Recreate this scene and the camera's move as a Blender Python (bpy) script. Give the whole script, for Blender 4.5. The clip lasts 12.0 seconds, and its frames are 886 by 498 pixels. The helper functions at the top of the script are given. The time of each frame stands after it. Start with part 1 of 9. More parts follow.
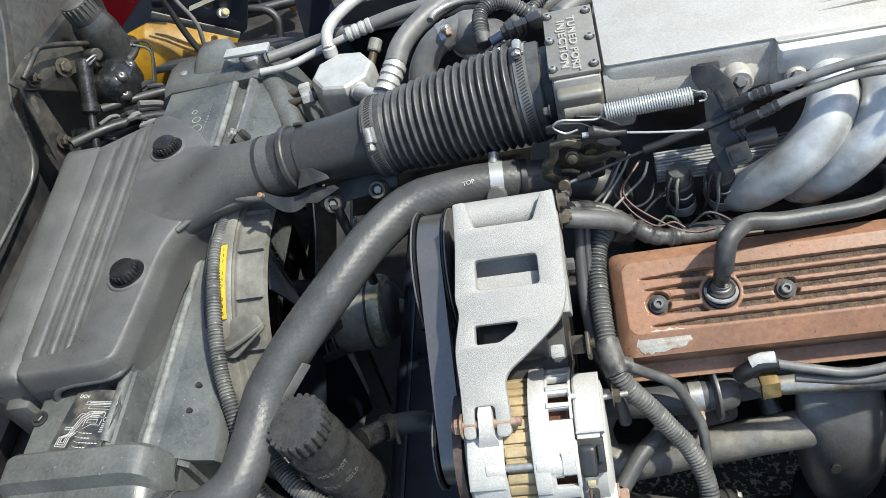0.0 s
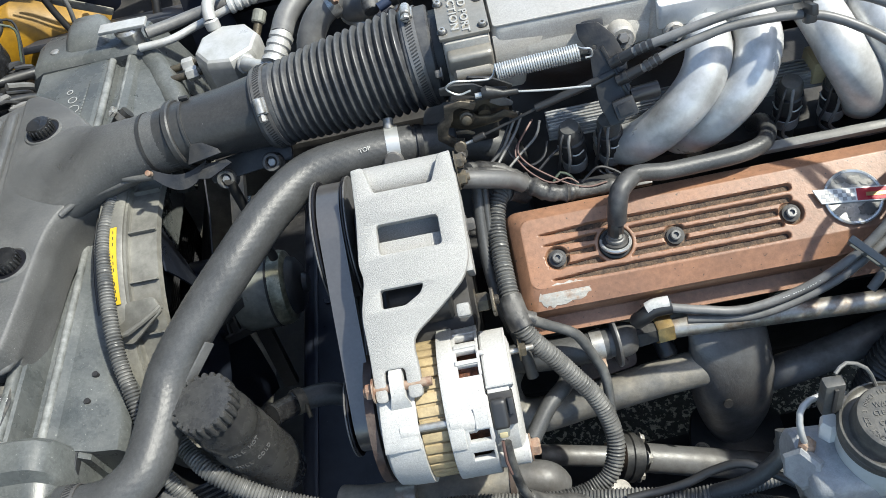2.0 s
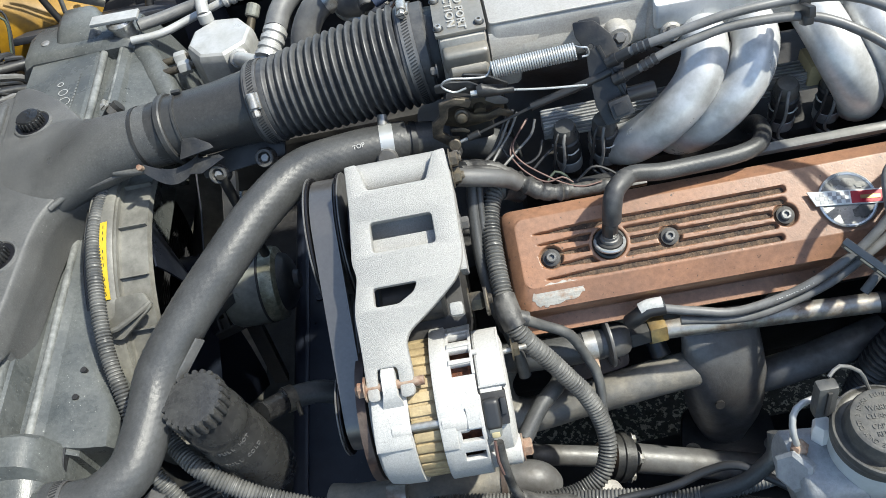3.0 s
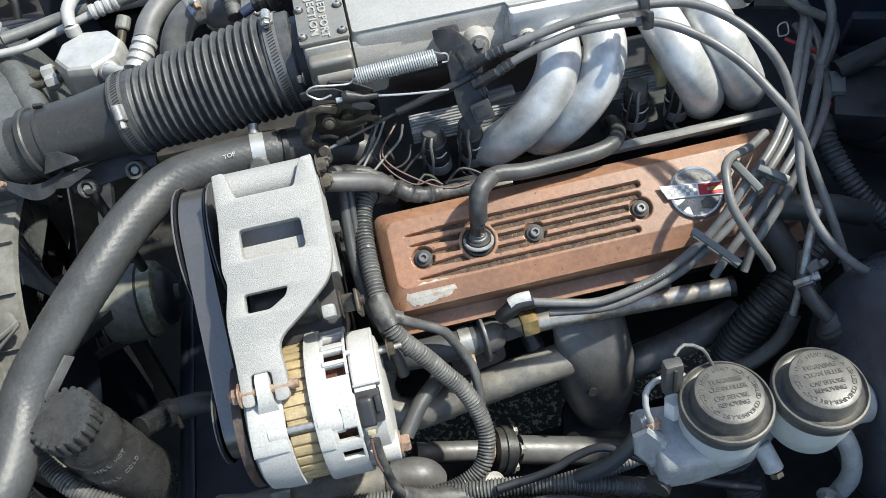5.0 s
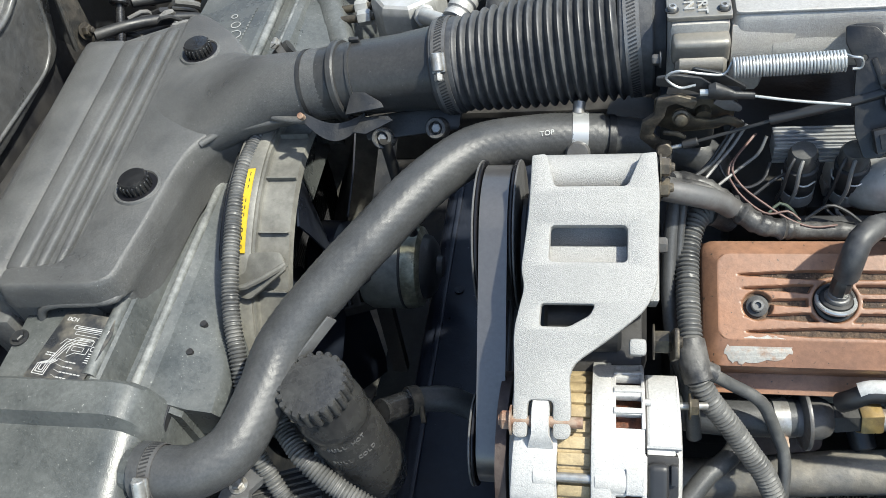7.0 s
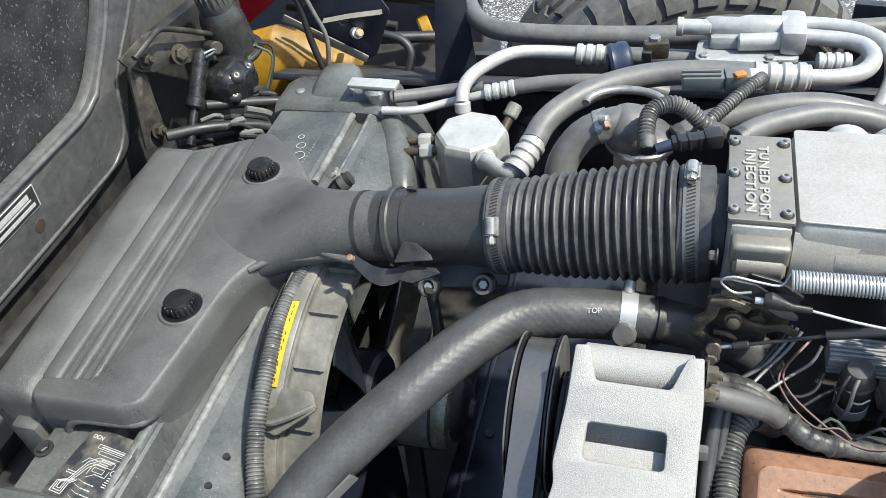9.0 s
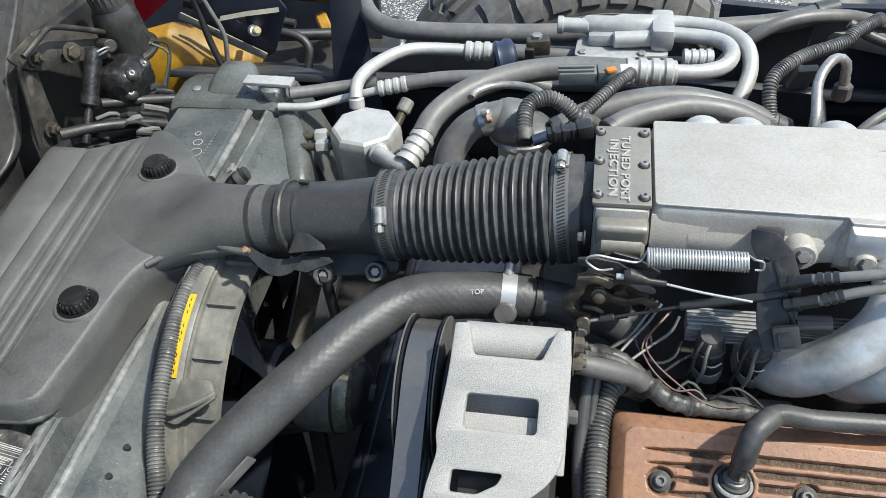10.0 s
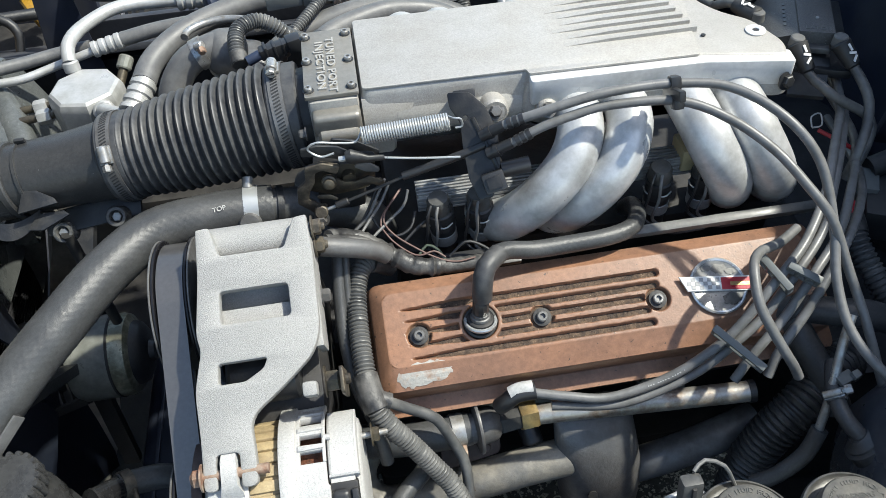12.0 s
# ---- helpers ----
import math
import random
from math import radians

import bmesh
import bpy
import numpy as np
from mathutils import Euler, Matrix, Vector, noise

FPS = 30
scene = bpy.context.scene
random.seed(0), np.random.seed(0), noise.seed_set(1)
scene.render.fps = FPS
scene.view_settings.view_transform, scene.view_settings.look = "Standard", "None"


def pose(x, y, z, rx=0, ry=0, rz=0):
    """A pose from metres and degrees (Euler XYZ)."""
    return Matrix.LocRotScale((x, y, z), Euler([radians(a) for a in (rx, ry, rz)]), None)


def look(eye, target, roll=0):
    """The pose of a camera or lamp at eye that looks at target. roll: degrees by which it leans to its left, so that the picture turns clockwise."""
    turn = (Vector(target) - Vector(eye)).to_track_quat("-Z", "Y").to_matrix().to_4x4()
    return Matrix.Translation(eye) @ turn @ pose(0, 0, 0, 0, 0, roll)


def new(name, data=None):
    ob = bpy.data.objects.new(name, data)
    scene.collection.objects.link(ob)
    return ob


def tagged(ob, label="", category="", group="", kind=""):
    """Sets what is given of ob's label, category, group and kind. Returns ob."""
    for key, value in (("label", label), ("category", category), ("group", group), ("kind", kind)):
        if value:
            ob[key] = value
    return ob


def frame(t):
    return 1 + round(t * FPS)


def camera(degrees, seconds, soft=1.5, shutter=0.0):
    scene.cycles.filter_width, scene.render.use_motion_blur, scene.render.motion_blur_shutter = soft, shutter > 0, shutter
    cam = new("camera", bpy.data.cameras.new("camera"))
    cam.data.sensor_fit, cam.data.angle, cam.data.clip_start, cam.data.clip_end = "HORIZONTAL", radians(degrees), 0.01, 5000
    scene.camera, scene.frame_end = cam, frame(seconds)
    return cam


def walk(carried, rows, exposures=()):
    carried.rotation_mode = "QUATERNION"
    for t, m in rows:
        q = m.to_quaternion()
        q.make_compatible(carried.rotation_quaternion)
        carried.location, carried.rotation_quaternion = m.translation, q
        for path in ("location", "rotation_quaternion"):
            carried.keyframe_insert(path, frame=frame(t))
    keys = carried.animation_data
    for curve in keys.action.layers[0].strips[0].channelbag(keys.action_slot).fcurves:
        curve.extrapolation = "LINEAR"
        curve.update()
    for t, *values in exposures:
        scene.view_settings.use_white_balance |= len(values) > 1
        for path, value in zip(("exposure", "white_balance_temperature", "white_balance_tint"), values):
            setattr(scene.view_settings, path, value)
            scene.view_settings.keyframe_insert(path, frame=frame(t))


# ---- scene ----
cam = camera(57.5, 12.0, soft=0.85)
PATH = [
    (0, (-0.046, -0.681, 1.269), (-0.425, 0.649, -0.175), -19.7),
    (0.5, (-0.047, -0.679, 1.264), (-0.414, 0.644, -0.19), -19.7),
    (1, (-0.056, -0.678, 1.263), (-0.389, 0.635, -0.209), -19.9),
    (1.5, (-0.053, -0.686, 1.259), (-0.305, 0.618, -0.236), -18.9),
    (2, (-0.052, -0.692, 1.261), (-0.192, 0.591, -0.267), -15.9),
    (2.5, (-0.055, -0.689, 1.258), (-0.179, 0.586, -0.278), -15.1),
    (4.3, (-0.041, -0.687, 1.268), (-0.123, 0.591, -0.269), -12.4),
    (4.5, (-0.034, -0.695, 1.269), (-0.086, 0.591, -0.262), -12.4),
    (5, (-0.02, -0.712, 1.262), (0.082, 0.551, -0.285), -9.3),
    (5.5, (-0.035, -0.691, 1.25), (0.059, 0.569, -0.3), -8.0),
    (6, (-0.077, -0.645, 1.217), (-0.325, 0.64, -0.296), -15.0),
    (6.5, (-0.088, -0.647, 1.176), (-0.477, 0.589, -0.348), -18.3),
    (7, (-0.112, -0.608, 1.187), (-0.523, 0.644, -0.318), -13.6),
    (7.5, (-0.12, -0.573, 1.205), (-0.619, 0.721, -0.237), -12.4),
    (7.7, (-0.12, -0.566, 1.213), (-0.621, 0.785, -0.174), -10.8),
    (9.3, (-0.111, -0.548, 1.238), (-0.637, 0.822, -0.12), -8.9),
    (9.5, (-0.097, -0.557, 1.245), (-0.602, 0.819, -0.116), -8.7),
    (10, (-0.079, -0.575, 1.25), (-0.411, 0.83, -0.135), -5.3),
    (10.5, (-0.059, -0.6, 1.241), (-0.244, 0.82, -0.155), -4.3),
    (11, (-0.045, -0.617, 1.239), (-0.202, 0.809, -0.154), -5.7),
    (11.5, (-0.034, -0.639, 1.24), (0.043, 0.783, -0.164), -2.1),
    (12, (-0.019, -0.662, 1.222), (0.122, 0.715, -0.221), -4.1),
]
EXPOSURES = [(0.0, 0.97, 6500, 4), (2.5, 1.04, 6500, 4), (4.5, 0.92, 6500, 4), (5.0, 1.00, 6500, 4), (5.5, 1.10, 6500, 4), (6.5, 0.96, 6500, 4), (7.5, 1.09, 6500, 4), (9.5, 1.04, 6500, 4), (10.0, 0.85, 6500, 4), (10.5, 0.76, 6500, 4), (11.0, 0.79, 6500, 4), (12.0, 0.86, 6500, 4)]
walk(cam, [(t, look(eye, target, roll)) for t, eye, target, roll in PATH], EXPOSURES)

# ---- world and sun ----
SUN_TO = Vector((0.55, -0.03, 0.83)).normalized()
world = bpy.data.worlds.new("sky")
scene.world = world
world.use_nodes = True
wt = world.node_tree
sky = wt.nodes.new("ShaderNodeTexSky")
sky.sky_type = 'NISHITA'
sky.sun_disc = False
sky.sun_elevation = math.asin(SUN_TO.z)
sky.sun_rotation = math.atan2(SUN_TO.x, SUN_TO.y)
sky.air_density = 1.0
sky.dust_density = 1.5
wt.links.new(sky.outputs[0], wt.nodes["Background"].inputs[0])
wt.nodes["Background"].inputs[1].default_value = 0.15
sun_data = bpy.data.lights.new("sun", 'SUN')
sun_data.energy, sun_data.angle, sun_data.color = 3.75, radians(1.6), (1.0, 0.955, 0.875)
sun = new("sun", sun_data)
sun.matrix_world = look(SUN_TO * 10, (0, 0, 0))


# ---- materials ----
def mat(name, col, rough=0.5, metal=0.0, var=0.18, vscale=60, col2=None, dirt=0.35, dscale=14, soft=0.12,
        bump=0.15, bscale=350, spots=None, spot_amount=0.62, spot_scale=220, rvar=0.15, coat=0.0):
    """A surface with broad stains (col2), fine grain, specks (spots) and relief, laid out in world space."""
    m = bpy.data.materials.new(name)
    m.use_nodes = True
    nt = m.node_tree
    n, lk = nt.nodes, nt.links.new
    bs = n["Principled BSDF"]
    geo = n.new("ShaderNodeNewGeometry")

    def noise_tex(scale, detail=4.0, rough_=0.6):
        t = n.new("ShaderNodeTexNoise")
        t.inputs["Scale"].default_value = scale
        t.inputs["Detail"].default_value = detail
        t.inputs["Roughness"].default_value = rough_
        lk(geo.outputs["Position"], t.inputs["Vector"])
        return t.outputs["Fac"]

    def ramp(fac, lo, hi, a, b):
        r = n.new("ShaderNodeMapRange")
        r.inputs[1].default_value, r.inputs[2].default_value, r.inputs[3].default_value, r.inputs[4].default_value = lo, hi, a, b
        lk(fac, r.inputs[0])
        return r.outputs[0]

    def mix(fac, a, b, kind='MIX'):
        x = n.new("ShaderNodeMix")
        x.data_type, x.blend_type = 'RGBA', kind
        for sock, val in ((x.inputs[0], fac), (x.inputs[6], a), (x.inputs[7], b)):
            if isinstance(val, (int, float)):
                sock.default_value = val
            elif isinstance(val, tuple):
                sock.default_value = (*val, 1.0)
            else:
                lk(val, sock)
        return x.outputs[2]

    c = col
    broad = noise_tex(dscale, 5.0, 0.65)
    if col2:
        c = mix(ramp(broad, 1 - dirt - soft - 0.12, 1 - dirt + soft - 0.12, 0.0, 1.0), c, col2)
    if spots:
        c = mix(ramp(noise_tex(spot_scale, 2.0), spot_amount, spot_amount + 0.06, 0.0, 1.0), c, spots)
    grain = noise_tex(vscale, 6.0, 0.7)
    g = n.new("ShaderNodeCombineColor")
    gv = ramp(grain, 0.25, 0.75, 1 - var, 1 + var)
    for k in range(3):
        lk(gv, g.inputs[k])
    c = mix(1.0, c, g.outputs[0], 'MULTIPLY')
    if isinstance(c, tuple):
        bs.inputs["Base Color"].default_value = (*c, 1)
    else:
        lk(c, bs.inputs["Base Color"])
    bs.inputs["Metallic"].default_value = metal
    lk(ramp(broad, 0.3, 0.7, max(0.02, rough - rvar), min(1.0, rough + rvar)), bs.inputs["Roughness"])
    bs.inputs["Coat Weight"].default_value = coat
    if bump:
        b = n.new("ShaderNodeBump")
        b.inputs["Strength"].default_value = bump
        b.inputs["Distance"].default_value = 0.0015
        lk(noise_tex(bscale, 3.0), b.inputs["Height"])
        lk(b.outputs[0], bs.inputs["Normal"])
    return m


M_PLASTIC = mat("black_plastic_dusty", (0.055, 0.056, 0.056), 0.40, var=0.34, vscale=420, col2=(0.105, 0.105, 0.102), dirt=0.40, dscale=14, soft=0.26, bump=0.38, bscale=1300, spots=(0.25, 0.246, 0.232), spot_amount=0.690, spot_scale=560, rvar=0.14)
M_PLASTIC_G = mat("grey_green_plastic", (0.042, 0.047, 0.047), 0.31, var=0.32, vscale=260, col2=(0.112, 0.117, 0.113), dirt=0.39, dscale=12, soft=0.22, bump=0.18, bscale=900, spots=(0.26, 0.26, 0.24), spot_amount=0.70, spot_scale=520, rvar=0.10)
M_PALE = mat("pale_plastic_ridge", (0.24, 0.245, 0.235), 0.42, var=0.35, vscale=160, col2=(0.075, 0.08, 0.078), dirt=0.42, dscale=38, soft=0.16, bump=0.15, bscale=900)
M_SHROUD = mat("faded_shroud_plastic", (0.185, 0.18, 0.16), 0.55, var=0.25, vscale=90, col2=(0.10, 0.097, 0.086), dirt=0.40, dscale=18, bump=0.15)
M_RUBBER = mat("hose_rubber", (0.038, 0.039, 0.040), 0.39, var=0.30, vscale=420, col2=(0.072, 0.073, 0.073), dirt=0.38, dscale=24, soft=0.25, bump=0.18, bscale=1700, rvar=0.08)
M_DUCT = mat("black_duct_plastic", (0.022, 0.022, 0.023), 0.36, var=0.30, vscale=300, col2=(0.048, 0.048, 0.047), dirt=0.36, dscale=16, soft=0.25, bump=0.16, bscale=1200, spots=(0.18, 0.175, 0.165), spot_amount=0.73, spot_scale=520, rvar=0.08)
M_BELLOWS = mat("bellows_rubber", (0.034, 0.035, 0.039), 0.50, var=0.3, vscale=160, col2=(0.066, 0.066, 0.065), dirt=0.36, dscale=40, soft=0.2, bump=0.08)
M_RUBBER_D = mat("dusty_hose_rubber", (0.085, 0.086, 0.088), 0.48, var=0.22, vscale=140, col2=(0.14, 0.139, 0.135), dirt=0.38, dscale=22, soft=0.2, bump=0.14, bscale=900)
M_ALT = mat("bright_cast_alloy", (0.445, 0.440, 0.426), 0.55, metal=0.1, var=0.22, vscale=500, col2=(0.42, 0.412, 0.395), dirt=0.42, dscale=45, soft=0.12, bump=0.32, bscale=1000, spots=(0.30, 0.295, 0.28), spot_amount=0.66, spot_scale=520)
M_LOOM = mat("loom_plastic", (0.066, 0.067, 0.067), 0.46, var=0.25, vscale=90, col2=(0.14, 0.138, 0.13), dirt=0.36, dscale=25, bump=0.1)
M_TAPE = mat("loom_tape", (0.022, 0.022, 0.023), 0.52, var=0.35, vscale=80, col2=(0.09, 0.087, 0.082), dirt=0.38, dscale=60, bump=0.6, bscale=130)
M_BLACK = mat("black_metal", (0.016, 0.017, 0.019), 0.46, var=0.35, vscale=80, col2=(0.034, 0.033, 0.031), dirt=0.33, dscale=25, bump=0.2)
M_BKT = mat("black_bracket_paint", (0.010, 0.010, 0.011), 0.38, var=0.35, vscale=120, col2=(0.026, 0.025, 0.024), dirt=0.34, dscale=40, bump=0.15)
M_BLOCK = mat("oily_block", (0.014, 0.014, 0.016), 0.6, var=0.4, vscale=50, col2=(0.03, 0.028, 0.026), dirt=0.4, dscale=20, bump=0.4, bscale=120)
M_BELT = mat("drive_belt", (0.150, 0.143, 0.138), 0.36, metal=0.70, var=0.12, vscale=240, bump=0.03, rvar=0.04, coat=0.45)
M_PULLEY = mat("pulley_black", (0.010, 0.010, 0.013), 0.32, metal=0.2, var=0.2, bump=0.03)
M_CAST = mat("cast_aluminium", (0.41, 0.394, 0.368), 0.48, metal=0.2, var=0.20, vscale=520, col2=(0.35, 0.335, 0.308), dirt=0.40, dscale=24, soft=0.14, bump=0.28, bscale=900, spots=(0.26, 0.245, 0.22), spot_amount=0.72, spot_scale=500)
M_MACH = mat("machined_aluminium", (0.66, 0.66, 0.65), 0.42, metal=0.15, var=0.08, vscale=200, col2=(0.50, 0.50, 0.48), dirt=0.3, dscale=30, bump=0.06, bscale=900)
M_RAIL = mat("rail_aluminium", (0.40, 0.405, 0.41), 0.42, metal=0.3, var=0.14, vscale=180, col2=(0.26, 0.26, 0.255), dirt=0.38, dscale=30, bump=0.1)
M_RUN = mat("runner_aluminium", (0.58, 0.584, 0.584), 0.40, metal=0.35, var=0.10, vscale=120, col2=(0.28, 0.275, 0.26), dirt=0.32, dscale=22, soft=0.15, bump=0.05, bscale=600)
M_BRKT = mat("rough_cast_alloy", (0.315, 0.309, 0.297), 0.60, metal=0.1, var=0.20, vscale=600, col2=(0.31, 0.306, 0.292), dirt=0.40, dscale=34, soft=0.16, bump=0.55, bscale=1300, spots=(0.24, 0.235, 0.225), spot_amount=0.66, spot_scale=700)
M_PLATE = mat("plate_grey_paint", (0.25, 0.235, 0.205), 0.45, metal=0.5, var=0.15, vscale=200, bump=0.15, bscale=700)
M_COPPER = mat("brown_enamel", (0.275, 0.142, 0.082), 0.40, var=0.26, vscale=170, col2=(0.200, 0.108, 0.068), dirt=0.42, dscale=17, soft=0.16, bump=0.12, bscale=500, spots=(0.075, 0.050, 0.035), spot_amount=0.675, spot_scale=230, rvar=0.10)
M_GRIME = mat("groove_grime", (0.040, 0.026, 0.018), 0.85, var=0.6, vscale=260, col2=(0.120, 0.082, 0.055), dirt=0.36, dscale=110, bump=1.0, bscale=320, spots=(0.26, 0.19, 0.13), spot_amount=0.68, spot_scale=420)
M_BARE = mat("bare_patch", (0.40, 0.385, 0.35), 0.55, metal=0.1, var=0.3, vscale=160, col2=(0.27, 0.19, 0.14), dirt=0.30, dscale=80, soft=0.08, bump=0.3)
M_STEEL = mat("steel", (0.40, 0.40, 0.39), 0.36, metal=0.6, var=0.15, vscale=150, col2=(0.22, 0.20, 0.17), dirt=0.34, dscale=60, bump=0.1)
M_ZINC = mat("zinc_wire", (0.46, 0.47, 0.465), 0.30, metal=0.55, var=0.08, bump=0.03)
M_RUST = mat("rusty_steel", (0.20, 0.10, 0.06), 0.7, metal=0.3, var=0.3, vscale=150, col2=(0.32, 0.25, 0.19), dirt=0.4, dscale=80, bump=0.35)
M_RUSTDK = mat("dark_rust", (0.055, 0.036, 0.030), 0.6, metal=0.3, var=0.3, vscale=120, col2=(0.09, 0.07, 0.06), dirt=0.36, dscale=50, bump=0.2)
M_BRASS = mat("brass", (0.42, 0.30, 0.13), 0.42, metal=0.8, var=0.2, vscale=120, col2=(0.25, 0.19, 0.11), dirt=0.36, dscale=80, bump=0.1)
M_GOLD = mat("gold_zinc", (0.125, 0.105, 0.070), 0.46, metal=0.5, var=0.3, vscale=120, col2=(0.055, 0.048, 0.040), dirt=0.42, dscale=50, bump=0.25)
M_GOLDLT = mat("worn_gold_zinc", (0.165, 0.142, 0.105), 0.48, metal=0.4, var=0.3, vscale=160, col2=(0.070, 0.059, 0.047), dirt=0.42, dscale=60, bump=0.3)
M_SHELL = mat("stained_shield", (0.125, 0.122, 0.120), 0.46, metal=0.3, var=0.25, vscale=70, col2=(0.105, 0.095, 0.088), dirt=0.34, dscale=26, bump=0.25)
M_PIPE = mat("aluminised_pipe", (0.46, 0.44, 0.40), 0.40, metal=0.7, var=0.15, vscale=100, col2=(0.20, 0.13, 0.085), dirt=0.30, dscale=40, bump=0.15)
M_MANI = mat("exhaust_steel", (0.15, 0.145, 0.135), 0.55, metal=0.25, var=0.28, vscale=90, col2=(0.27, 0.245, 0.20), dirt=0.36, dscale=16, bump=0.25)
M_HEATSH = mat("heat_shield", (0.15, 0.15, 0.15), 0.50, metal=0.35, var=0.2, vscale=60, col2=(0.08, 0.075, 0.07), dirt=0.36, dscale=22, bump=0.15)
M_ACALU = mat("line_aluminium", (0.44, 0.44, 0.43), 0.42, metal=0.3, var=0.1, vscale=120, col2=(0.34, 0.34, 0.325), dirt=0.36, dscale=36, bump=0.12)
M_COIL = mat("stator_lacquer", (0.38, 0.295, 0.165), 0.55, var=0.22, vscale=200, col2=(0.27, 0.205, 0.115), dirt=0.38, dscale=60, bump=0.3, bscale=600)
M_YELLOW = mat("yellow_label", (0.52, 0.37, 0.03), 0.5, var=0.12, vscale=90, bump=0.03)
M_HINGE = mat("hinge_steel", (0.030, 0.030, 0.029), 0.44, metal=0.2, var=0.35, vscale=80, col2=(0.078, 0.068, 0.056), dirt=0.36, dscale=34, bump=0.3, spots=(0.16, 0.15, 0.13), spot_amount=0.70, spot_scale=260)
M_FOAM = mat("yellow_bumper", (0.38, 0.205, 0.012), 0.5, var=0.3, vscale=40, col2=(0.20, 0.115, 0.02), dirt=0.40, dscale=9, bump=0.1)
M_RED = mat("red_paint", (0.15, 0.006, 0.012), 0.18, var=0.06, bump=0.0, coat=0.6)
M_NAVY = mat("navy_panel", (0.008, 0.012, 0.026), 0.6, var=0.25, vscale=40, col2=(0.02, 0.022, 0.03), dirt=0.35, dscale=14, bump=0.1)
M_WHITE = mat("white_print", (0.66, 0.66, 0.64), 0.5, var=0.12, vscale=120, bump=0.0)
M_GREYPRINT = mat("worn_print", (0.40, 0.40, 0.39), 0.55, var=0.3, vscale=200, bump=0.0)
M_STICKER = mat("black_sticker", (0.030, 0.032, 0.036), 0.38, var=0.3, vscale=90, col2=(0.14, 0.13, 0.11), dirt=0.33, dscale=40, bump=0.08)
M_CHROME = mat("badge_chrome", (0.66, 0.66, 0.65), 0.25, metal=0.6, var=0.05, col2=(0.50, 0.50, 0.49), dirt=0.35, dscale=60, bump=0.02)
M_BADGEPAINT = mat("badge_grey", (0.30, 0.30, 0.30), 0.5, var=0.15, bump=0.05)
M_BADGEDARK = mat("worn_emblem", (0.36, 0.355, 0.34), 0.34, metal=0.45, var=0.2, vscale=160, col2=(0.22, 0.215, 0.205), dirt=0.40, dscale=60, bump=0.06)
M_BADGEBLK = mat("chipped_emblem_paint", (0.055, 0.055, 0.053), 0.36, var=0.3, vscale=160, col2=(0.11, 0.11, 0.105), dirt=0.38, dscale=70, bump=0.08)
M_BADGERED = mat("badge_red", (0.36, 0.012, 0.03), 0.3, var=0.08, bump=0.0)
M_RESERV = mat("translucent_nylon", (0.52, 0.55, 0.55), 0.4, var=0.08, vscale=40, col2=(0.44, 0.45, 0.42), dirt=0.36, dscale=22, bump=0.04)
M_CAPBLK = mat("cap_plastic", (0.040, 0.040, 0.040), 0.42, var=0.3, vscale=200, col2=(0.085, 0.083, 0.076), dirt=0.38, dscale=60, soft=0.2, bump=0.12)
M_CAPBRK = mat("brake_cap_plastic", (0.050, 0.050, 0.049), 0.46, var=0.3, vscale=260, col2=(0.120, 0.112, 0.095), dirt=0.36, dscale=38, soft=0.18, bump=0.14)
M_RESBLK = mat("gloss_black_plastic", (0.022, 0.022, 0.023), 0.26, var=0.3, vscale=200, col2=(0.042, 0.042, 0.040), dirt=0.36, dscale=40, soft=0.2, bump=0.06, bscale=500, spots=(0.13, 0.125, 0.115), spot_amount=0.72, spot_scale=300)
M_CAPPS = mat("reservoir_cap", (0.030, 0.030, 0.031), 0.30, var=0.35, vscale=260, col2=(0.048, 0.048, 0.046), dirt=0.38, dscale=60, soft=0.2, bump=0.2, bscale=700, spots=(0.12, 0.118, 0.11), spot_amount=0.71, spot_scale=520)
M_TYRE = mat("tyre_rubber", (0.050, 0.050, 0.050), 0.7, var=0.3, vscale=90, col2=(0.10, 0.097, 0.09), dirt=0.36, dscale=20, bump=0.2)
M_GREYWIRE = mat("grey_wire", (0.150, 0.149, 0.147), 0.42, var=0.15, vscale=150, col2=(0.10, 0.10, 0.095), dirt=0.33, dscale=40, bump=0.03)
M_BLKWIRE = mat("black_wire", (0.025, 0.025, 0.026), 0.4, var=0.2, bump=0.03)
M_GREENWIRE = mat("green_wire", (0.055, 0.070, 0.050), 0.45, var=0.2, bump=0.0)
M_REDWIRE = mat("red_wire", (0.40, 0.03, 0.04), 0.4, var=0.15, bump=0.0)
M_PINKWIRE = mat("faded_wire", (0.135, 0.080, 0.068), 0.5, var=0.2, bump=0.0)
M_BLUE = mat("blue_plastic", (0.022, 0.032, 0.062), 0.42, var=0.2, vscale=60, bump=0.05)
# Cast alloy made darker and bluer: shade as well as dirt in the colour.
M_CASTD = mat("shaded_dirty_casting", (0.36, 0.37, 0.375), 0.52, metal=0.15, var=0.22, vscale=160, col2=(0.26, 0.265, 0.27), dirt=0.4, dscale=30, soft=0.2, bump=0.3, bscale=900)
M_OLIVE = mat("olive_motor_case", (0.22, 0.225, 0.200), 0.40, metal=0.1, var=0.2, vscale=90, col2=(0.14, 0.142, 0.125), dirt=0.38, dscale=30, bump=0.1)
M_TARNISH = mat("tarnished_zinc", (0.34, 0.335, 0.25), 0.38, metal=0.4, var=0.25, vscale=90, col2=(0.16, 0.155, 0.11), dirt=0.42, dscale=50, soft=0.1, bump=0.1)
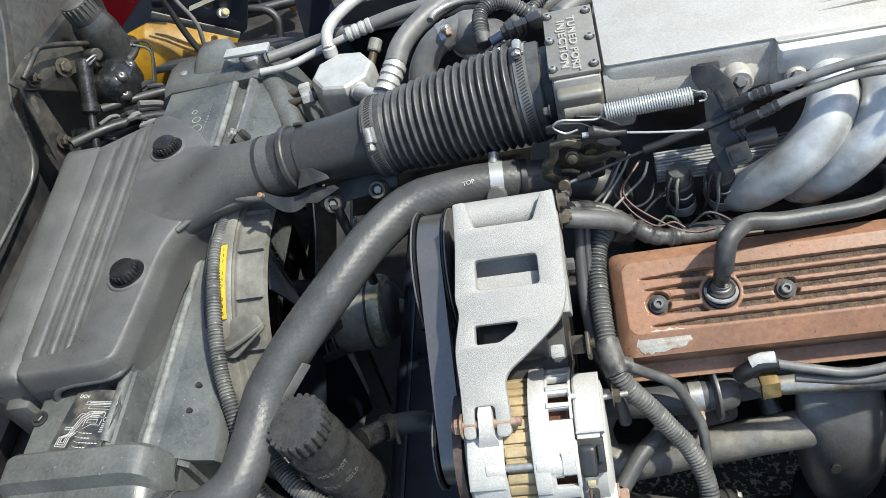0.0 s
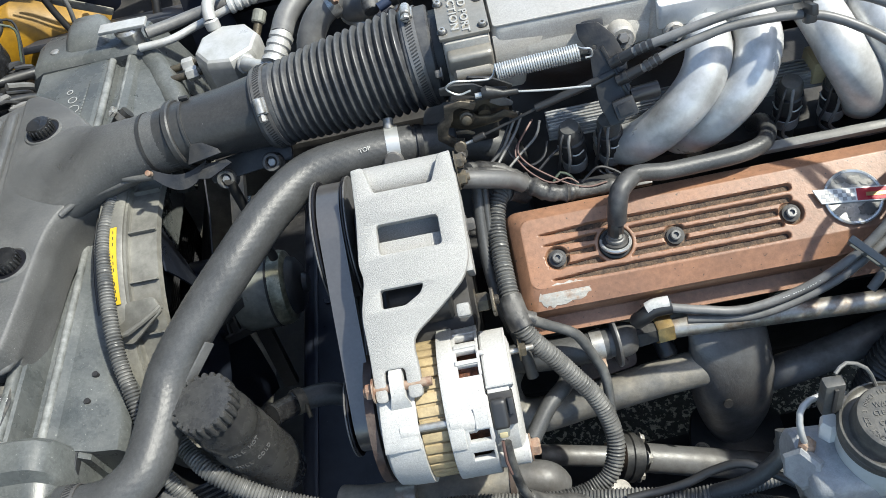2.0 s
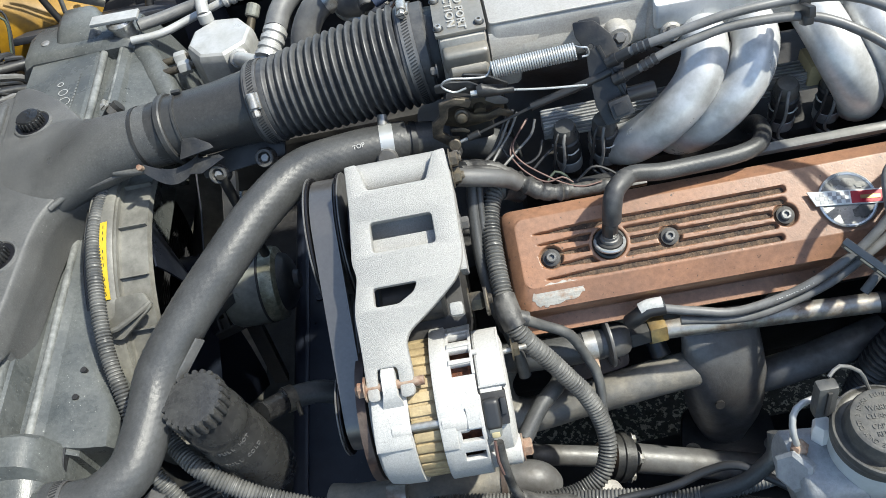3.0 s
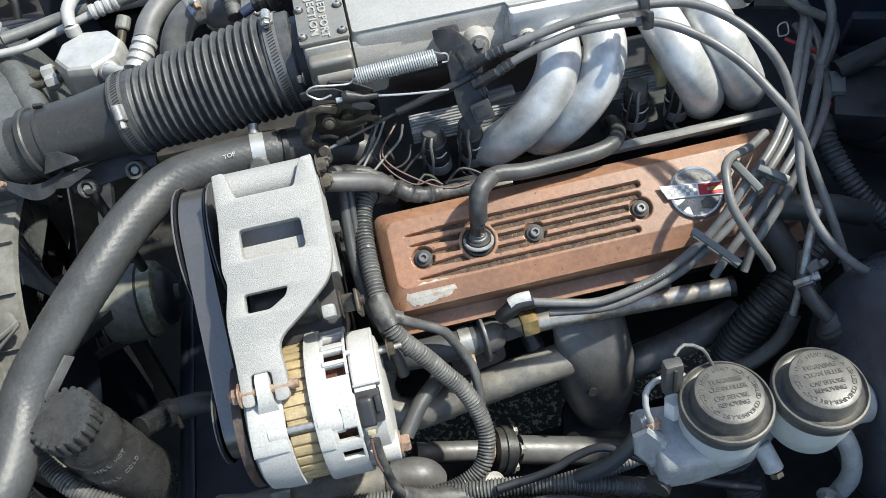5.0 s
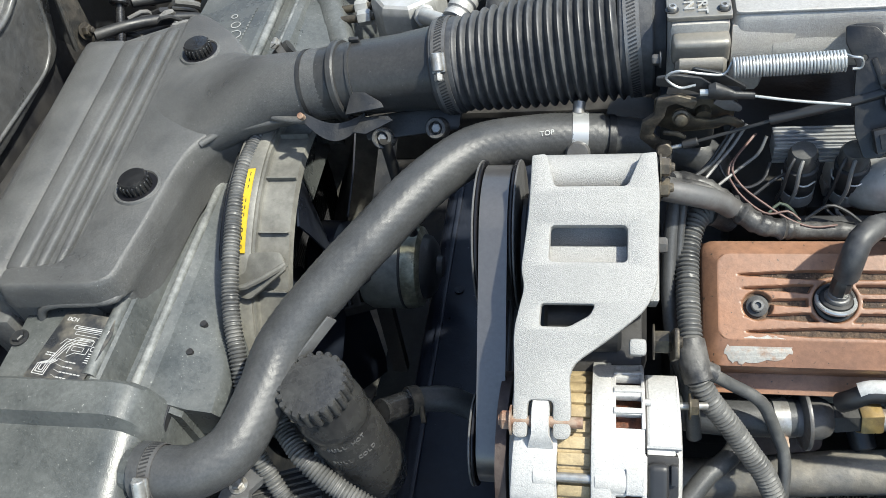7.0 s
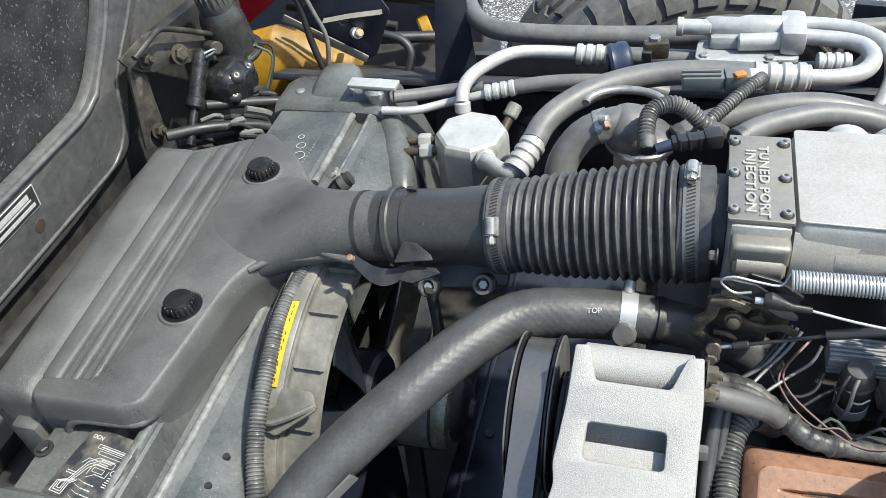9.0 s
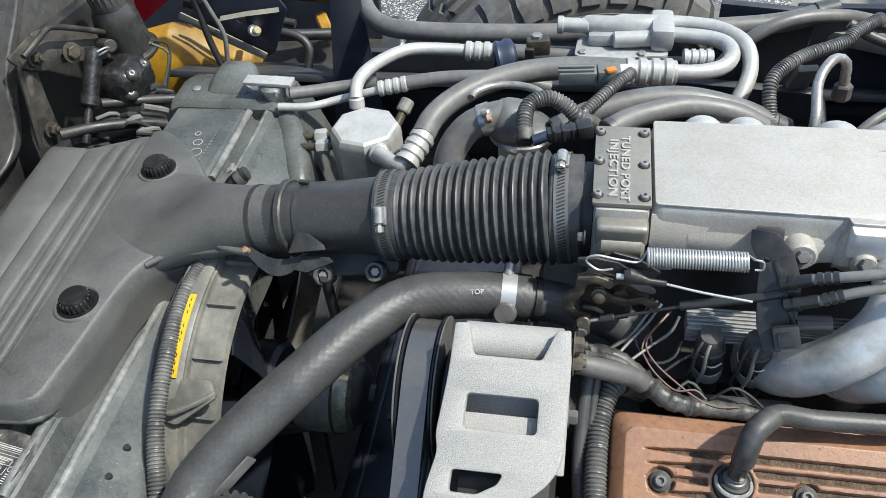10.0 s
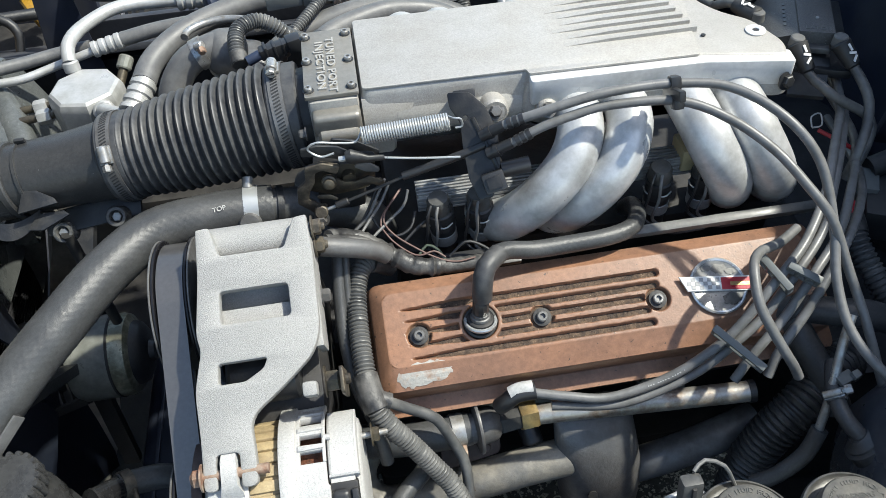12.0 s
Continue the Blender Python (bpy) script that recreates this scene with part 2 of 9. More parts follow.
M_DUSTY = mat("dusty_panel", (0.26, 0.25, 0.215), 0.6, var=0.3, vscale=60, col2=(0.13, 0.125, 0.11), dirt=0.42, dscale=14, soft=0.25, bump=0.1)
M_BOOST = mat("booster_paint", (0.060, 0.066, 0.080), 0.32, var=0.3, vscale=60, col2=(0.042, 0.046, 0.056), dirt=0.36, dscale=18, soft=0.2, bump=0.06)
M_SHIELD = mat("splash_plastic", (0.020, 0.023, 0.032), 0.5, var=0.3, vscale=50, col2=(0.050, 0.052, 0.058), dirt=0.38, dscale=12, soft=0.2, bump=0.12)
M_XMEM = mat("crossmember_paint", (0.010, 0.013, 0.022), 0.42, var=0.3, vscale=60, col2=(0.022, 0.025, 0.034), dirt=0.36, dscale=14, soft=0.2, bump=0.12, spots=(0.10, 0.105, 0.12), spot_amount=0.72, spot_scale=90)
M_LETTER = mat("worn_letter_edge", (0.42, 0.40, 0.36), 0.45, metal=0.4, var=0.25, vscale=300, bump=0.1)
M_GLOSSBLK = mat("gloss_black", (0.012, 0.012, 0.013), 0.22, var=0.3, vscale=80, col2=(0.022, 0.022, 0.022), dirt=0.33, dscale=40, bump=0.3, bscale=160)
M_CONN = mat("grey_connector", (0.12, 0.128, 0.125), 0.45, var=0.15, bump=0.05)
M_ORANGE = mat("orange_lock", (0.42, 0.16, 0.03), 0.5, var=0.15, bump=0.0)
M_TAN = mat("tan_plastic", (0.40, 0.34, 0.20), 0.5, var=0.2, bump=0.05)
M_HOOD = mat("hood_underside", (0.078, 0.079, 0.080), 0.32, var=0.4, vscale=90, col2=(0.105, 0.102, 0.095), dirt=0.30, dscale=11, soft=0.15, bump=0.12, spots=(0.12, 0.115, 0.105), spot_amount=0.70, spot_scale=160)
M_INSUL = mat("speckled_insulation", (0.062, 0.063, 0.064), 0.45, var=0.4, vscale=120, col2=(0.026, 0.026, 0.027), dirt=0.44, dscale=15, soft=0.12, bump=0.5, bscale=170, spots=(0.17, 0.175, 0.175), spot_amount=0.625, spot_scale=240)
M_GROUND = mat("asphalt", (0.085, 0.087, 0.092), 0.85, var=0.5, vscale=110, col2=(0.055, 0.056, 0.060), dirt=0.40, dscale=2, bump=1.0, bscale=140, spots=(0.42, 0.41, 0.39), spot_amount=0.54, spot_scale=150)
M_WINDING = mat("copper_windings", (0.20, 0.075, 0.040), 0.4, metal=0.4, var=0.4, vscale=400, col2=(0.06, 0.03, 0.02), dirt=0.4, dscale=90, bump=0.4, bscale=600)
M_TREAD = mat("tyre_tread", (0.060, 0.060, 0.060), 0.62, var=0.28, vscale=120, col2=(0.115, 0.112, 0.105), dirt=0.40, dscale=22, bump=0.2)
M_FIN = mat("radiator_fins", (0.03, 0.03, 0.032), 0.5, metal=0.3, var=0.2, bump=0.1)
M_BLADE = mat("navy_fan_blade", (0.006, 0.008, 0.014), 0.40, var=0.25, vscale=60, col2=(0.010, 0.013, 0.020), dirt=0.35, dscale=16, bump=0.06)


# ---- mesh helpers ----
def V(*a):
    return Vector(a[0]) if len(a) == 1 else Vector(a)


def frame_mat(origin, xaxis, zaxis):
    """A pose whose x and z axes point along the given ways."""
    x = Vector(xaxis).normalized()
    z = Vector(zaxis).normalized()
    y = z.cross(x).normalized()
    x = y.cross(z).normalized()
    m = Matrix((x, y, z)).transposed().to_4x4()
    m.translation = Vector(origin)
    return m


def axis_mat(p0, p1):
    """A pose at p0 whose z axis points to p1."""
    d = (Vector(p1) - Vector(p0)).normalized()
    return Matrix.Translation(p0) @ d.to_track_quat('Z', 'Y').to_matrix().to_4x4()


def spline(pts, step=0.006, closed=False):
    """Evenly spaced places on a smooth curve through pts."""
    p = [Vector(q) for q in pts]
    n = len(p)
    out = []
    rng = range(n) if closed else range(n - 1)
    for i in rng:
        if closed:
            a, b, c, d = p[i - 1], p[i], p[(i + 1) % n], p[(i + 2) % n]
        else:
            b, c = p[i], p[i + 1]
            a = p[i - 1] if i else b * 2 - c
            d = p[i + 2] if i + 2 < n else c * 2 - b
        k = max(2, int((c - b).length / step))
        for j in range(k):
            t = j / k
            out.append(0.5 * ((2 * b) + (c - a) * t + (2 * a - 5 * b + 4 * c - d) * t * t + (3 * b - a - 3 * c + d) * t ** 3))
    if not closed:
        out.append(p[-1])
    return out


def sweep(bm, path, radii, seg=12, closed=False, cap=True, squash=1.0):
    """A tube along places; radii is a number or one for each place."""
    n = len(path)
    if isinstance(radii, (int, float)):
        radii = [radii] * n
    tang = []
    for i in range(n):
        if closed:
            t = path[(i + 1) % n] - path[i - 1]
        else:
            t = path[min(i + 1, n - 1)] - path[max(i - 1, 0)]
        tang.append(t.normalized())
    up = Vector((0, 0, 1)) if abs(tang[0].z) < 0.9 else Vector((0, 1, 0))
    nrm = (up - tang[0] * up.dot(tang[0])).normalized()
    rings = []
    for i in range(n):
        nrm = (nrm - tang[i] * nrm.dot(tang[i])).normalized()
        bi = tang[i].cross(nrm)
        rings.append([bm.verts.new(path[i] + (nrm * math.cos(2 * math.pi * k / seg) * squash + bi * math.sin(2 * math.pi * k / seg)) * radii[i]) for k in range(seg)])
    for i in range(n if closed else n - 1):
        a, b = rings[i], rings[(i + 1) % n]
        for k in range(seg):
            bm.faces.new((a[k], a[(k + 1) % seg], b[(k + 1) % seg], b[k]))
    if cap and not closed:
        bm.faces.new(rings[0][::-1])
        bm.faces.new(rings[-1])
    return bm


def tube(pts, r, seg=12, step=0.008, bm=None):
    bm = bm or bmesh.new()
    return sweep(bm, spline(pts, step), r, seg)


def woven_tube(pts, r, cords=16, pitch=0.0088, depth=0.00050, seg=80, step=0.0019):
    """A rubber hose whose braid shows through as a fine cross-hatched relief."""
    path = spline(pts, step)
    bm = sweep(bmesh.new(), path, 1.0, seg)
    bm.verts.ensure_lookup_table()
    run = 0.0
    for i, p in enumerate(path):
        run += (p - path[i - 1]).length if i else 0.0
        for k in range(seg):
            a = 2 * math.pi * k / seg * cords
            w = 2 * math.pi * run / pitch
            lift = max(0.0, math.sin(a + w)) * max(0.0, math.sin(a - w))
            v = bm.verts[i * seg + k]
            v.co = p + (v.co - p).normalized() * (r - depth * 0.4 + depth * lift)
    return bm


def corrugated(pts, r, pitch=0.0042, depth=0.0010, seg=12):
    """A ribbed plastic conduit."""
    path = spline(pts, pitch / 4)
    s, radii = 0.0, []
    for i, q in enumerate(path):
        if i:
            s += (q - path[i - 1]).length
        w = (s / pitch) % 1.0
        radii.append(r - depth * (0.5 - 0.5 * math.cos(2 * math.pi * w)) ** 2)
    return sweep(bmesh.new(), path, radii, seg)


def lathe(profile, m, seg=32, bm=None, cap=True):
    """Turns (radius, height) pairs about the z axis of the pose m."""
    bm = bm or bmesh.new()
    rings = []
    for r, h in profile:
        rings.append([bm.verts.new(m @ Vector((r * math.cos(2 * math.pi * k / seg), r * math.sin(2 * math.pi * k / seg), h))) for k in range(seg)])
    for a, b in zip(rings, rings[1:]):
        for k in range(seg):
            bm.faces.new((a[k], a[(k + 1) % seg], b[(k + 1) % seg], b[k]))
    if cap:
        bm.faces.new(rings[0][::-1])
        bm.faces.new(rings[-1])
    return bm


def rod(p0, p1, r, r1=None, seg=20, chamfer=0.0, bm=None):
    p0, p1 = Vector(p0), Vector(p1)
    L = (p1 - p0).length
    r1 = r if r1 is None else r1
    c = chamfer
    prof = [(r - c, 0), (r, c), (r1, L - c), (r1 - c, L)] if c else [(r, 0), (r1, L)]
    return lathe(prof, axis_mat(p0, p1), seg, bm)


def box(size, m, bevel=0.0, bm=None, seg=2):
    """A box of that size centred on the pose m."""
    b = bmesh.new()
    bmesh.ops.create_cube(b, size=1.0)
    for v in b.verts:
        v.co = Vector((v.co.x * size[0], v.co.y * size[1], v.co.z * size[2]))
    if bevel:
        bmesh.ops.bevel(b, geom=b.edges[:], offset=bevel, segments=seg, affect='EDGES', profile=0.6)
    b.transform(m)
    return join(bm, b)


def join(bm, other):
    if bm is None:
        return other
    me = bpy.data.meshes.new("t")
    other.to_mesh(me)
    other.free()
    bm.from_mesh(me)
    bpy.data.meshes.remove(me)
    return bm


def rounded(pts, r, n=5):
    """A closed outline with its corners rounded; r is a radius or one for each corner."""
    p = [Vector((*q[:2], 0)) for q in pts]
    out = []
    for i, c in enumerate(p):
        rr = r[i] if isinstance(r, (list, tuple)) else r
        a, b = p[i - 1], p[(i + 1) % len(p)]
        u, w = (a - c), (b - c)
        k = min(rr, u.length * 0.48, w.length * 0.48)
        if k < 1e-5:
            out.append((c.x, c.y))
            continue
        s, e = c + u.normalized() * k, c + w.normalized() * k
        for j in range(n + 1):
            t = j / n
            q = s * (1 - t) ** 2 + c * 2 * t * (1 - t) + e * t * t
            out.append((q.x, q.y))
    return out


def circle(cx, cy, r, n=24):
    return [(cx + r * math.cos(2 * math.pi * k / n), cy + r * math.sin(2 * math.pi * k / n)) for k in range(n)]


def slot(x0, x1, y, w, n=6, taper=0.0):
    """A groove outline along x with round ends, or one end drawn to a point."""
    h = w / 2
    out = [(x1 - h + h * math.sin(a), y - h * math.cos(a)) for a in [math.pi * k / n for k in range(n + 1)]]
    if taper:
        return out + [(x0 + taper, y + h), (x0 + taper * 0.4, y + h * 0.5), (x0, y), (x0 + taper * 0.4, y - h * 0.5), (x0 + taper, y - h)]
    return out + [(x0 + h - h * math.sin(a), y + h * math.cos(a)) for a in [math.pi * k / n for k in range(n + 1)]]


def plate(outline, holes, thick, m, bevel=0.0008, bm=None):
    """A flat piece with holes; its top face lies in the xy plane of the pose m, its thickness goes down."""
    cu = bpy.data.curves.new("t", 'CURVE')
    cu.dimensions, cu.fill_mode = '2D', 'BOTH'
    cu.extrude = max(thick / 2 - bevel, 1e-5)
    cu.bevel_depth, cu.bevel_resolution, cu.offset = bevel, 1, -bevel
    for line in [outline, *holes]:
        sp = cu.splines.new('POLY')
        sp.points.add(len(line) - 1)
        for q, (x, y) in zip(sp.points, line):
            q.co = (x, y, 0, 1)
        sp.use_cyclic_u = True
    ob = bpy.data.objects.new("t", cu)
    me = bpy.data.meshes.new_from_object(ob)
    b = bmesh.new()
    b.from_mesh(me)
    bpy.data.objects.remove(ob)
    bpy.data.curves.remove(cu)
    bpy.data.meshes.remove(me)
    bmesh.ops.remove_doubles(b, verts=b.verts[:], dist=1e-6)
    b.transform(m @ Matrix.Translation((0, 0, -thick / 2)))
    return join(bm, b)


def bent_plate(outline, holes, thick, r, axis_yz, bevel=0.0008, step=5.0):
    """A plate drawn flat as (x, degrees) that is wrapped round an axis along x; its outer face has radius r."""
    def flat(line_):
        return [(x, r * radians(a)) for x, a in line_]
    bm = plate(flat(outline), [flat(h) for h in holes], thick, Matrix(), bevel)
    low, high = min(a for x, a in outline), max(a for x, a in outline)
    for k in range(1, int((high - low) / step) + 1):
        bmesh.ops.bisect_plane(bm, geom=bm.verts[:] + bm.edges[:] + bm.faces[:], plane_co=(0, r * radians(low + k * step - 0.01), 0), plane_no=(0, 1, 0))
    for v in bm.verts:
        a, q = v.co.y / r, r + v.co.z
        v.co = Vector((v.co.x, axis_yz[0] + q * math.sin(a), axis_yz[1] + q * math.cos(a)))
    return bm


def words(text, size, m, thick=0.0004, width=1.0, space=1.0, bold=0.0):
    """Raised lettering, centred on the pose m."""
    cu = bpy.data.curves.new("t", 'FONT')
    cu.body, cu.size, cu.extrude = text, size, thick / 2
    cu.align_x, cu.align_y = 'CENTER', 'CENTER'
    cu.space_character = space
    cu.offset = bold
    ob = bpy.data.objects.new("t", cu)
    me = bpy.data.meshes.new_from_object(ob)
    b = bmesh.new()
    b.from_mesh(me)
    bpy.data.objects.remove(ob)
    bpy.data.curves.remove(cu)
    bpy.data.meshes.remove(me)
    b.transform(m @ Matrix.Diagonal((width, 1, 1, 1)))
    return b


def solid(name, bm, material, smooth=38):
    me = bpy.data.meshes.new(name)
    bmesh.ops.recalc_face_normals(bm, faces=bm.faces[:])
    bm.to_mesh(me)
    bm.free()
    me.materials.append(material)
    for f in me.polygons:
        f.use_smooth = True
    me.set_sharp_from_angle(angle=radians(smooth))
    return new(name, me)


def thing(name, base, label, category, group="", kind=""):
    """An empty at the thing's base, which holds its parts."""
    e = new(name)
    e.empty_display_size = 0.02
    e.matrix_basis = Matrix.Translation(base)
    return tagged(e, label, category, group, kind)


def part(name, bm, material, parent, label="", smooth=38):
    ob = solid(name, bm, material, smooth)
    ob.parent = parent
    chain = Matrix()
    q = parent
    while q is not None:
        chain = q.matrix_basis @ chain if q.parent is None else q.matrix_parent_inverse @ q.matrix_basis @ chain
        q = q.parent
    ob.matrix_parent_inverse = chain.inverted()
    return tagged(ob, label)


def single(name, bm, material, label, category, group="", kind="", smooth=38):
    return tagged(solid(name, bm, material, smooth), label, category, group, kind)


def hexbolt(parent, p, way, r=0.008, h=0.006, material=None, washer=True, name="bolt", stud=0.0):
    """A hexagon head with its washer."""
    material = material or M_STEEL
    m = axis_mat(p, Vector(p) + Vector(way))
    bm = lathe([(r * 0.98, 0), (r, h * 0.12), (r, h * 0.8), (r * 0.8, h)], m @ Matrix.Translation((0, 0, 0.0012)), 6)
    if washer:
        lathe([(r * 1.45, 0), (r * 1.45, 0.0012), (r * 1.0, 0.0015)], m, 24, bm)
    if stud:
        lathe([(r * 0.5, h), (r * 0.5, h + stud), (r * 0.4, h + stud + 0.001)], m, 12, bm)
    return part(name, bm, material, parent, smooth=25)


def torxbolt(parent, p, way, r=0.0045, material=None, name="screw"):
    """A round socket head with a dimple."""
    m = axis_mat(p, Vector(p) + Vector(way))
    bm = lathe([(r, 0), (r, 0.0030), (r * 0.82, 0.0038), (r * 0.5, 0.0038), (r * 0.42, 0.0012)], m, 18)
    return part(name, bm, material or M_STEEL, parent, smooth=25)


def worm_clamp(name, p, way, r, label, screw_angle=0.0, width=0.012, slots=True):
    """A slotted steel hose band with its screw housing."""
    e = thing(name, p, label, "hose clamp")
    m = axis_mat(p, Vector(p) + Vector(way))
    t = 0.0009
    bm = lathe([(r, -width / 2), (r + t, -width / 2), (r + t, width / 2), (r, width / 2)], m, 48, cap=False)
    part("band", bm, M_HEATSH, e)
    if slots:
        n = int(2 * math.pi * r / 0.0032)
        sb = bmesh.new()
        for k in range(n):
            a = 2 * math.pi * k / n
            q = m @ Matrix.Rotation(a, 4, 'Z') @ Matrix.Translation((r + t, 0, 0)) @ Matrix.Rotation(0.35, 4, 'X')
            box((0.0007, 0.0013, width * 0.55), q, 0, sb)
        tagged(part("slot", sb, M_BLACK, e), kind="stuff")
    if not isinstance(screw_angle, (int, float)):
        w = m.inverted().to_3x3() @ Vector(screw_angle)
        screw_angle = math.atan2(w.y, w.x)
    q = m @ Matrix.Rotation(screw_angle, 4, 'Z') @ Matrix.Translation((r + 0.004, 0, 0))
    part("saddle", box((0.0030, 0.017, width * 0.98), q @ Matrix.Translation((-0.0022, 0, 0)), 0.001), M_STEEL, e)
    part("screw_housing", rod(q @ Vector((0.0008, -0.0085, 0)), q @ Vector((0.0008, 0.0075, 0)), width * 0.40, seg=20, chamfer=0.0008), M_STEEL, e)
    qs = q @ Matrix.Translation((0.001, 0.0078, 0)) @ Matrix.Rotation(-math.pi / 2, 4, 'X')
    hd = part("screw", lathe([(0.0026, 0), (0.0026, 0.002), (0.0042, 0.0022), (0.0042, 0.007), (0.0036, 0.008)], qs, 6), M_STEEL, e, smooth=25)
    part("screw_slot", box((0.0010, 0.0066, 0.0006), qs @ pose(0, 0, 0.0080), 0), M_BLACK, hd)
    return e

# ---- setting ----
g = bmesh.new()
bmesh.ops.create_grid(g, x_segments=4, y_segments=4, size=40.0, matrix=Matrix.Translation((0, 0, 0.016)))
single("ground", g, M_GROUND, "grey asphalt ground under the car", "ground", kind="structure")
# Unseen cowl, raised so that its shadow covers the coil and rear wires.
cw = bmesh.new()
box((0.34, 1.50, 0.05), pose(0.765, 0, 1.035, 0, -8, 0), 0.012, cw)
single("wall_cowl_shade", cw, M_BLACK, "unseen dark cowl before the windscreen, set high to shade the coil", "cowl", kind="structure")
single("firewall", box((0.04, 1.5, 0.87), pose(0.68, 0, 0.55), 0.01), M_NAVY, "dark firewall closing the engine bay", "firewall", kind="structure")
single("wall_inner_fender", box((1.5, 0.02, 0.40), pose(0.0, -0.70, 0.36, -12), 0.004), M_BLACK, "dark plastic inner fender panel", "inner fender", kind="structure")
fs = bmesh.new()
for q in (((1.45, 0.02, 0.36), pose(-0.05, 0.60, 0.34, 14)), ((1.45, 0.14, 0.012), pose(-0.05, 0.56, 0.53, -24))):
    box(q[0], q[1], 0.004, fs)
single("wall_splash_shield", fs, M_SHIELD, "dark splash shield before the far front wheel", "inner fender", kind="structure")

single("wall_wheelhouse", box((0.80, 0.46, 0.02), pose(0.27, -0.47, 0.270, 0, -4, 0), 0.006), M_BLOCK, "dark wheelhouse panel under the brake cylinder", "inner fender", kind="structure")
# Added dark sheet: hides sunlit ground where the exhaust side lies in shade.
single("dark_sheet_side", box((0.86, 0.40, 0.012), pose(0.16, -0.42, 0.135, 4, 0, 0), 0.004), M_BLOCK, "dark sheet added under the exhaust side to blacken the gap", "undertray", kind="structure")
# No known tray: a dark sheet added for the shade below the engine.
single("undertray", box((0.42, 0.72, 0.012), pose(-0.30, 0.10, 0.165, 3, 0, 0), 0.004), M_BLOCK, "dark sheet added under the engine to blacken the gaps", "undertray", kind="structure")

single("wall_fender_ledge", box((0.60, 0.30, 0.022), pose(0.520, 0.606, 0.612, -4, 0, -22), 0.008), M_DUSTY, "dusty pale inner fender ledge with bolts", "inner fender", kind="structure")
single("wall_fender_side", box((0.60, 0.016, 0.42), pose(0.505, 0.560, 0.460, 0, 0, 0), 0.005), M_NAVY, "dark navy inner fender side", "inner fender", kind="structure")
single("wall_wheel_arch", box((0.20, 0.016, 0.36), pose(0.15, 0.540, 0.40, 14, 0, -6), 0.006), M_SHIELD, "dark dusty wheel arch panel", "inner fender", kind="structure")

# engine block and the dark castings under everything
blk = thing("engine_block", (0.17, 0, 0.30), "dark oily cast engine block under the intake", "engine block")
part("crankcase", box((0.52, 0.26, 0.34), pose(0.19, 0, 0.40), 0.02), M_BLOCK, blk)
for s in (-1, 1):
    part("cylinder_head", box((0.47, 0.12, 0.10), pose(0.17, s * 0.162, 0.5490, -s * 27), 0.008), M_BLOCK, blk)
part("intake_base", box((0.40, 0.20, 0.09), pose(0.19, 0, 0.590), 0.012), M_BLOCK, blk)
part("timing_cover", box((0.07, 0.30, 0.30), pose(-0.09, 0, 0.42), 0.03), M_BLOCK, blk)
part("accessory_block", box((0.09, 0.16, 0.16), pose(-0.13, -0.17, 0.60, 30), 0.02), M_BLOCK, blk)
part("pump_housing", box((0.06, 0.24, 0.24), pose(-0.155, -0.10, 0.44), 0.03), M_BLOCK, blk)
part("bell_housing", box((0.24, 0.50, 0.30), pose(0.53, 0, 0.36), 0.05), M_BLOCK, blk)
part("oil_sump", box((0.5, 0.24, 0.12), pose(0.18, 0, 0.20), 0.03), M_BLOCK, blk)
xm = thing("crossmember", (-0.1, 0, 0.17), "black steel crossmember under the engine", "crossmember")
part("beam", box((0.12, 1.1, 0.08), pose(-0.20, 0, 0.20), 0.012), M_BLOCK, xm)
for s in (-1, 1):
    part("rail", box((1.6, 0.07, 0.11), pose(-0.05, s * 0.47, 0.24), 0.012), M_BLOCK, xm)

# ---- near valve cover ----
VCM = frame_mat((0, -0.211, 0.642), (1, 0, 0), (0, -math.sin(radians(27)), math.cos(radians(27))))
VN = VCM.to_3x3() @ Vector((0, 0, 1))


def ring_loft(levels, m, r=0.01, n=5):
    """Joins rounded rectangles (x0, x1, y0, y1, z, radius) into one closed body."""
    bm = bmesh.new()
    rings = []
    for x0, x1, y0, y1, z, rr in levels:
        o = rounded([(x0, y0), (x1, y0), (x1, y1), (x0, y1)], rr, n)
        rings.append([bm.verts.new(m @ Vector((a, b, z))) for a, b in o])
    k = len(rings[0])
    for a, b in zip(rings, rings[1:]):
        for i in range(k):
            bm.faces.new((a[i], a[(i + 1) % k], b[(i + 1) % k], b[i]))
    bm.faces.new(rings[0][::-1])
    bm.faces.new(rings[-1])
    return bm


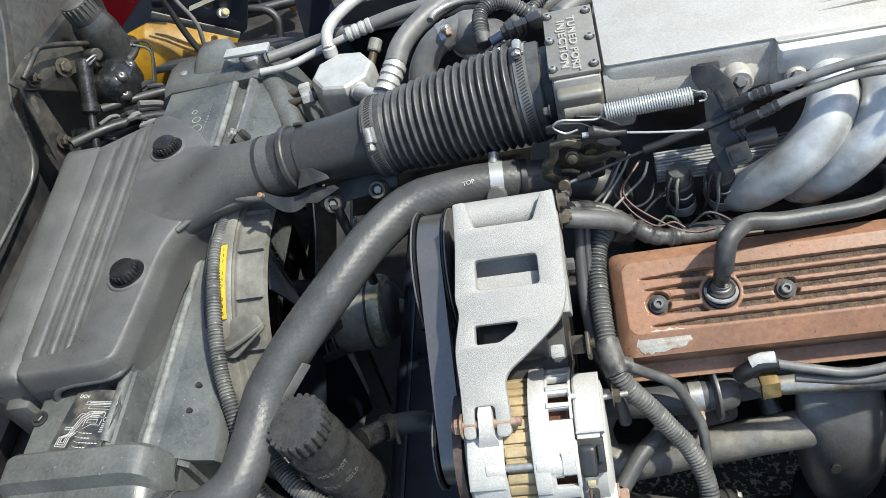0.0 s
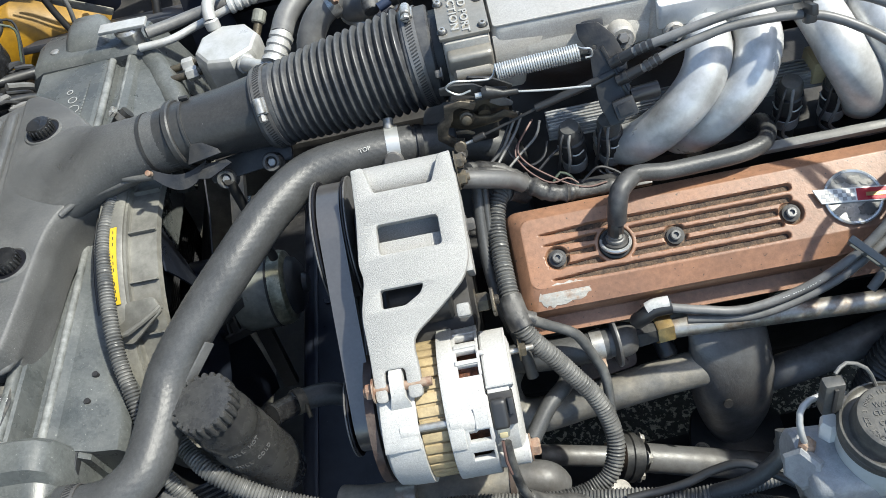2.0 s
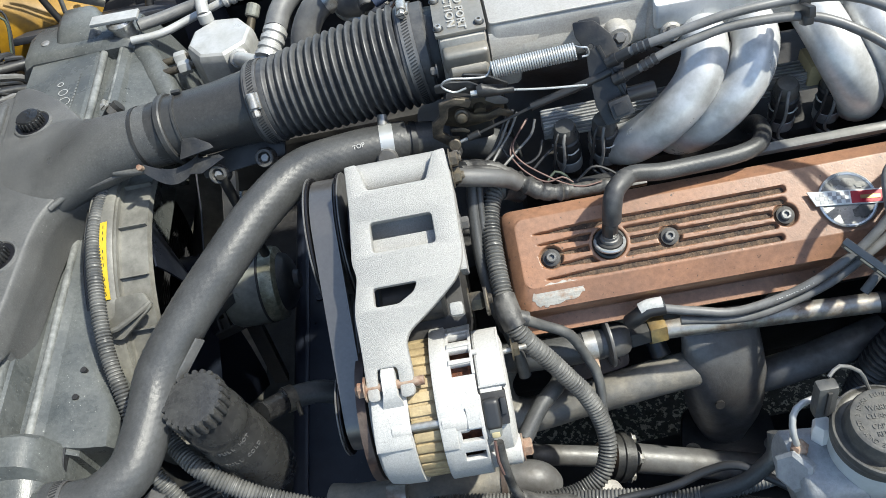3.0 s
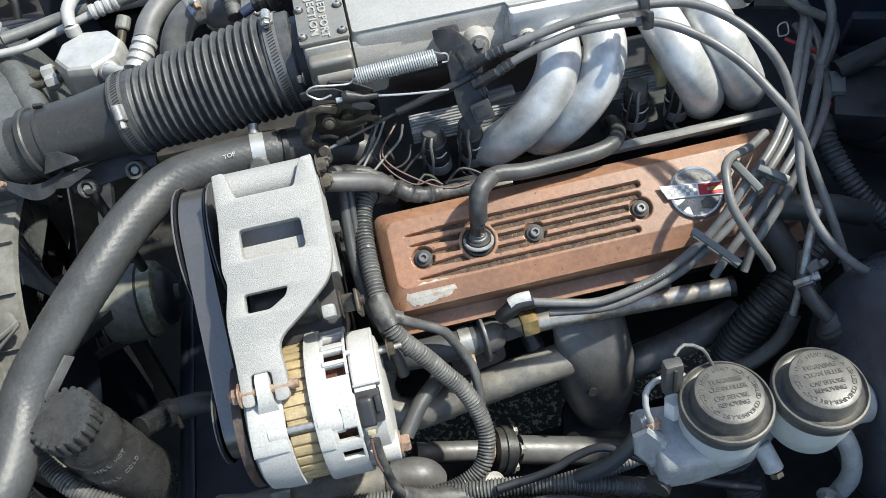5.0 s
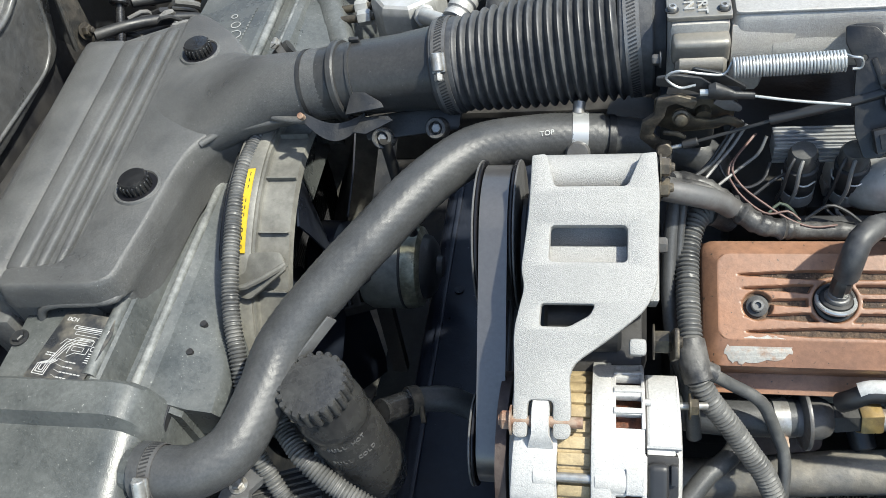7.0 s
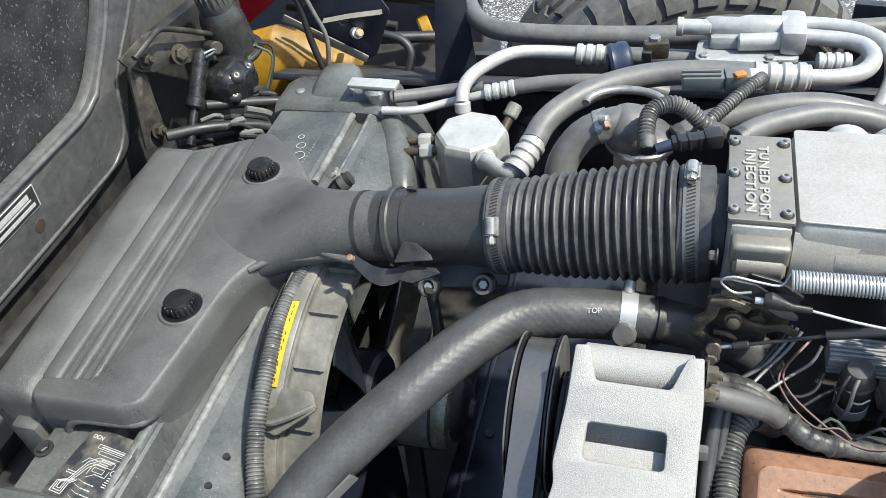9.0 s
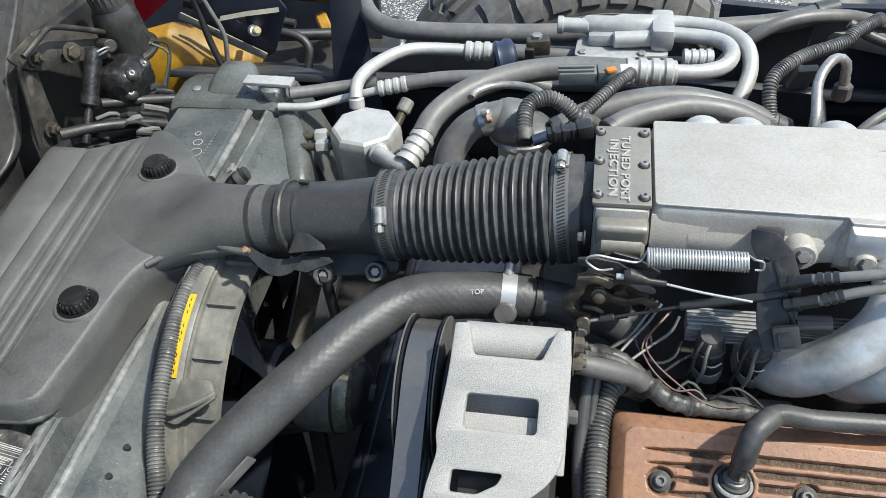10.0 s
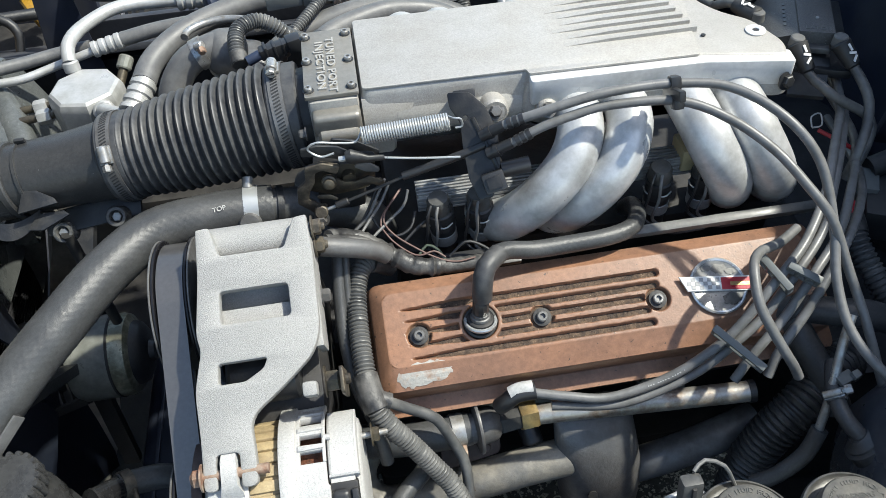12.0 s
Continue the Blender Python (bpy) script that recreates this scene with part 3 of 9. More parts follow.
def grooved_panel(m, grooves, pockets, nx=520, ny=92):
    """A cast panel with tapering grooves (y, start, end) and sunk round pockets (x, y, radius) as relief."""
    X0, X1, Y0, Y1, R = -0.0301, 0.3741, -0.0276, 0.0421, 0.010
    if not grooves:
        nx, ny = 60, 24
    ys = np.linspace(Y0, Y1, ny)
    inset = np.maximum(0, R - np.minimum(ys - Y0, Y1 - ys))
    inset = R - np.sqrt(np.maximum(R * R - inset * inset, 0))
    f = np.linspace(0, 1, nx)
    x = (X0 + inset)[:, None] + (X1 - X0 - 2 * inset)[:, None] * f[None, :]
    y = np.repeat(ys[:, None], nx, 1)

    def soft_step(v):
        v = np.clip(v, 0, 1)
        return v * v * (3 - 2 * v)

    depth = np.zeros_like(x)
    wob = 0.00012 * np.sin(x * 210 + y * 300) + 0.00008 * np.sin(x * 530 - y * 700)
    for y0, a, b in grooves:
        half = 0.0030 * np.clip((x - a) / 0.050, 0.0, 1.0)
        d = np.hypot(np.maximum(x - b, 0), y - y0) + wob
        depth = np.maximum(depth, soft_step((half + 0.0010 - d) / 0.0020) * soft_step((x - a) / 0.006))
    for cx, cy, r in pockets:
        d = np.hypot(x - cx, y - cy)
        if r > 0.015:
            depth *= soft_step((d - r - 0.0025) / 0.0012)
        depth = np.maximum(depth, soft_step((r - d) / 0.0026))
    z = -0.0064 * depth
    z[0, :] = z[-1, :] = -0.0003
    z[:, 0] = z[:, -1] = -0.0003
    co = np.stack([x, y, z], -1).reshape(-1, 3)
    i = np.arange(nx * ny).reshape(ny, nx)
    quads = np.stack([i[:-1, :-1], i[:-1, 1:], i[1:, 1:], i[1:, :-1]], -1).reshape(-1, 4)
    me = bpy.data.meshes.new("relief")
    me.from_pydata([m @ Vector(q) for q in co.tolist()], [], quads.tolist())
    bm = bmesh.new()
    bm.from_mesh(me)
    bpy.data.meshes.remove(me)
    return bm


def valve_cover(m, detailed, label):
    e = thing("valve_cover", m.translation, label, "valve cover")
    lv = [(-0.048, 0.396, -0.066, 0.060, -0.048, 0.012), (-0.048, 0.396, -0.066, 0.060, -0.042, 0.012),
          (-0.043, 0.388, -0.050, 0.055, -0.041, 0.012), (-0.042, 0.387, -0.0485, 0.0550, -0.012, 0.012),
          (-0.040, 0.385, -0.0470, 0.0540, -0.0085, 0.012), (-0.030, 0.374, -0.0275, 0.042, -0.0003, 0.010), (-0.0290, 0.3730, -0.0265, 0.0410, -0.0066, 0.010)]
    part("body", ring_loft(lv, m), M_COPPER, e)
    bolts = [0.0, 0.114, 0.2235]
    holes = []
    for y, a, b in ((0.025, -0.016, 0.226), (0.014, -0.014, 0.224), (0.003, -0.014, 0.209), (-0.0085, -0.012, 0.211), (-0.0205, -0.011, 0.214)):
        holes.append((y, a, b))
    part("top_panel", grooved_panel(m, holes if detailed else [], [(bx, 0, 0.0122) for bx in bolts] + [(0.057, 0.004, 0.0170)] if detailed else []), M_COPPER, e, smooth=60)
    if not detailed:
        return e
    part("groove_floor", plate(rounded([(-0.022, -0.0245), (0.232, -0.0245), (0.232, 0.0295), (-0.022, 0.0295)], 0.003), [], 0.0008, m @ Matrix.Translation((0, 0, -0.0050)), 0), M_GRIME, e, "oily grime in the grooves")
    for bx in bolts:
        q = m @ Vector((bx, 0, -0.0036))
        part("washer", lathe([(0.0085, 0), (0.0085, 0.0016), (0.0050, 0.0022)], axis_mat(q, q + VN), 24), M_BLOCK, e, "grimy dark washer")
        torxbolt(e, q + VN * 0.0018, VN, 0.0052, M_HEATSH)
    q = m @ Vector((0.057, 0.004, -0.0036))
    part("grommet", lathe([(0.0155, 0), (0.0155, 0.0030), (0.0135, 0.0042), (0.0105, 0.0030)], axis_mat(q, q + VN), 32), M_BLACK, e, "black rubber grommet")
    patch = [(-0.021, -0.029), (-0.008, -0.0268), (0.010, -0.0262), (0.022, -0.0285), (0.024, -0.036), (0.019, -0.0405), (0.004, -0.0425), (-0.012, -0.0440), (-0.019, -0.0430), (-0.0235, -0.037)]
    tilt = m @ Matrix.Translation((0, -0.027, -0.0008)) @ pose(0, 0, 0, 20.0) @ Matrix.Translation((0, 0.027, 0.0004))
    rj = random.Random(8)
    patch = [(x_ + rj.uniform(-0.0012, 0.0012), y_ + rj.uniform(-0.0010, 0.0010)) for q0, q1 in zip(patch, patch[1:] + patch[:1]) for x_, y_ in [(q0[0] + (q1[0] - q0[0]) * f / 5, q0[1] + (q1[1] - q0[1]) * f / 5) for f in range(5)]]
    patch = [(x_ * 1.05, -0.0355 + (y_ + 0.0355) * 1.25) for x_, y_ in patch]
    part("worn_patch", plate(rounded(patch, 0.0003), [], 0.0006, tilt, 0.0001), M_BARE, e, "bare metal patch where a label came off")
    b = m @ Matrix.Translation((0.281, 0.003, 0.0005))
    badge = part("badge", lathe([(0.0265, 0), (0.0265, 0.0022), (0.0250, 0.0032), (0.0235, 0.0024), (0.0, 0.0026)], b, 48, cap=False), M_BADGEDARK, e, "worn round chrome emblem")
    part("rim", lathe([(0.0268, 0.0), (0.0270, 0.0028), (0.0256, 0.0038), (0.0240, 0.0030)], b, 56, cap=False), M_CHROME, badge, "bright chrome rim")
    rnd = random.Random(4)
    for cx, cy, rr in ((0.004, 0.0158, 0.0085), (0.010, -0.0135, 0.0110), (0.014, 0.0120, 0.0060), (-0.008, 0.0175, 0.0055)):
        o = [(cx + rr * (0.75 + 0.25 * rnd.random()) * math.cos(a), cy + rr * (0.42 + 0.2 * rnd.random()) * math.sin(a)) for a in [k * math.pi / 12 for k in range(24)]]
        part("chipped_paint", plate(o, [], 0.0004, b @ Matrix.Translation((0, 0, 0.0031)), 0), M_BADGEBLK, badge, "dark chipped paint")
    fl = b @ Matrix.Rotation(radians(-7), 4, 'Z') @ Matrix.Translation((0, 0.001, 0.0048))
    part("banner", plate([(-0.037, 0.0075), (0.037, 0.0075), (0.037, -0.0065), (-0.030, -0.0065)], [], 0.0022, fl, 0.0004), M_WHITE, badge)
    part("red_panel", plate([(0.002, 0.006), (0.036, 0.006), (0.036, -0.0055), (0.002, -0.0055)], [], 0.0006, fl @ Matrix.Translation((0, 0, 0.0005)), 0), M_BADGERED, badge, "red enamel panel")
    part("emblem_bar", plate([(0.010, 0.0018), (0.028, 0.0018), (0.028, -0.0018), (0.010, -0.0018)], [], 0.0006, fl @ Matrix.Translation((0, 0, 0.0010)), 0), M_BRASS, badge)
    ck = bmesh.new()
    for i in range(8):
        for j in range(3):
            if (i + j) % 2:
                plate([(-0.030 + i * 0.0038, -0.0048 + j * 0.0036), (-0.0262 + i * 0.0038, -0.0048 + j * 0.0036), (-0.0262 + i * 0.0038, -0.0012 + j * 0.0036), (-0.030 + i * 0.0038, -0.0012 + j * 0.0036)], [], 0.0005, fl @ Matrix.Translation((0, 0, 0.0004)), 0, ck)
    part("checks", ck, M_BADGEPAINT, badge)
    return e


valve_cover(VCM, True, "brown painted valve cover with grimy grooves and round badge")
FVC = frame_mat((0.0, 0.211, 0.642), (1, 0, 0), (0, math.sin(radians(27)), math.cos(radians(27))))
valve_cover(FVC, False, "brown painted valve cover on the far cylinder bank")
single("cover_rail", box((0.200, 0.010, 0.010), pose(0.298, -0.148, 0.668, 20), 0.003), M_LOOM, "dark steel rail behind the brown valve cover", "rail")

# breather elbow in the near valve cover
e = thing("breather_hose", (0.057, -0.207, 0.64), "black rubber breather hose plugged into the brown valve cover", "hose")
part("hose", woven_tube([(0.0602, -0.2022, 0.6705), (0.0610, -0.201, 0.685), (0.067, -0.190, 0.697), (0.085, -0.172, 0.694), (0.115, -0.166, 0.684), (0.145, -0.163, 0.681), (0.185, -0.160, 0.680), (0.212, -0.150, 0.677), (0.226, -0.130, 0.672), (0.230, -0.105, 0.662), (0.231, -0.085, 0.640)], 0.0085, 8, 0.0062, 0.0004, 40, 0.0015), M_RUBBER, e)
part("elbow_sleeve", tube([(0.0602, -0.2022, 0.6705), (0.0608, -0.2010, 0.686), (0.066, -0.191, 0.698), (0.080, -0.176, 0.6965)], 0.0092, 16), M_BELLOWS, e, "smooth black rubber elbow")
bv = V(0.0570, -0.2074, 0.6440)
BVM = axis_mat(bv, bv + V(0.05, 0.12, 0.99))
part("seat_ring", lathe([(0.0150, -0.001), (0.0155, 0.0012), (0.0148, 0.0024), (0.0128, 0.0024), (0.0122, 0.0008)], BVM, 36, cap=False), M_ZINC, e, "bright steel seat ring")
part("grommet", lathe([(0.0122, 0.0), (0.0120, 0.0035), (0.0100, 0.0045)], BVM, 32), M_BLOCK, e, "black rubber grommet")
part("valve_body", lathe([(0.0092, 0.0040), (0.0096, 0.0056), (0.0088, 0.0074), (0.0076, 0.0080), (0.0076, 0.0110), (0.0066, 0.0118)], BVM, 28), M_HEATSH, e, "steel breather valve")
part("neck", lathe([(0.0072, 0.0112), (0.0076, 0.0122), (0.0076, 0.0230), (0.0070, 0.0245), (0.0056, 0.030)], BVM, 12), M_BLKWIRE, e, "black valve neck", smooth=25)

# ---- intake plenum ----
pl = thing("intake_plenum", (0.16, 0, 0.72), "cast aluminium intake plenum with ribbed top", "intake plenum")
PT = 0.800


def loft_sections(sections, close=True):
    """Skins a row of outlines with equal counts of places."""
    bm = bmesh.new()
    rings = [[bm.verts.new(q) for q in s] for s in sections]
    k = len(rings[0])
    for a, b in zip(rings, rings[1:]):
        for i in range(k):
            bm.faces.new((a[i], a[(i + 1) % k], b[(i + 1) % k], b[i]))
    if close:
        bm.faces.new(rings[0][::-1])
        bm.faces.new(rings[-1])
    return bm


def plan_body(outlines):
    """Skins plan outlines [(outline, z)], each with the same count of corners, from the bottom up."""
    return loft_sections([[Vector((x, y, z)) for x, y in o] for o, z in outlines])


def offset(o, d):
    """An outline drawn in by d."""
    out = []
    n = len(o)
    for i in range(n):
        a, b, c = Vector(o[i - 1]), Vector(o[i]), Vector(o[(i + 1) % n])
        u, w = (b - a).normalized(), (c - b).normalized()
        nn = Vector((-(u.y + w.y), u.x + w.x))
        nn = nn.normalized() if nn.length > 1e-6 else Vector((-u.y, u.x))
        out.append((b.x + nn.x * d, b.y + nn.y * d))
    return out


top_plan = rounded([(-0.020, -0.050), (0.131, -0.053), (0.1315, -0.060), (0.290, -0.064), (0.368, -0.082), (0.376, -0.060), (0.362, -0.014), (0.340, 0.004), (0.325, 0.030), (0.316, 0.071), (-0.020, 0.071)], [0.008, 0.003, 0.003, 0.010, 0.008, 0.010, 0.014, 0.02, 0.03, 0.010, 0.008], 4)
part("chamber", plan_body([(offset(top_plan, 0.024), 0.730), (offset(top_plan, 0.020), 0.7600), (offset(top_plan, -0.0070), 0.7610), (offset(top_plan, -0.0078), 0.7650), (offset(top_plan, -0.0055), 0.7720), (offset(top_plan, -0.0022), 0.7850), (offset(top_plan, -0.0006), 0.792), (offset(top_plan, 0.0010), 0.7970), (offset(top_plan, 0.0030), 0.7995), (offset(top_plan, 0.0050), PT)]), M_CAST, pl, smooth=40)
part("front_leg", loft_sections([[V(x, y, z) for x, y in ((-0.021, -0.040), (-0.021, yf), (xe - 0.004, yf), (xe, yf + 0.005), (xe, -0.040))] for z, yf, xe in ((0.728, -0.052, 0.006), (0.745, -0.056, 0.008), (0.762, -0.0595, 0.014), (0.772, -0.0575, 0.024), (0.782, -0.0540, 0.030), (0.790, -0.0500, 0.030))]), M_CAST, pl, smooth=50)
part("side_fillet", loft_sections([[V(x, y, z) for y, z in ((-0.046, 0.758), (-0.0585 - d, 0.7585), (-0.0602 - d, 0.7640), (-0.0580 - d * 0.6, 0.7740), (-0.050, 0.7860))] for x, d in ((0.010, -0.001), (0.040, 0.001), (0.075, 0.003), (0.090, 0.008), (0.106, 0.008), (0.118, 0.003), (0.131, 0.002))]), M_CAST, pl, smooth=50)
flange = rounded([(0.1325, -0.069), (0.292, -0.0735), (0.372, -0.089), (0.374, -0.070), (0.292, -0.0595), (0.1325, -0.054)], 0.003, 3)
part("runner_flange", plate(flange, [], 0.026, pose(0, 0, 0.7985), 0.0015), M_MACH, pl, "bright machined side flange")
pad = rounded([(-0.0192, -0.0490), (0.131, -0.0520), (0.1322, -0.0592), (0.291, -0.0635), (0.299, -0.017), (0.309, 0.025), (0.311, 0.0702), (-0.0192, 0.0702)], [0.004, 0.002, 0.002, 0.003, 0.02, 0.02, 0.004, 0.004], 4)
part("raised_pad", plate(pad, [], 0.0026, pose(0, 0, PT + 0.0014), 0.0007), M_CAST, pl)
for i in range(7):
    y = -0.022 + i * 0.0124
    xs, xe = 0.168 + 0.006 * math.sin(i * 2.3), 0.302 - 0.0025 * i
    bmr = loft_sections([[V(xs, y - 0.0030, PT - 0.001), V(xs, y + 0.0030, PT - 0.001), V(xs, y + 0.0026, PT + 0.0010), V(xs, y - 0.0026, PT + 0.0010)],
                         [V(xs + 0.05, y - 0.0034, PT - 0.001), V(xs + 0.05, y + 0.0034, PT - 0.001), V(xs + 0.05, y + 0.0026, PT + 0.0044), V(xs + 0.05, y - 0.0026, PT + 0.0044)],
                         [V(xe, y - 0.0036, PT - 0.001), V(xe, y + 0.0036, PT - 0.001), V(xe, y + 0.0028, PT + 0.0052), V(xe, y - 0.0028, PT + 0.0052)]])
    part("top_rib", bmr, M_CAST, pl)
for x, y, r in ((0.305, -0.034, 0.0022), (0.3145, 0.040, 0.0022)):
    part("top_hole", rod((x, y, PT + 0.0005), (x, y, PT + 0.0016), r, seg=14), M_BLACK, pl)
part("rear_washer", lathe([(0.0095, 0), (0.0095, 0.0010), (0.0088, 0.0014), (0.0035, 0.0014), (0.0030, 0.0004)], pose(0.355, -0.037, PT + 0.0004), 32), M_MACH, pl)
part("washer_hole", rod((0.355, -0.037, PT + 0.0004), (0.355, -0.037, PT + 0.0012), 0.0034, seg=18), M_BLACK, pl)
for x, z in ((0.098, 0.775), (0.147, 0.770)):
    hexbolt(pl, (x, -0.074, z), (0, -0.75, 0.65), 0.0058, 0.006, M_HEATSH)
hexbolt(pl, (0.366, -0.090, 0.778), (0.3, -0.9, 0.3), 0.006, 0.005, M_BLACK)
part("bolt_boss", rod((0.098, -0.050, 0.770), (0.098, -0.0735, 0.7735), 0.013, seg=24, chamfer=0.002), M_CAST, pl)
part("bolt_boss", rod((0.147, -0.050, 0.766), (0.147, -0.0735, 0.7690), 0.010, seg=24, chamfer=0.002), M_CAST, pl)

# throttle body between bellows and plenum
tb = thing("throttle_assembly", (-0.045, 0, 0.68), "cast aluminium throttle body with a lettered plate", "throttle body")
part("housing", box((0.046, 0.118, 0.110), pose(-0.046, 0.004, 0.742), 0.006), M_CAST, tb)
part("mouth", rod((-0.105, 0.0, 0.745), (-0.068, 0.0, 0.745), 0.0465, seg=40, chamfer=0.002), M_BLACK, tb)
part("side_lug", box((0.044, 0.018, 0.022), pose(-0.0450, -0.0600, 0.7780, 0, 0, 0), 0.0050, None, 3), M_PLATE, tb)
part("bore_boss", rod((-0.0640, -0.0640, 0.7660), (-0.0250, -0.0640, 0.7660), 0.0105, seg=28, chamfer=0.003), M_PLATE, tb)
hexbolt(tb, (-0.0745, -0.0600, 0.7680), (-1, 0, 0), 0.0045, 0.006, M_HEATSH)
part("name_plate", plate(rounded([(-0.0245, -0.052), (0.0245, -0.052), (0.0245, 0.058), (-0.0245, 0.058)], 0.002), [], 0.0040, pose(-0.0465, 0.0, 0.8015), 0.0006), M_PLATE, tb, "dull grey plate with raised lettering")
tm = frame_mat((-0.0442, -0.004, 0.8018), (0, -1, 0), (0, 0, 1))
part("lettering", words("TUNED PORT", 0.0105, tm, 0.0024, 1.34, 1.08, 0.0002), M_LETTER, tb)
tm = frame_mat((-0.0545, -0.004, 0.8018), (0, -1, 0), (0, 0, 1))
part("lettering", words("INJECTION", 0.0105, tm, 0.0024, 1.46, 1.08, 0.0002), M_LETTER, tb)
for x, y in ((-0.067, 0.047), (-0.067, 0.004), (-0.067, -0.042), (-0.028, 0.047), (-0.028, 0.001), (-0.028, -0.043)):
    part("screw_pad", rod((x, y, 0.8010), (x, y, 0.8022), 0.0052, seg=18), M_BLACK, tb)
    torxbolt(tb, (x, y, 0.8020), (0, 0, 1), 0.0036, M_STEEL)
part("linkage_plate", plate(rounded([(-0.020, -0.030), (0.022, -0.026), (0.024, 0.004), (0.010, 0.022), (-0.016, 0.022)], 0.008), [circle(0.004, -0.004, 0.005)], 0.004, frame_mat((-0.045, -0.082, 0.745), (1, 0, 0), (0, -0.95, 0.3)), 0.0006), M_GOLD, tb, "grimy gold linkage plate")
part("throttle_shaft", rod((-0.042, -0.060, 0.748), (-0.042, -0.100, 0.742), 0.006, seg=16), M_GOLD, tb)
part("lever", plate(rounded([(-0.030, -0.006), (0.026, -0.004), (0.026, 0.006), (-0.028, 0.008)], 0.005), [], 0.003, frame_mat((-0.042, -0.098, 0.764), (0.97, 0.1, -0.2), (0, -0.8, 0.6)), 0.0005), M_BLOCK, tb)
part("idle_block", box((0.046, 0.034, 0.050), pose(-0.052, -0.066, 0.714), 0.008), M_BLACK, tb)

LKM = frame_mat((0, -0.108, 0), (1, 0, 0), (0, -1, 0))


def strap(pts, w, thick, dy=0.0, holes=()):
    "A flat bent strap along pts (x, z), standing in the linkage's plane."
    p = [Vector(q) for q in pts]
    ws = w if isinstance(w, (list, tuple)) else [w] * len(p)
    lft, rgt = [], []
    for i, q in enumerate(p):
        u = (p[min(i + 1, len(p) - 1)] - p[max(i - 1, 0)]).normalized()
        nn = Vector((-u.y, u.x)) * ws[i] / 2
        lft.append(tuple(q + nn))
        rgt.append(tuple(q - nn))
    return plate(rounded(lft + rgt[::-1], 0.0018, 4), list(holes), thick, LKM @ Matrix.Translation((0, 0, -dy)), 0.0007)


part("cam_arm", strap([(-0.050, 0.760), (-0.064, 0.766), (-0.075, 0.763), (-0.0765, 0.750), (-0.084, 0.741), (-0.086, 0.729), (-0.076, 0.718), (-0.066, 0.716)], [0.009, 0.008, 0.0105, 0.008, 0.0115, 0.011, 0.010, 0.008], 0.0045, 0.0), M_GOLDLT, tb, "brown worn throttle cam arm")
part("back_plate", strap([(-0.080, 0.742), (-0.064, 0.742), (-0.044, 0.742), (-0.018, 0.740)], [0.026, 0.040, 0.040, 0.026], 0.003, 0.014), M_GOLD, tb, "oily linkage back plate")
part("hook_plate", strap([(-0.080, 0.779), (-0.066, 0.779), (-0.050, 0.775), (-0.036, 0.766)], [0.008, 0.012, 0.013, 0.010], 0.003, 0.006), M_BLACK, tb, "dark spring hook plate")
part("rear_plate", strap([(-0.058, 0.770), (-0.040, 0.760), (-0.018, 0.748)], [0.026, 0.036, 0.030], 0.003, 0.018), M_BLACK, tb, "dark oily rear plate")
part("lever", strap([(-0.062, 0.748), (-0.050, 0.738), (-0.036, 0.7355), (-0.024, 0.740), (-0.012, 0.7325)], [0.011, 0.009, 0.009, 0.0085, 0.006], 0.003, 0.005), M_GOLD, tb, "oily brown lever")
part("lever_stop", strap([(-0.034, 0.757), (-0.024, 0.751), (-0.014, 0.746)], [0.008, 0.010, 0.004], 0.003, 0.009), M_HEATSH, tb, "bent grey stop tab")
part("pivot", lathe([(0.0068, 0), (0.0068, 0.004), (0.0050, 0.005), (0.0050, 0.009), (0.0036, 0.010)], axis_mat((-0.060, -0.104, 0.746), (-0.060, -0.150, 0.760)), 22), M_GOLD, tb)
part("spring_leaf", strap([(-0.073, 0.733), (-0.062, 0.7315), (-0.055, 0.727)], [0.004, 0.0045, 0.003], 0.002, -0.001), M_GOLDLT, tb)
part("collar", rod((-0.0715, -0.1085, 0.7165), (-0.0715, -0.1165, 0.7205), 0.0062, seg=20, chamfer=0.001), M_GOLDLT, tb)
hexbolt(tb, (-0.0725, -0.114, 0.7105), (0, -0.85, 0.25), 0.0050, 0.006, M_HEATSH)
part("cable_tip", rod((-0.066, -0.110, 0.7180), (-0.055, -0.110, 0.7215), 0.0018, seg=10), M_ZINC, tb)
part("cable_end", rod((-0.0575, -0.110, 0.7210), (-0.0455, -0.110, 0.7250), 0.0040, 0.0036, seg=16, chamfer=0.0008), M_BLKWIRE, tb)
part("link_stud", rod((-0.0480, -0.108, 0.7725), (-0.0415, -0.108, 0.7725), 0.0027, seg=14), M_ZINC, tb)
part("rod_end", loft_sections([[V(x, -0.108 + r * math.cos(a) * 0.8, z + r * math.sin(a)) for a in [k * math.pi / 6 for k in range(12)]] for x, z, r in ((-0.0420, 0.7735, 0.0052), (-0.0370, 0.7740, 0.0070), (-0.0310, 0.7720, 0.0062), (-0.0220, 0.7690, 0.0034), (-0.0080, 0.7680, 0.0030))]), M_BLACK, tb, "black rod end")

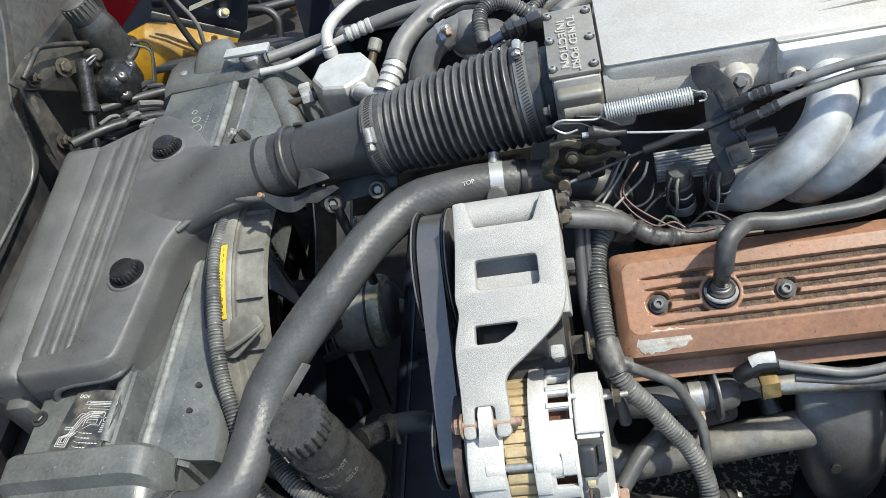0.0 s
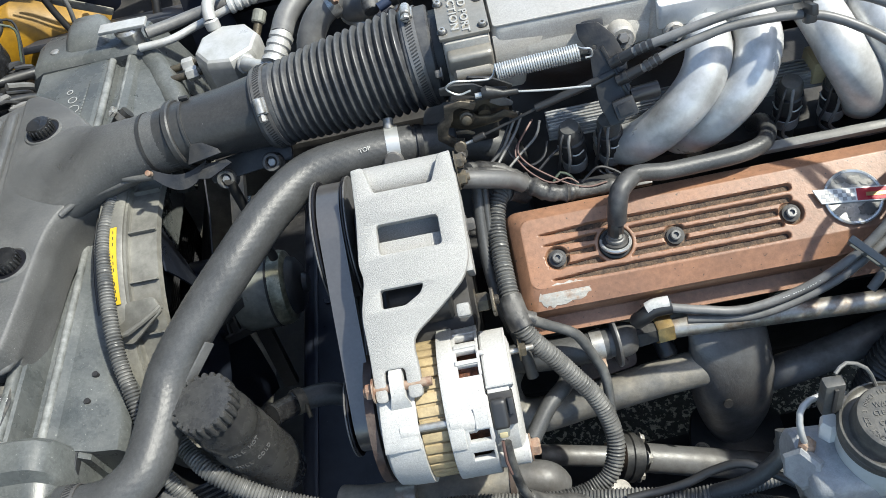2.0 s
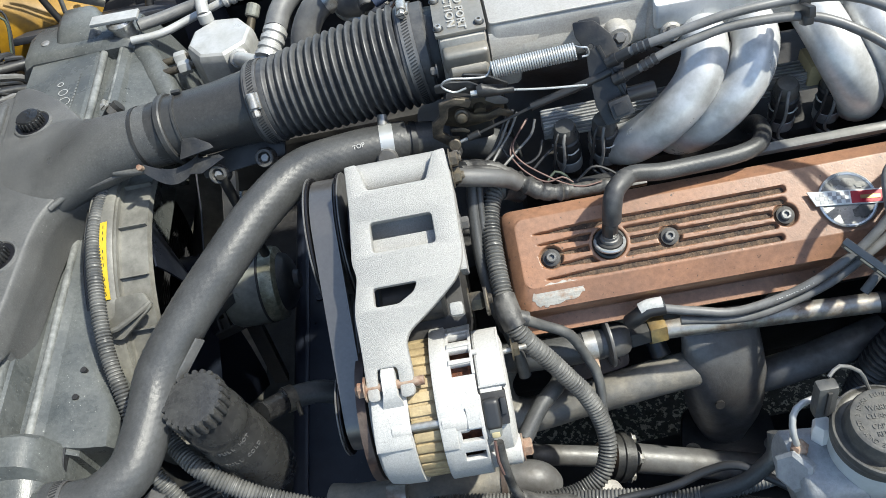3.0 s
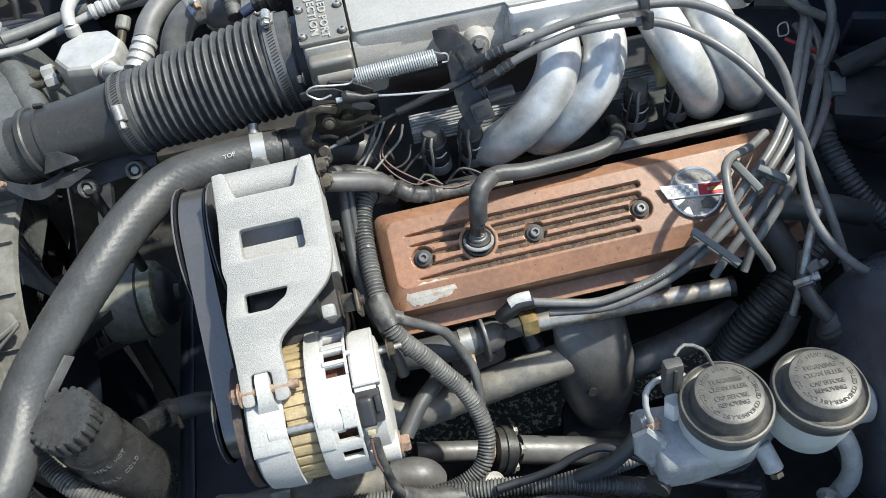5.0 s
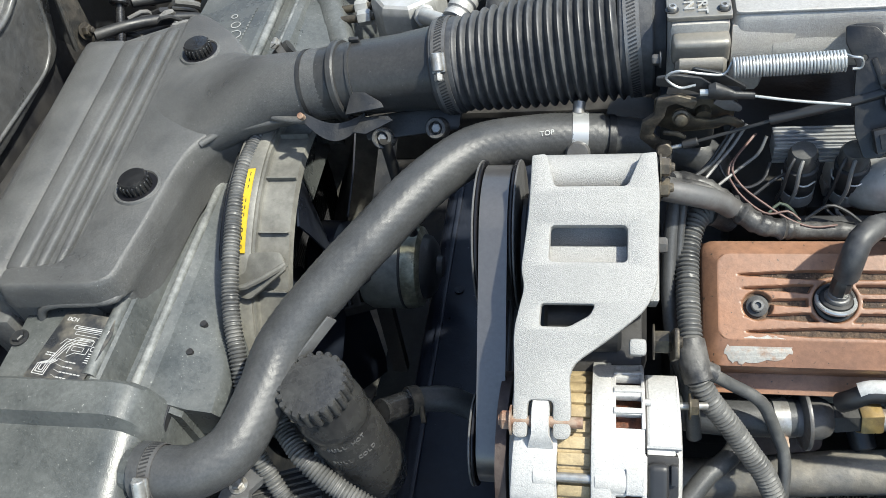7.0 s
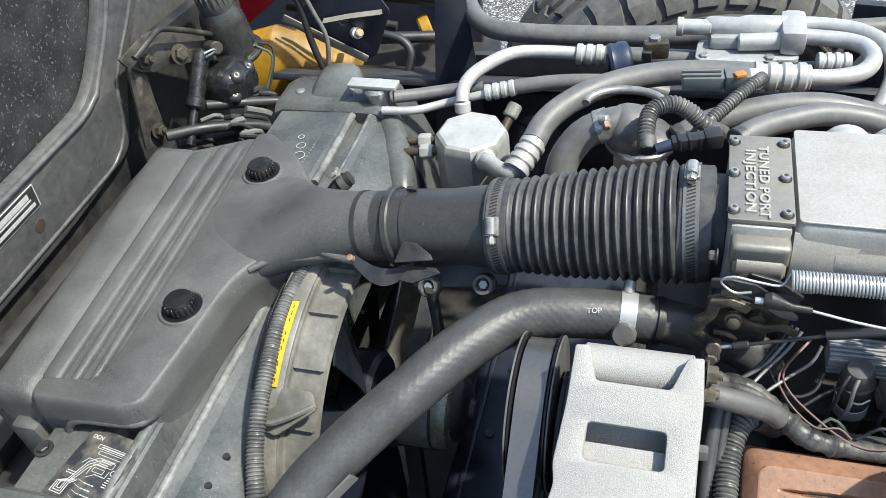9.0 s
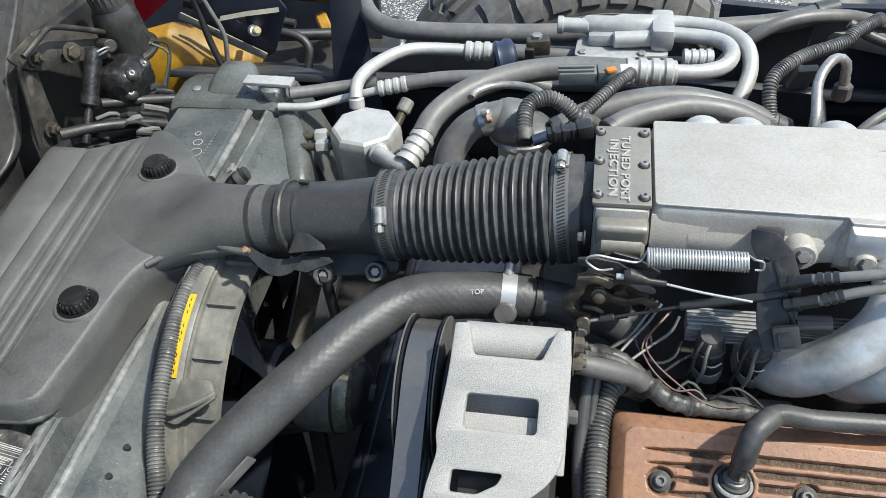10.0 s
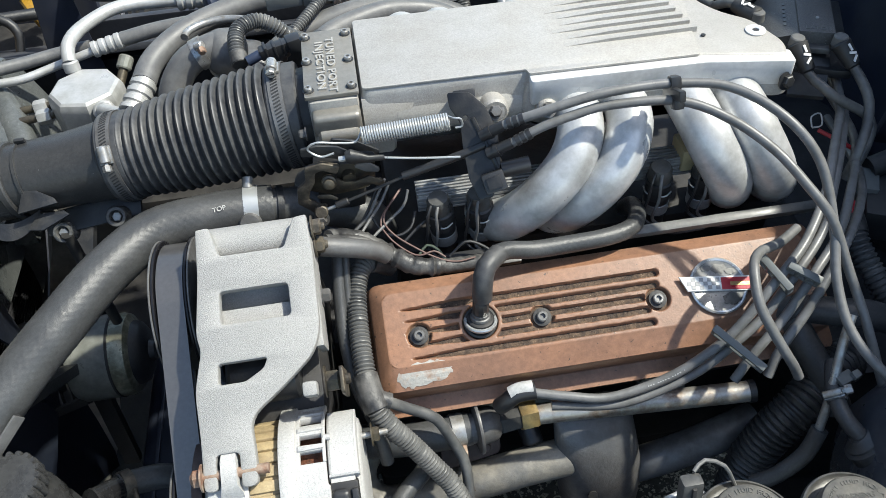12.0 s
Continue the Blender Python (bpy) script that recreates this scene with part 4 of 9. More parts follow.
# ---- runners, near side ----
def runner(x0, x1, zt, grp, flip=1):
    e = thing("intake_runner", (x1, flip * -0.10, 0.62), "polished aluminium intake runner tube", "intake runner", grp)
    pts = [(x0 + (x1 - x0) * f, flip * y, zt + z) for f, y, z in ((0, -0.060, -0.040), (0.0, -0.080, -0.040), (0.06, -0.101, -0.046), (0.22, -0.118, -0.062), (0.50, -0.126, -0.086), (0.80, -0.119, -0.115), (1.0, -0.098, -0.138), (1.06, -0.070, -0.147))]
    part("tube", tube(pts, 0.0215, 24, 0.006), M_RUN, e)
    part("mount_foot", box((0.052, 0.020, 0.012), pose(x1, flip * -0.078, zt - 0.160), 0.004), M_CAST, e)
    return e


for a, b in ((0.176, 0.092), (0.222, 0.150)):
    runner(a, b, PT, "intake runners")
for a, b in ((0.282, 0.330), (0.328, 0.375)):
    e = runner(a, b, PT, "intake runners")
for a, b in ((0.032, 0.032), (0.072, 0.076), (0.156, 0.156), (0.203, 0.203)):
    runner(a, b, 0.8085, "intake runners", -1)

# fuel rail
fr = thing("fuel_rail", (0.15, -0.08, 0.68), "ribbed aluminium fuel rail under the runners", "fuel rail")
part("rail_body", box((0.275, 0.022, 0.020), pose(0.156, -0.080, 0.690), 0.002), M_RAIL, fr)
for i in range(5):
    part("rib", box((0.276, 0.0022, 0.0022), pose(0.156, -0.089 + i * 0.0045, 0.7010), 0.0006), M_RAIL, fr)
for i in range(4):
    part("rib", box((0.276, 0.0022, 0.0030), pose(0.156, -0.0912, 0.683 + i * 0.0045), 0.0006), M_RAIL, fr)
part("end_cap", box((0.026, 0.030, 0.026), pose(0.292, -0.080, 0.700), 0.003), M_TAN, fr, "tan plastic end cap")


def injector(x):
    e = thing("fuel_injector", (x, -0.10, 0.62), "black fuel injector with a wire clip", "fuel injector", "fuel injectors")
    m = axis_mat((x + 0.002, -0.098, 0.628), (x - 0.005, -0.110, 0.712))
    part("body", lathe([(0.0105, 0), (0.0105, 0.014), (0.0090, 0.016), (0.0090, 0.020), (0.0125, 0.022), (0.0125, 0.046), (0.0105, 0.048)], m, 28), M_BLACK, e)
    part("metal_band", lathe([(0.0124, 0.024), (0.0130, 0.0245), (0.0130, 0.038), (0.0124, 0.0385)], m, 28, cap=False), M_RAIL, e, "bright metal sleeve")
    part("collar", lathe([(0.0118, 0.044), (0.0134, 0.046), (0.0134, 0.050), (0.0122, 0.053), (0.0122, 0.062), (0.0132, 0.064), (0.0132, 0.068), (0.0110, 0.070)], m, 28), M_BLKWIRE, e)
    part("connector", lathe([(0.0110, 0.068), (0.0118, 0.071), (0.0112, 0.082), (0.0092, 0.086), (0.0, 0.087)], m, 20, cap=False), M_CAPBLK, e, "rounded black plug")
    part("latch", box((0.010, 0.005, 0.022), m @ pose(0, -0.0128, 0.060), 0.0012), M_BLKWIRE, e)
    part("wire_clip", tube([m @ V(-0.0135, -0.004, 0.057), m @ V(-0.008, -0.0125, 0.057), m @ V(0.008, -0.0125, 0.057), m @ V(0.0135, -0.004, 0.057)], 0.0008, 6, 0.003), M_ZINC, e)
    for s in (-1, 1):
        part("wire", tube([m @ V(s * 0.003, -0.006, 0.084), m @ V(s * 0.004, -0.016, 0.080), m @ V(s * 0.005, -0.021, 0.060), m @ V(s * 0.005 - 0.002, -0.024, 0.032), (x + 0.008 + s * 0.005, -0.138, 0.650), (x + 0.022 + s * 0.004, -0.144, 0.655), (x + 0.034, -0.146, 0.658)], 0.0016, 8, 0.004), M_GREYWIRE if s > 0 else M_BLKWIRE, e)
    return e


for x in (0.041, 0.079, 0.256, 0.302):
    injector(x)

# ---- throttle cable bracket, spring and cables ----
cb = thing("cable_bracket", (0.07, -0.07, 0.70), "black steel bracket holding the throttle cables", "bracket")
CBM = frame_mat((0.075, -0.100, 0.775), (0.991, -0.1047, 0.0838), (-0.1341, -0.7738, 0.6191))
part("arm", plate(rounded([(-0.0210, 0.0380), (-0.0010, 0.0360), (0.0115, 0.0220), (0.0195, -0.0020), (0.0185, -0.0300), (0.0085, -0.0590), (-0.0040, -0.0600), (-0.0110, -0.0400), (-0.0130, -0.0100), (-0.0125, 0.0100), (-0.0205, 0.0255)], 0.003), [circle(-0.0075, 0.0140, 0.0022, 14)], 0.0035, CBM, 0.0006), M_BKT, cb)
part("side_flange", box((0.004, 0.052, 0.024), CBM @ pose(0.0095, -0.010, -0.010, 0, -12, 20), 0.0015), M_BKT, cb)
part("foot", box((0.020, 0.010, 0.024), CBM @ pose(-0.006, 0.034, -0.014), 0.002), M_BLKWIRE, cb)
part("cable_clip", box((0.020, 0.018, 0.016), CBM @ pose(0.0110, -0.0450, 0.004, 0, 0, 12), 0.002), M_BLKWIRE, cb, "square black plastic cable clip")
part("clip_slot", box((0.013, 0.011, 0.002), CBM @ pose(0.0110, -0.0455, 0.0125, 0, 0, 12), 0.0005), M_BKT, cb)
part("cable_socket", rod(CBM @ V(0.018, -0.036, -0.006), CBM @ V(0.044, -0.034, -0.010), 0.0075, seg=18), M_BLKWIRE, cb)
sp = thing("return_spring", (0.015, -0.102, 0.79), "bright zinc coil spring on the throttle linkage", "spring")
s0, s1 = V(-0.025, -0.0995, 0.788), V(0.0515, -0.1025, 0.793)
coil = []
am = axis_mat(s0, s1)
Ls = (s1 - s0).length
turns = 34
for k in range(turns * 10 + 1):
    a = 2 * math.pi * k / 10
    coil.append(am @ Vector((0.0074 * math.cos(a), 0.0074 * math.sin(a), Ls * k / (turns * 10))))
part("coil", sweep(bmesh.new(), coil, 0.00100, 6), M_ZINC, sp)
part("hook", tube([coil[-1], s1 + V(0.004, 0, 0.003), s1 + V(0.010, -0.001, 0.002), s1 + V(0.011, -0.002, -0.005), s1 + V(0.005, -0.002, -0.006)], 0.001, 8, 0.002), M_ZINC, sp)
part("hook", tube([coil[0], s0 + V(-0.006, -0.002, -0.004), s0 + V(-0.022, -0.003, -0.002), s0 + V(-0.040, -0.004, 0.002), s0 + V(-0.048, -0.004, -0.004), s0 + V(-0.038, -0.006, -0.012), s0 + V(-0.026, -0.006, -0.010)], 0.001, 8, 0.003), M_ZINC, sp)
single("link_rod", tube([(-0.010, -0.108, 0.768), (0.020, -0.113, 0.766), (0.058, -0.117, 0.764)], 0.0011, 8), M_ZINC, "thin bright throttle link rod", "rod")
lc = thing("linkage_cable", (0.0, -0.11, 0.74), "black sheathed throttle cable at the linkage", "cable")
part("inner_cable", tube([(-0.047, -0.110, 0.7245), (-0.020, -0.109, 0.7335), (0.012, -0.108, 0.7445)], 0.0015, 8), M_BLKWIRE, lc)
part("sheath", tube([(0.006, -0.108, 0.7430), (0.030, -0.108, 0.7500), (0.061, -0.108, 0.7590), (0.082, -0.107, 0.766)], 0.0040, 12), M_BLKWIRE, lc)
for nm, pts, lab in (("throttle_cable", [(0.084, -0.108, 0.779), (0.100, -0.113, 0.790), (0.126, -0.117, 0.800), (0.160, -0.116, 0.807), (0.191, -0.115, 0.811), (0.245, -0.115, 0.811), (0.291, -0.128, 0.809), (0.326, -0.163, 0.798), (0.349, -0.195, 0.772), (0.356, -0.231, 0.730), (0.350, -0.266, 0.700), (0.352, -0.302, 0.676), (0.372, -0.335, 0.655), (0.42, -0.36, 0.62)], "grey sheathed throttle cable arching over the runners"),
                     ("cruise_cable", [(0.088, -0.118, 0.766), (0.106, -0.122, 0.777), (0.130, -0.122, 0.789), (0.160, -0.120, 0.796), (0.190, -0.119, 0.800), (0.248, -0.126, 0.800), (0.287, -0.147, 0.790), (0.317, -0.177, 0.775), (0.336, -0.207, 0.758), (0.352, -0.231, 0.738), (0.366, -0.255, 0.700), (0.378, -0.290, 0.660), (0.395, -0.33, 0.60)], "grey sheathed cruise cable arching over the runners")):
    e = thing(nm, pts[0], lab, "cable")
    part("sheath", tube(pts, 0.0042, 12), M_GREYWIRE, e)
    p = [Vector(q) for q in pts]
    for k, rr in ((0.15, 0.0062), (1.1, 0.0052), (1.3, 0.0052), (1.5, 0.0052)):
        i = int(k)
        c = p[i].lerp(p[i + 1], k - i)
        d = (p[i + 1] - p[i]).normalized()
        part("ferrule", rod(c - d * 0.002, c + d * 0.002, rr, seg=14), M_BLKWIRE, e)
    part("end_boot", rod(p[0] - (p[1] - p[0]).normalized() * 0.006, p[0].lerp(p[1], 0.9), 0.0056, 0.0048, seg=14), M_BLKWIRE, e)
e = thing("cable_clip", (0.243, -0.12, 0.80), "black plastic clip joining two cables", "cable clip")
part("bar", box((0.006, 0.040, 0.010), pose(0.244, -0.122, 0.806, -25), 0.002), M_BLKWIRE, e)
part("jaw", box((0.010, 0.012, 0.013), pose(0.246, -0.115, 0.811, -25), 0.003), M_BLKWIRE, e)
part("jaw", box((0.010, 0.012, 0.013), pose(0.246, -0.127, 0.800, -25), 0.003), M_BLKWIRE, e)

# ---- air duct: bellows, tube, lid ----
bw = thing("intake_bellows", (-0.18, 0, 0.66), "black ribbed rubber intake bellows", "air duct")
path, radii = [], []
N = 17
xa, xb = -0.252, -0.104
for i in range(N * 10 + 1):
    t = i / (N * 10)
    path.append(Vector((xa + (xb - xa) * t, 0.0, 0.7265 + 0.0215 * t)))
    w = 0.5 + 0.5 * math.cos(2 * math.pi * (t * N + 0.5))
    radii.append(0.0400 + 0.0085 * t + (0.0036 + 0.0024 * min(1, t * 3)) * w ** 0.75)
part("ribs", sweep(bmesh.new(), path, radii, 48), M_BELLOWS, bw)
part("front_cuff", rod((-0.272, 0, 0.7245), (-0.248, 0, 0.7270), 0.0440, seg=44, chamfer=0.002), M_BELLOWS, bw)
part("rear_cuff", rod((-0.108, 0, 0.7475), (-0.078, 0, 0.7485), 0.0505, seg=44, chamfer=0.002), M_BELLOWS, bw)
worm_clamp("hose_clamp", (-0.260, 0, 0.7255), (1, 0, 0.13), 0.0445, "steel worm-drive clamp on the bellows", (0, -0.75, 0.65), 0.013)
worm_clamp("hose_clamp", (-0.094, 0, 0.7480), (1, 0, 0.1), 0.0512, "steel worm-drive clamp on the bellows", (0, 0.05, 1), 0.013)

td = thing("air_duct", (-0.33, 0, 0.66), "black plastic air duct tube with clips", "air duct")
part("tube", sweep(bmesh.new(), [V(-0.385, 0, 0.7105), V(-0.36, 0, 0.7145), V(-0.31, 0, 0.7195), V(-0.262, 0, 0.7245)], [0.0350, 0.0355, 0.0362, 0.0405], 44), M_DUCT, td)
part("rim", rod((-0.372, 0, 0.7125), (-0.364, 0, 0.7138), 0.0395, seg=44, chamfer=0.0015), M_DUCT, td)
part("rim", rod((-0.352, 0, 0.7155), (-0.349, 0, 0.716), 0.0372, seg=44), M_DUCT, td)
part("catch", box((0.010, 0.004, 0.006), pose(-0.352, 0.010, 0.752, 10), 0.001), M_BLACK, td)
FACE = V(0, -0.55, 0.83)
for p_, tri in (((-0.350, -0.046, 0.718), [(-0.006, -0.008), (0.030, 0.003), (0.026, 0.008), (0.002, 0.018), (-0.004, 0.016)]), ((-0.345, -0.051, 0.700), [(-0.008, -0.008), (0.006, -0.008), (0.030, 0.008), (0.024, 0.012), (0.0, 0.008)])):
    part("clip_fin", plate(rounded(tri, 0.001), [], 0.003, frame_mat(p_, (0.97, -0.10, -0.10), FACE), 0.0005), M_BLACK, td, "pointed black clip fin")
strip = []
for k in range(13):
    f = k / 12
    c = V(-0.402 + 0.060 * f, -0.043 - 0.009 * math.sin(math.pi * f), 0.703 - 0.010 * math.sin(math.pi * f) - 0.002 * f)
    u = V(0, 0.80, 0.60) * (0.0050 + 0.0035 * math.sin(math.pi * f))
    strip.append([c - u, c - u + FACE * 0.0022, c + u + FACE * 0.0022, c + u])
part("clip_band", loft_sections(strip), M_BLACK, td, "bent black clip band under the duct")
part("clip_rivet", rod((-0.403, -0.045, 0.706), (-0.403, -0.050, 0.713), 0.0032, seg=14, chamfer=0.0006), M_RUST, td, "rusty clip rivet")
part("clip_lip", tube([(-0.440, -0.033, 0.698), (-0.420, -0.036, 0.696), (-0.402, -0.040, 0.698)], 0.0040, 10), M_PLASTIC, td)

ac = thing("air_cleaner", (-0.60, 0, 0.60), "dusty black plastic air cleaner lid with ribs and knobs", "air cleaner")


def lid_section(x, y0, y1, zt, zb, ex, n=40):
    yc, hy, zc, hz = (y0 + y1) / 2, (y1 - y0) / 2, (zt + zb) / 2, (zt - zb) / 2
    out = []
    for k in range(n):
        a = 2 * math.pi * k / n
        c, s = math.cos(a), math.sin(a)
        out.append(Vector((x, yc + hy * math.copysign(abs(c) ** (2 / ex), c), zc + hz * math.copysign(abs(s) ** (2 / ex), s))))
    return out




def lid_outline(near):
    """Outline of the lid: ribbed bed cut out along the front, its near edge at the given y."""
    pts = [(-0.655, near - 0.004), (-0.558, near), (-0.541, near + 0.010), (-0.5345, -0.160), (-0.530, -0.090), (-0.524, -0.060), (-0.510, -0.038), (-0.485, -0.030), (-0.470, -0.010), (-0.470, 0.040), (-0.490, 0.070), (-0.510, 0.096), (-0.532, 0.126), (-0.560, 0.155), (-0.592, 0.178), (-0.613, 0.176), (-0.610, 0.119), (-0.600, -0.050), (-0.597, -0.192), (-0.606, -0.206), (-0.658, -0.212)]
    return rounded(pts, [0.0105, 0.012, 0.012, 0.02, 0.02, 0.016, 0.016, 0.012, 0.012, 0.012, 0.02, 0.02, 0.02, 0.02, 0.0105, 0.0105, 0.02, 0.02, 0.006, 0.006, 0.0105], 4)


lid_plan, lid_foot = lid_outline(-0.234), lid_outline(-0.226)
part("lid", plan_body([(lid_foot, 0.620), (lid_foot, 0.650), (offset(lid_plan, -0.0022), 0.6575), (offset(lid_plan, -0.0018), 0.6640), (offset(lid_plan, -0.0006), 0.6730), (offset(lid_plan, 0.0008), 0.6790), (offset(lid_plan, 0.0022), 0.6822), (offset(lid_plan, 0.0038), 0.6837), (offset(lid_plan, 0.0048), 0.6840)]), M_PLASTIC, ac, smooth=34)
part("rib_bed", plan_body([([(-0.654, -0.214), (-0.592, -0.200), (-0.606, 0.170), (-0.622, 0.168), (-0.686, 0.136)], z) for z in (0.62, 0.6775)]), M_PLASTIC, ac)
rows = [(-0.598, -0.046, 0.120, 0.6836, 0.632, 2.3), (-0.580, -0.049, 0.120, 0.6862, 0.632, 2.3), (-0.555, -0.050, 0.116, 0.6892, 0.634, 2.3), (-0.535, -0.049, 0.110, 0.6930, 0.637, 2.3), (-0.515, -0.046, 0.099, 0.6995, 0.641, 2.3), (-0.495, -0.042, 0.079, 0.7095, 0.648, 2.3),
        (-0.470, -0.0380, 0.058, 0.723, 0.658, 2.3), (-0.445, -0.036, 0.044, 0.734, 0.666, 2.15), (-0.420, -0.0352, 0.037, 0.740, 0.672, 2.05), (-0.395, -0.035, 0.035, 0.7445, 0.675, 2.0), (-0.375, -0.035, 0.035, 0.7465, 0.6765, 2.0)]
part("neck", loft_sections([lid_section(*r, 56) for r in rows]), M_PLASTIC, ac, "smooth neck rising into the duct", smooth=60)
part("neck_edge", tube([(-0.520, -0.050, 0.6790), (-0.506, -0.0400, 0.6815), (-0.488, -0.0360, 0.6840), (-0.465, -0.0345, 0.6880), (-0.440, -0.0335, 0.6925), (-0.418, -0.0330, 0.6960)], 0.0038, 12, 0.006), M_PLASTIC, ac)
part("neck_seam", rod((-0.404, 0, 0.7082), (-0.400, 0, 0.7088), 0.0358, seg=40), M_BLACK, ac)
for x0, x1, far in ((-0.6795, -0.6530, 0.137), (-0.6490, -0.6340, 0.150), (-0.6300, -0.6160, 0.160)):
    sec = []
    for y, z, w in ((far, 0.6760, 0.75), (far - 0.008, 0.6826, 0.92), (far - 0.020, 0.6842, 1.0), (0.0, 0.6842, 1.0), (-0.160, 0.6842, 1.0), (-0.196, 0.6842, 1.0), (-0.212, 0.6838, 0.96), (-0.216, 0.6790, 0.9)):
        f = (0.118 - y) / 0.336
        a, b = x0 + 0.023 * f, x1 + 0.017 * f
        m_, h = (a + b) / 2, (b - a) / 2 * w
        sec.append([V(m_ + h * u, y, z - dz) for u, dz in ((-1.0, 0.012), (-0.98, 0.0040), (-0.86, 0.0014), (-0.60, 0.0003), (0.0, 0.0), (0.60, 0.0003), (0.86, 0.0014), (0.98, 0.0040), (1.0, 0.012))])
    part("rib", loft_sections(sec), M_PLASTIC, ac, smooth=60)
for x, y in ((-0.570, 0.098), (-0.561, -0.114)):
    k = part("knob", lathe([(0.0140, -0.004), (0.0140, 0.009), (0.0130, 0.0118), (0.0, 0.0122)], pose(x, y, 0.686), 30, cap=False), M_GLOSSBLK, ac, "knurled black knob")
    gb = bmesh.new()
    for q in range(20):
        a = 2 * math.pi * q / 20
        box((0.0026, 0.0024, 0.0115), pose(x + 0.0142 * math.cos(a), y + 0.0142 * math.sin(a), 0.6900, 0, 0, math.degrees(a)), 0.0006, gb, 1)
    tagged(part("knurl", gb, M_GLOSSBLK, k), kind="stuff")
    part("dish", lathe([(0.0240, 0.0002), (0.0228, 0.0022), (0.0212, 0.0026), (0.0200, 0.0012)], pose(x, y, 0.684), 36, cap=False), M_PLASTIC, ac)
    part("recess", lathe([(0.0206, 0.0010), (0.0120, 0.0008)], pose(x, y, 0.684), 36, cap=False), M_PULLEY, ac)
shell = []
for y, drop, grow in ((0.152, 0.030, 0.55), (0.149, 0.014, 0.80), (0.140, 0.004, 0.94), (0.126, 0.0, 1.0), (0.0, 0.0, 1.0), (-0.120, 0.0, 1.0), (-0.205, 0.0, 1.0), (-0.226, 0.002, 0.99), (-0.232, 0.008, 0.96), (-0.234, 0.020, 0.90)):
    f = (0.118 - y) / 0.336
    a, b = -0.748 + 0.030 * f, -0.6815 + 0.023 * f
    m_ = (a + b) / 2
    shell.append([V(m_ + (x_ * (b - a) - (b - a) / 2) * grow, y, min(z_, 0.681 - drop)) for x_, z_ in ((0.0, 0.55), (0.0, 0.652), (0.02, 0.661), (0.07, 0.669), (0.15, 0.6745), (0.26, 0.6782), (0.42, 0.6805), (0.62, 0.6806), (0.82, 0.6790), (0.94, 0.6765), (0.985, 0.672), (1.0, 0.655), (1.0, 0.55))])
part("front_housing", loft_sections(shell), M_PLASTIC, ac, "dusty rounded front housing", smooth=60)
part("lower_housing", ring_loft([(-0.742, -0.670, -0.214, 0.145, 0.50, 0.030), (-0.742, -0.670, -0.214, 0.145, 0.622, 0.030), (-0.738, -0.672, -0.208, 0.140, 0.634, 0.028)], Matrix(), n=8), M_PLASTIC, ac, "dusty lower air cleaner housing", smooth=60)
part("base_tray", box((0.16, 0.36, 0.05), pose(-0.620, -0.035, 0.608), 0.008), M_PLASTIC, ac)
part("drop_lip", tube([(-0.542, -0.214, 0.660), (-0.548, -0.228, 0.659), (-0.565, -0.233, 0.659), (-0.605, -0.235, 0.658), (-0.622, -0.237, 0.652), (-0.629, -0.239, 0.636), (-0.632, -0.240, 0.605)], 0.0042, 10), M_PLASTIC, ac)
part("corner_wall", plate(rounded([(-0.656, 0.560), (-0.633, 0.560), (-0.631, 0.630), (-0.620, 0.655), (-0.656, 0.662)], 0.003), [], 0.030, Matrix.Translation((0, -0.236, 0)) @ Matrix.Rotation(radians(90), 4, 'X'), 0.002), M_PLASTIC, ac)
part("corner_post", box((0.03, 0.022, 0.09), pose(-0.676, -0.236, 0.598), 0.006), M_PLASTIC, ac)

# ---- radiator cover and tank ----
rc = thing("radiator_cover", (-0.56, 0, 0.55), "grey-green plastic radiator cover with moulded ridges", "radiator cover")
prof = [(-0.665, 0.52), (-0.655, 0.618), (-0.645, 0.640), (-0.580, 0.644), (-0.571, 0.633), (-0.563, 0.632), (-0.557, 0.643), (-0.548, 0.645), (-0.542, 0.640), (-0.536, 0.614), (-0.529, 0.611), (-0.524, 0.621), (-0.517, 0.621), (-0.508, 0.6160), (-0.486, 0.6080), (-0.478, 0.600), (-0.474, 0.50)]
part("main_panel", loft_sections([[V(x, y, z) for x, z in prof] for y in (-0.312, -0.15, 0.05, 0.135)]), M_PLASTIC_G, rc, smooth=18)

# Ridge tops in a paler plastic than the panel.
for x_, z_, r_ in ((-0.5510, 0.6430, 0.0064), (-0.5205, 0.6210, 0.0044)):
    part("ridge", tube([(x_, -0.300, z_), (x_, -0.15, z_), (x_, 0.0, z_), (x_, 0.12, z_)], r_, 12, 0.05), M_PALE, rc, "pale ridge")
part("side_panel", loft_sections([[V(x, y, z) for x, z in ((-0.511, 0.56), (-0.511, 0.6165), (-0.500, 0.6150), (-0.486, 0.6105), (-0.474, 0.6040), (xe - 0.006, 0.6000), (xe, 0.592), (xe + 0.002, 0.56))] for y, xe in ((-0.306, -0.446), (-0.285, -0.448), (-0.235, -0.456), (-0.205, -0.464), (-0.15, -0.470), (0.05, -0.472), (0.118, -0.474))]), M_PLASTIC_G, rc, smooth=40)
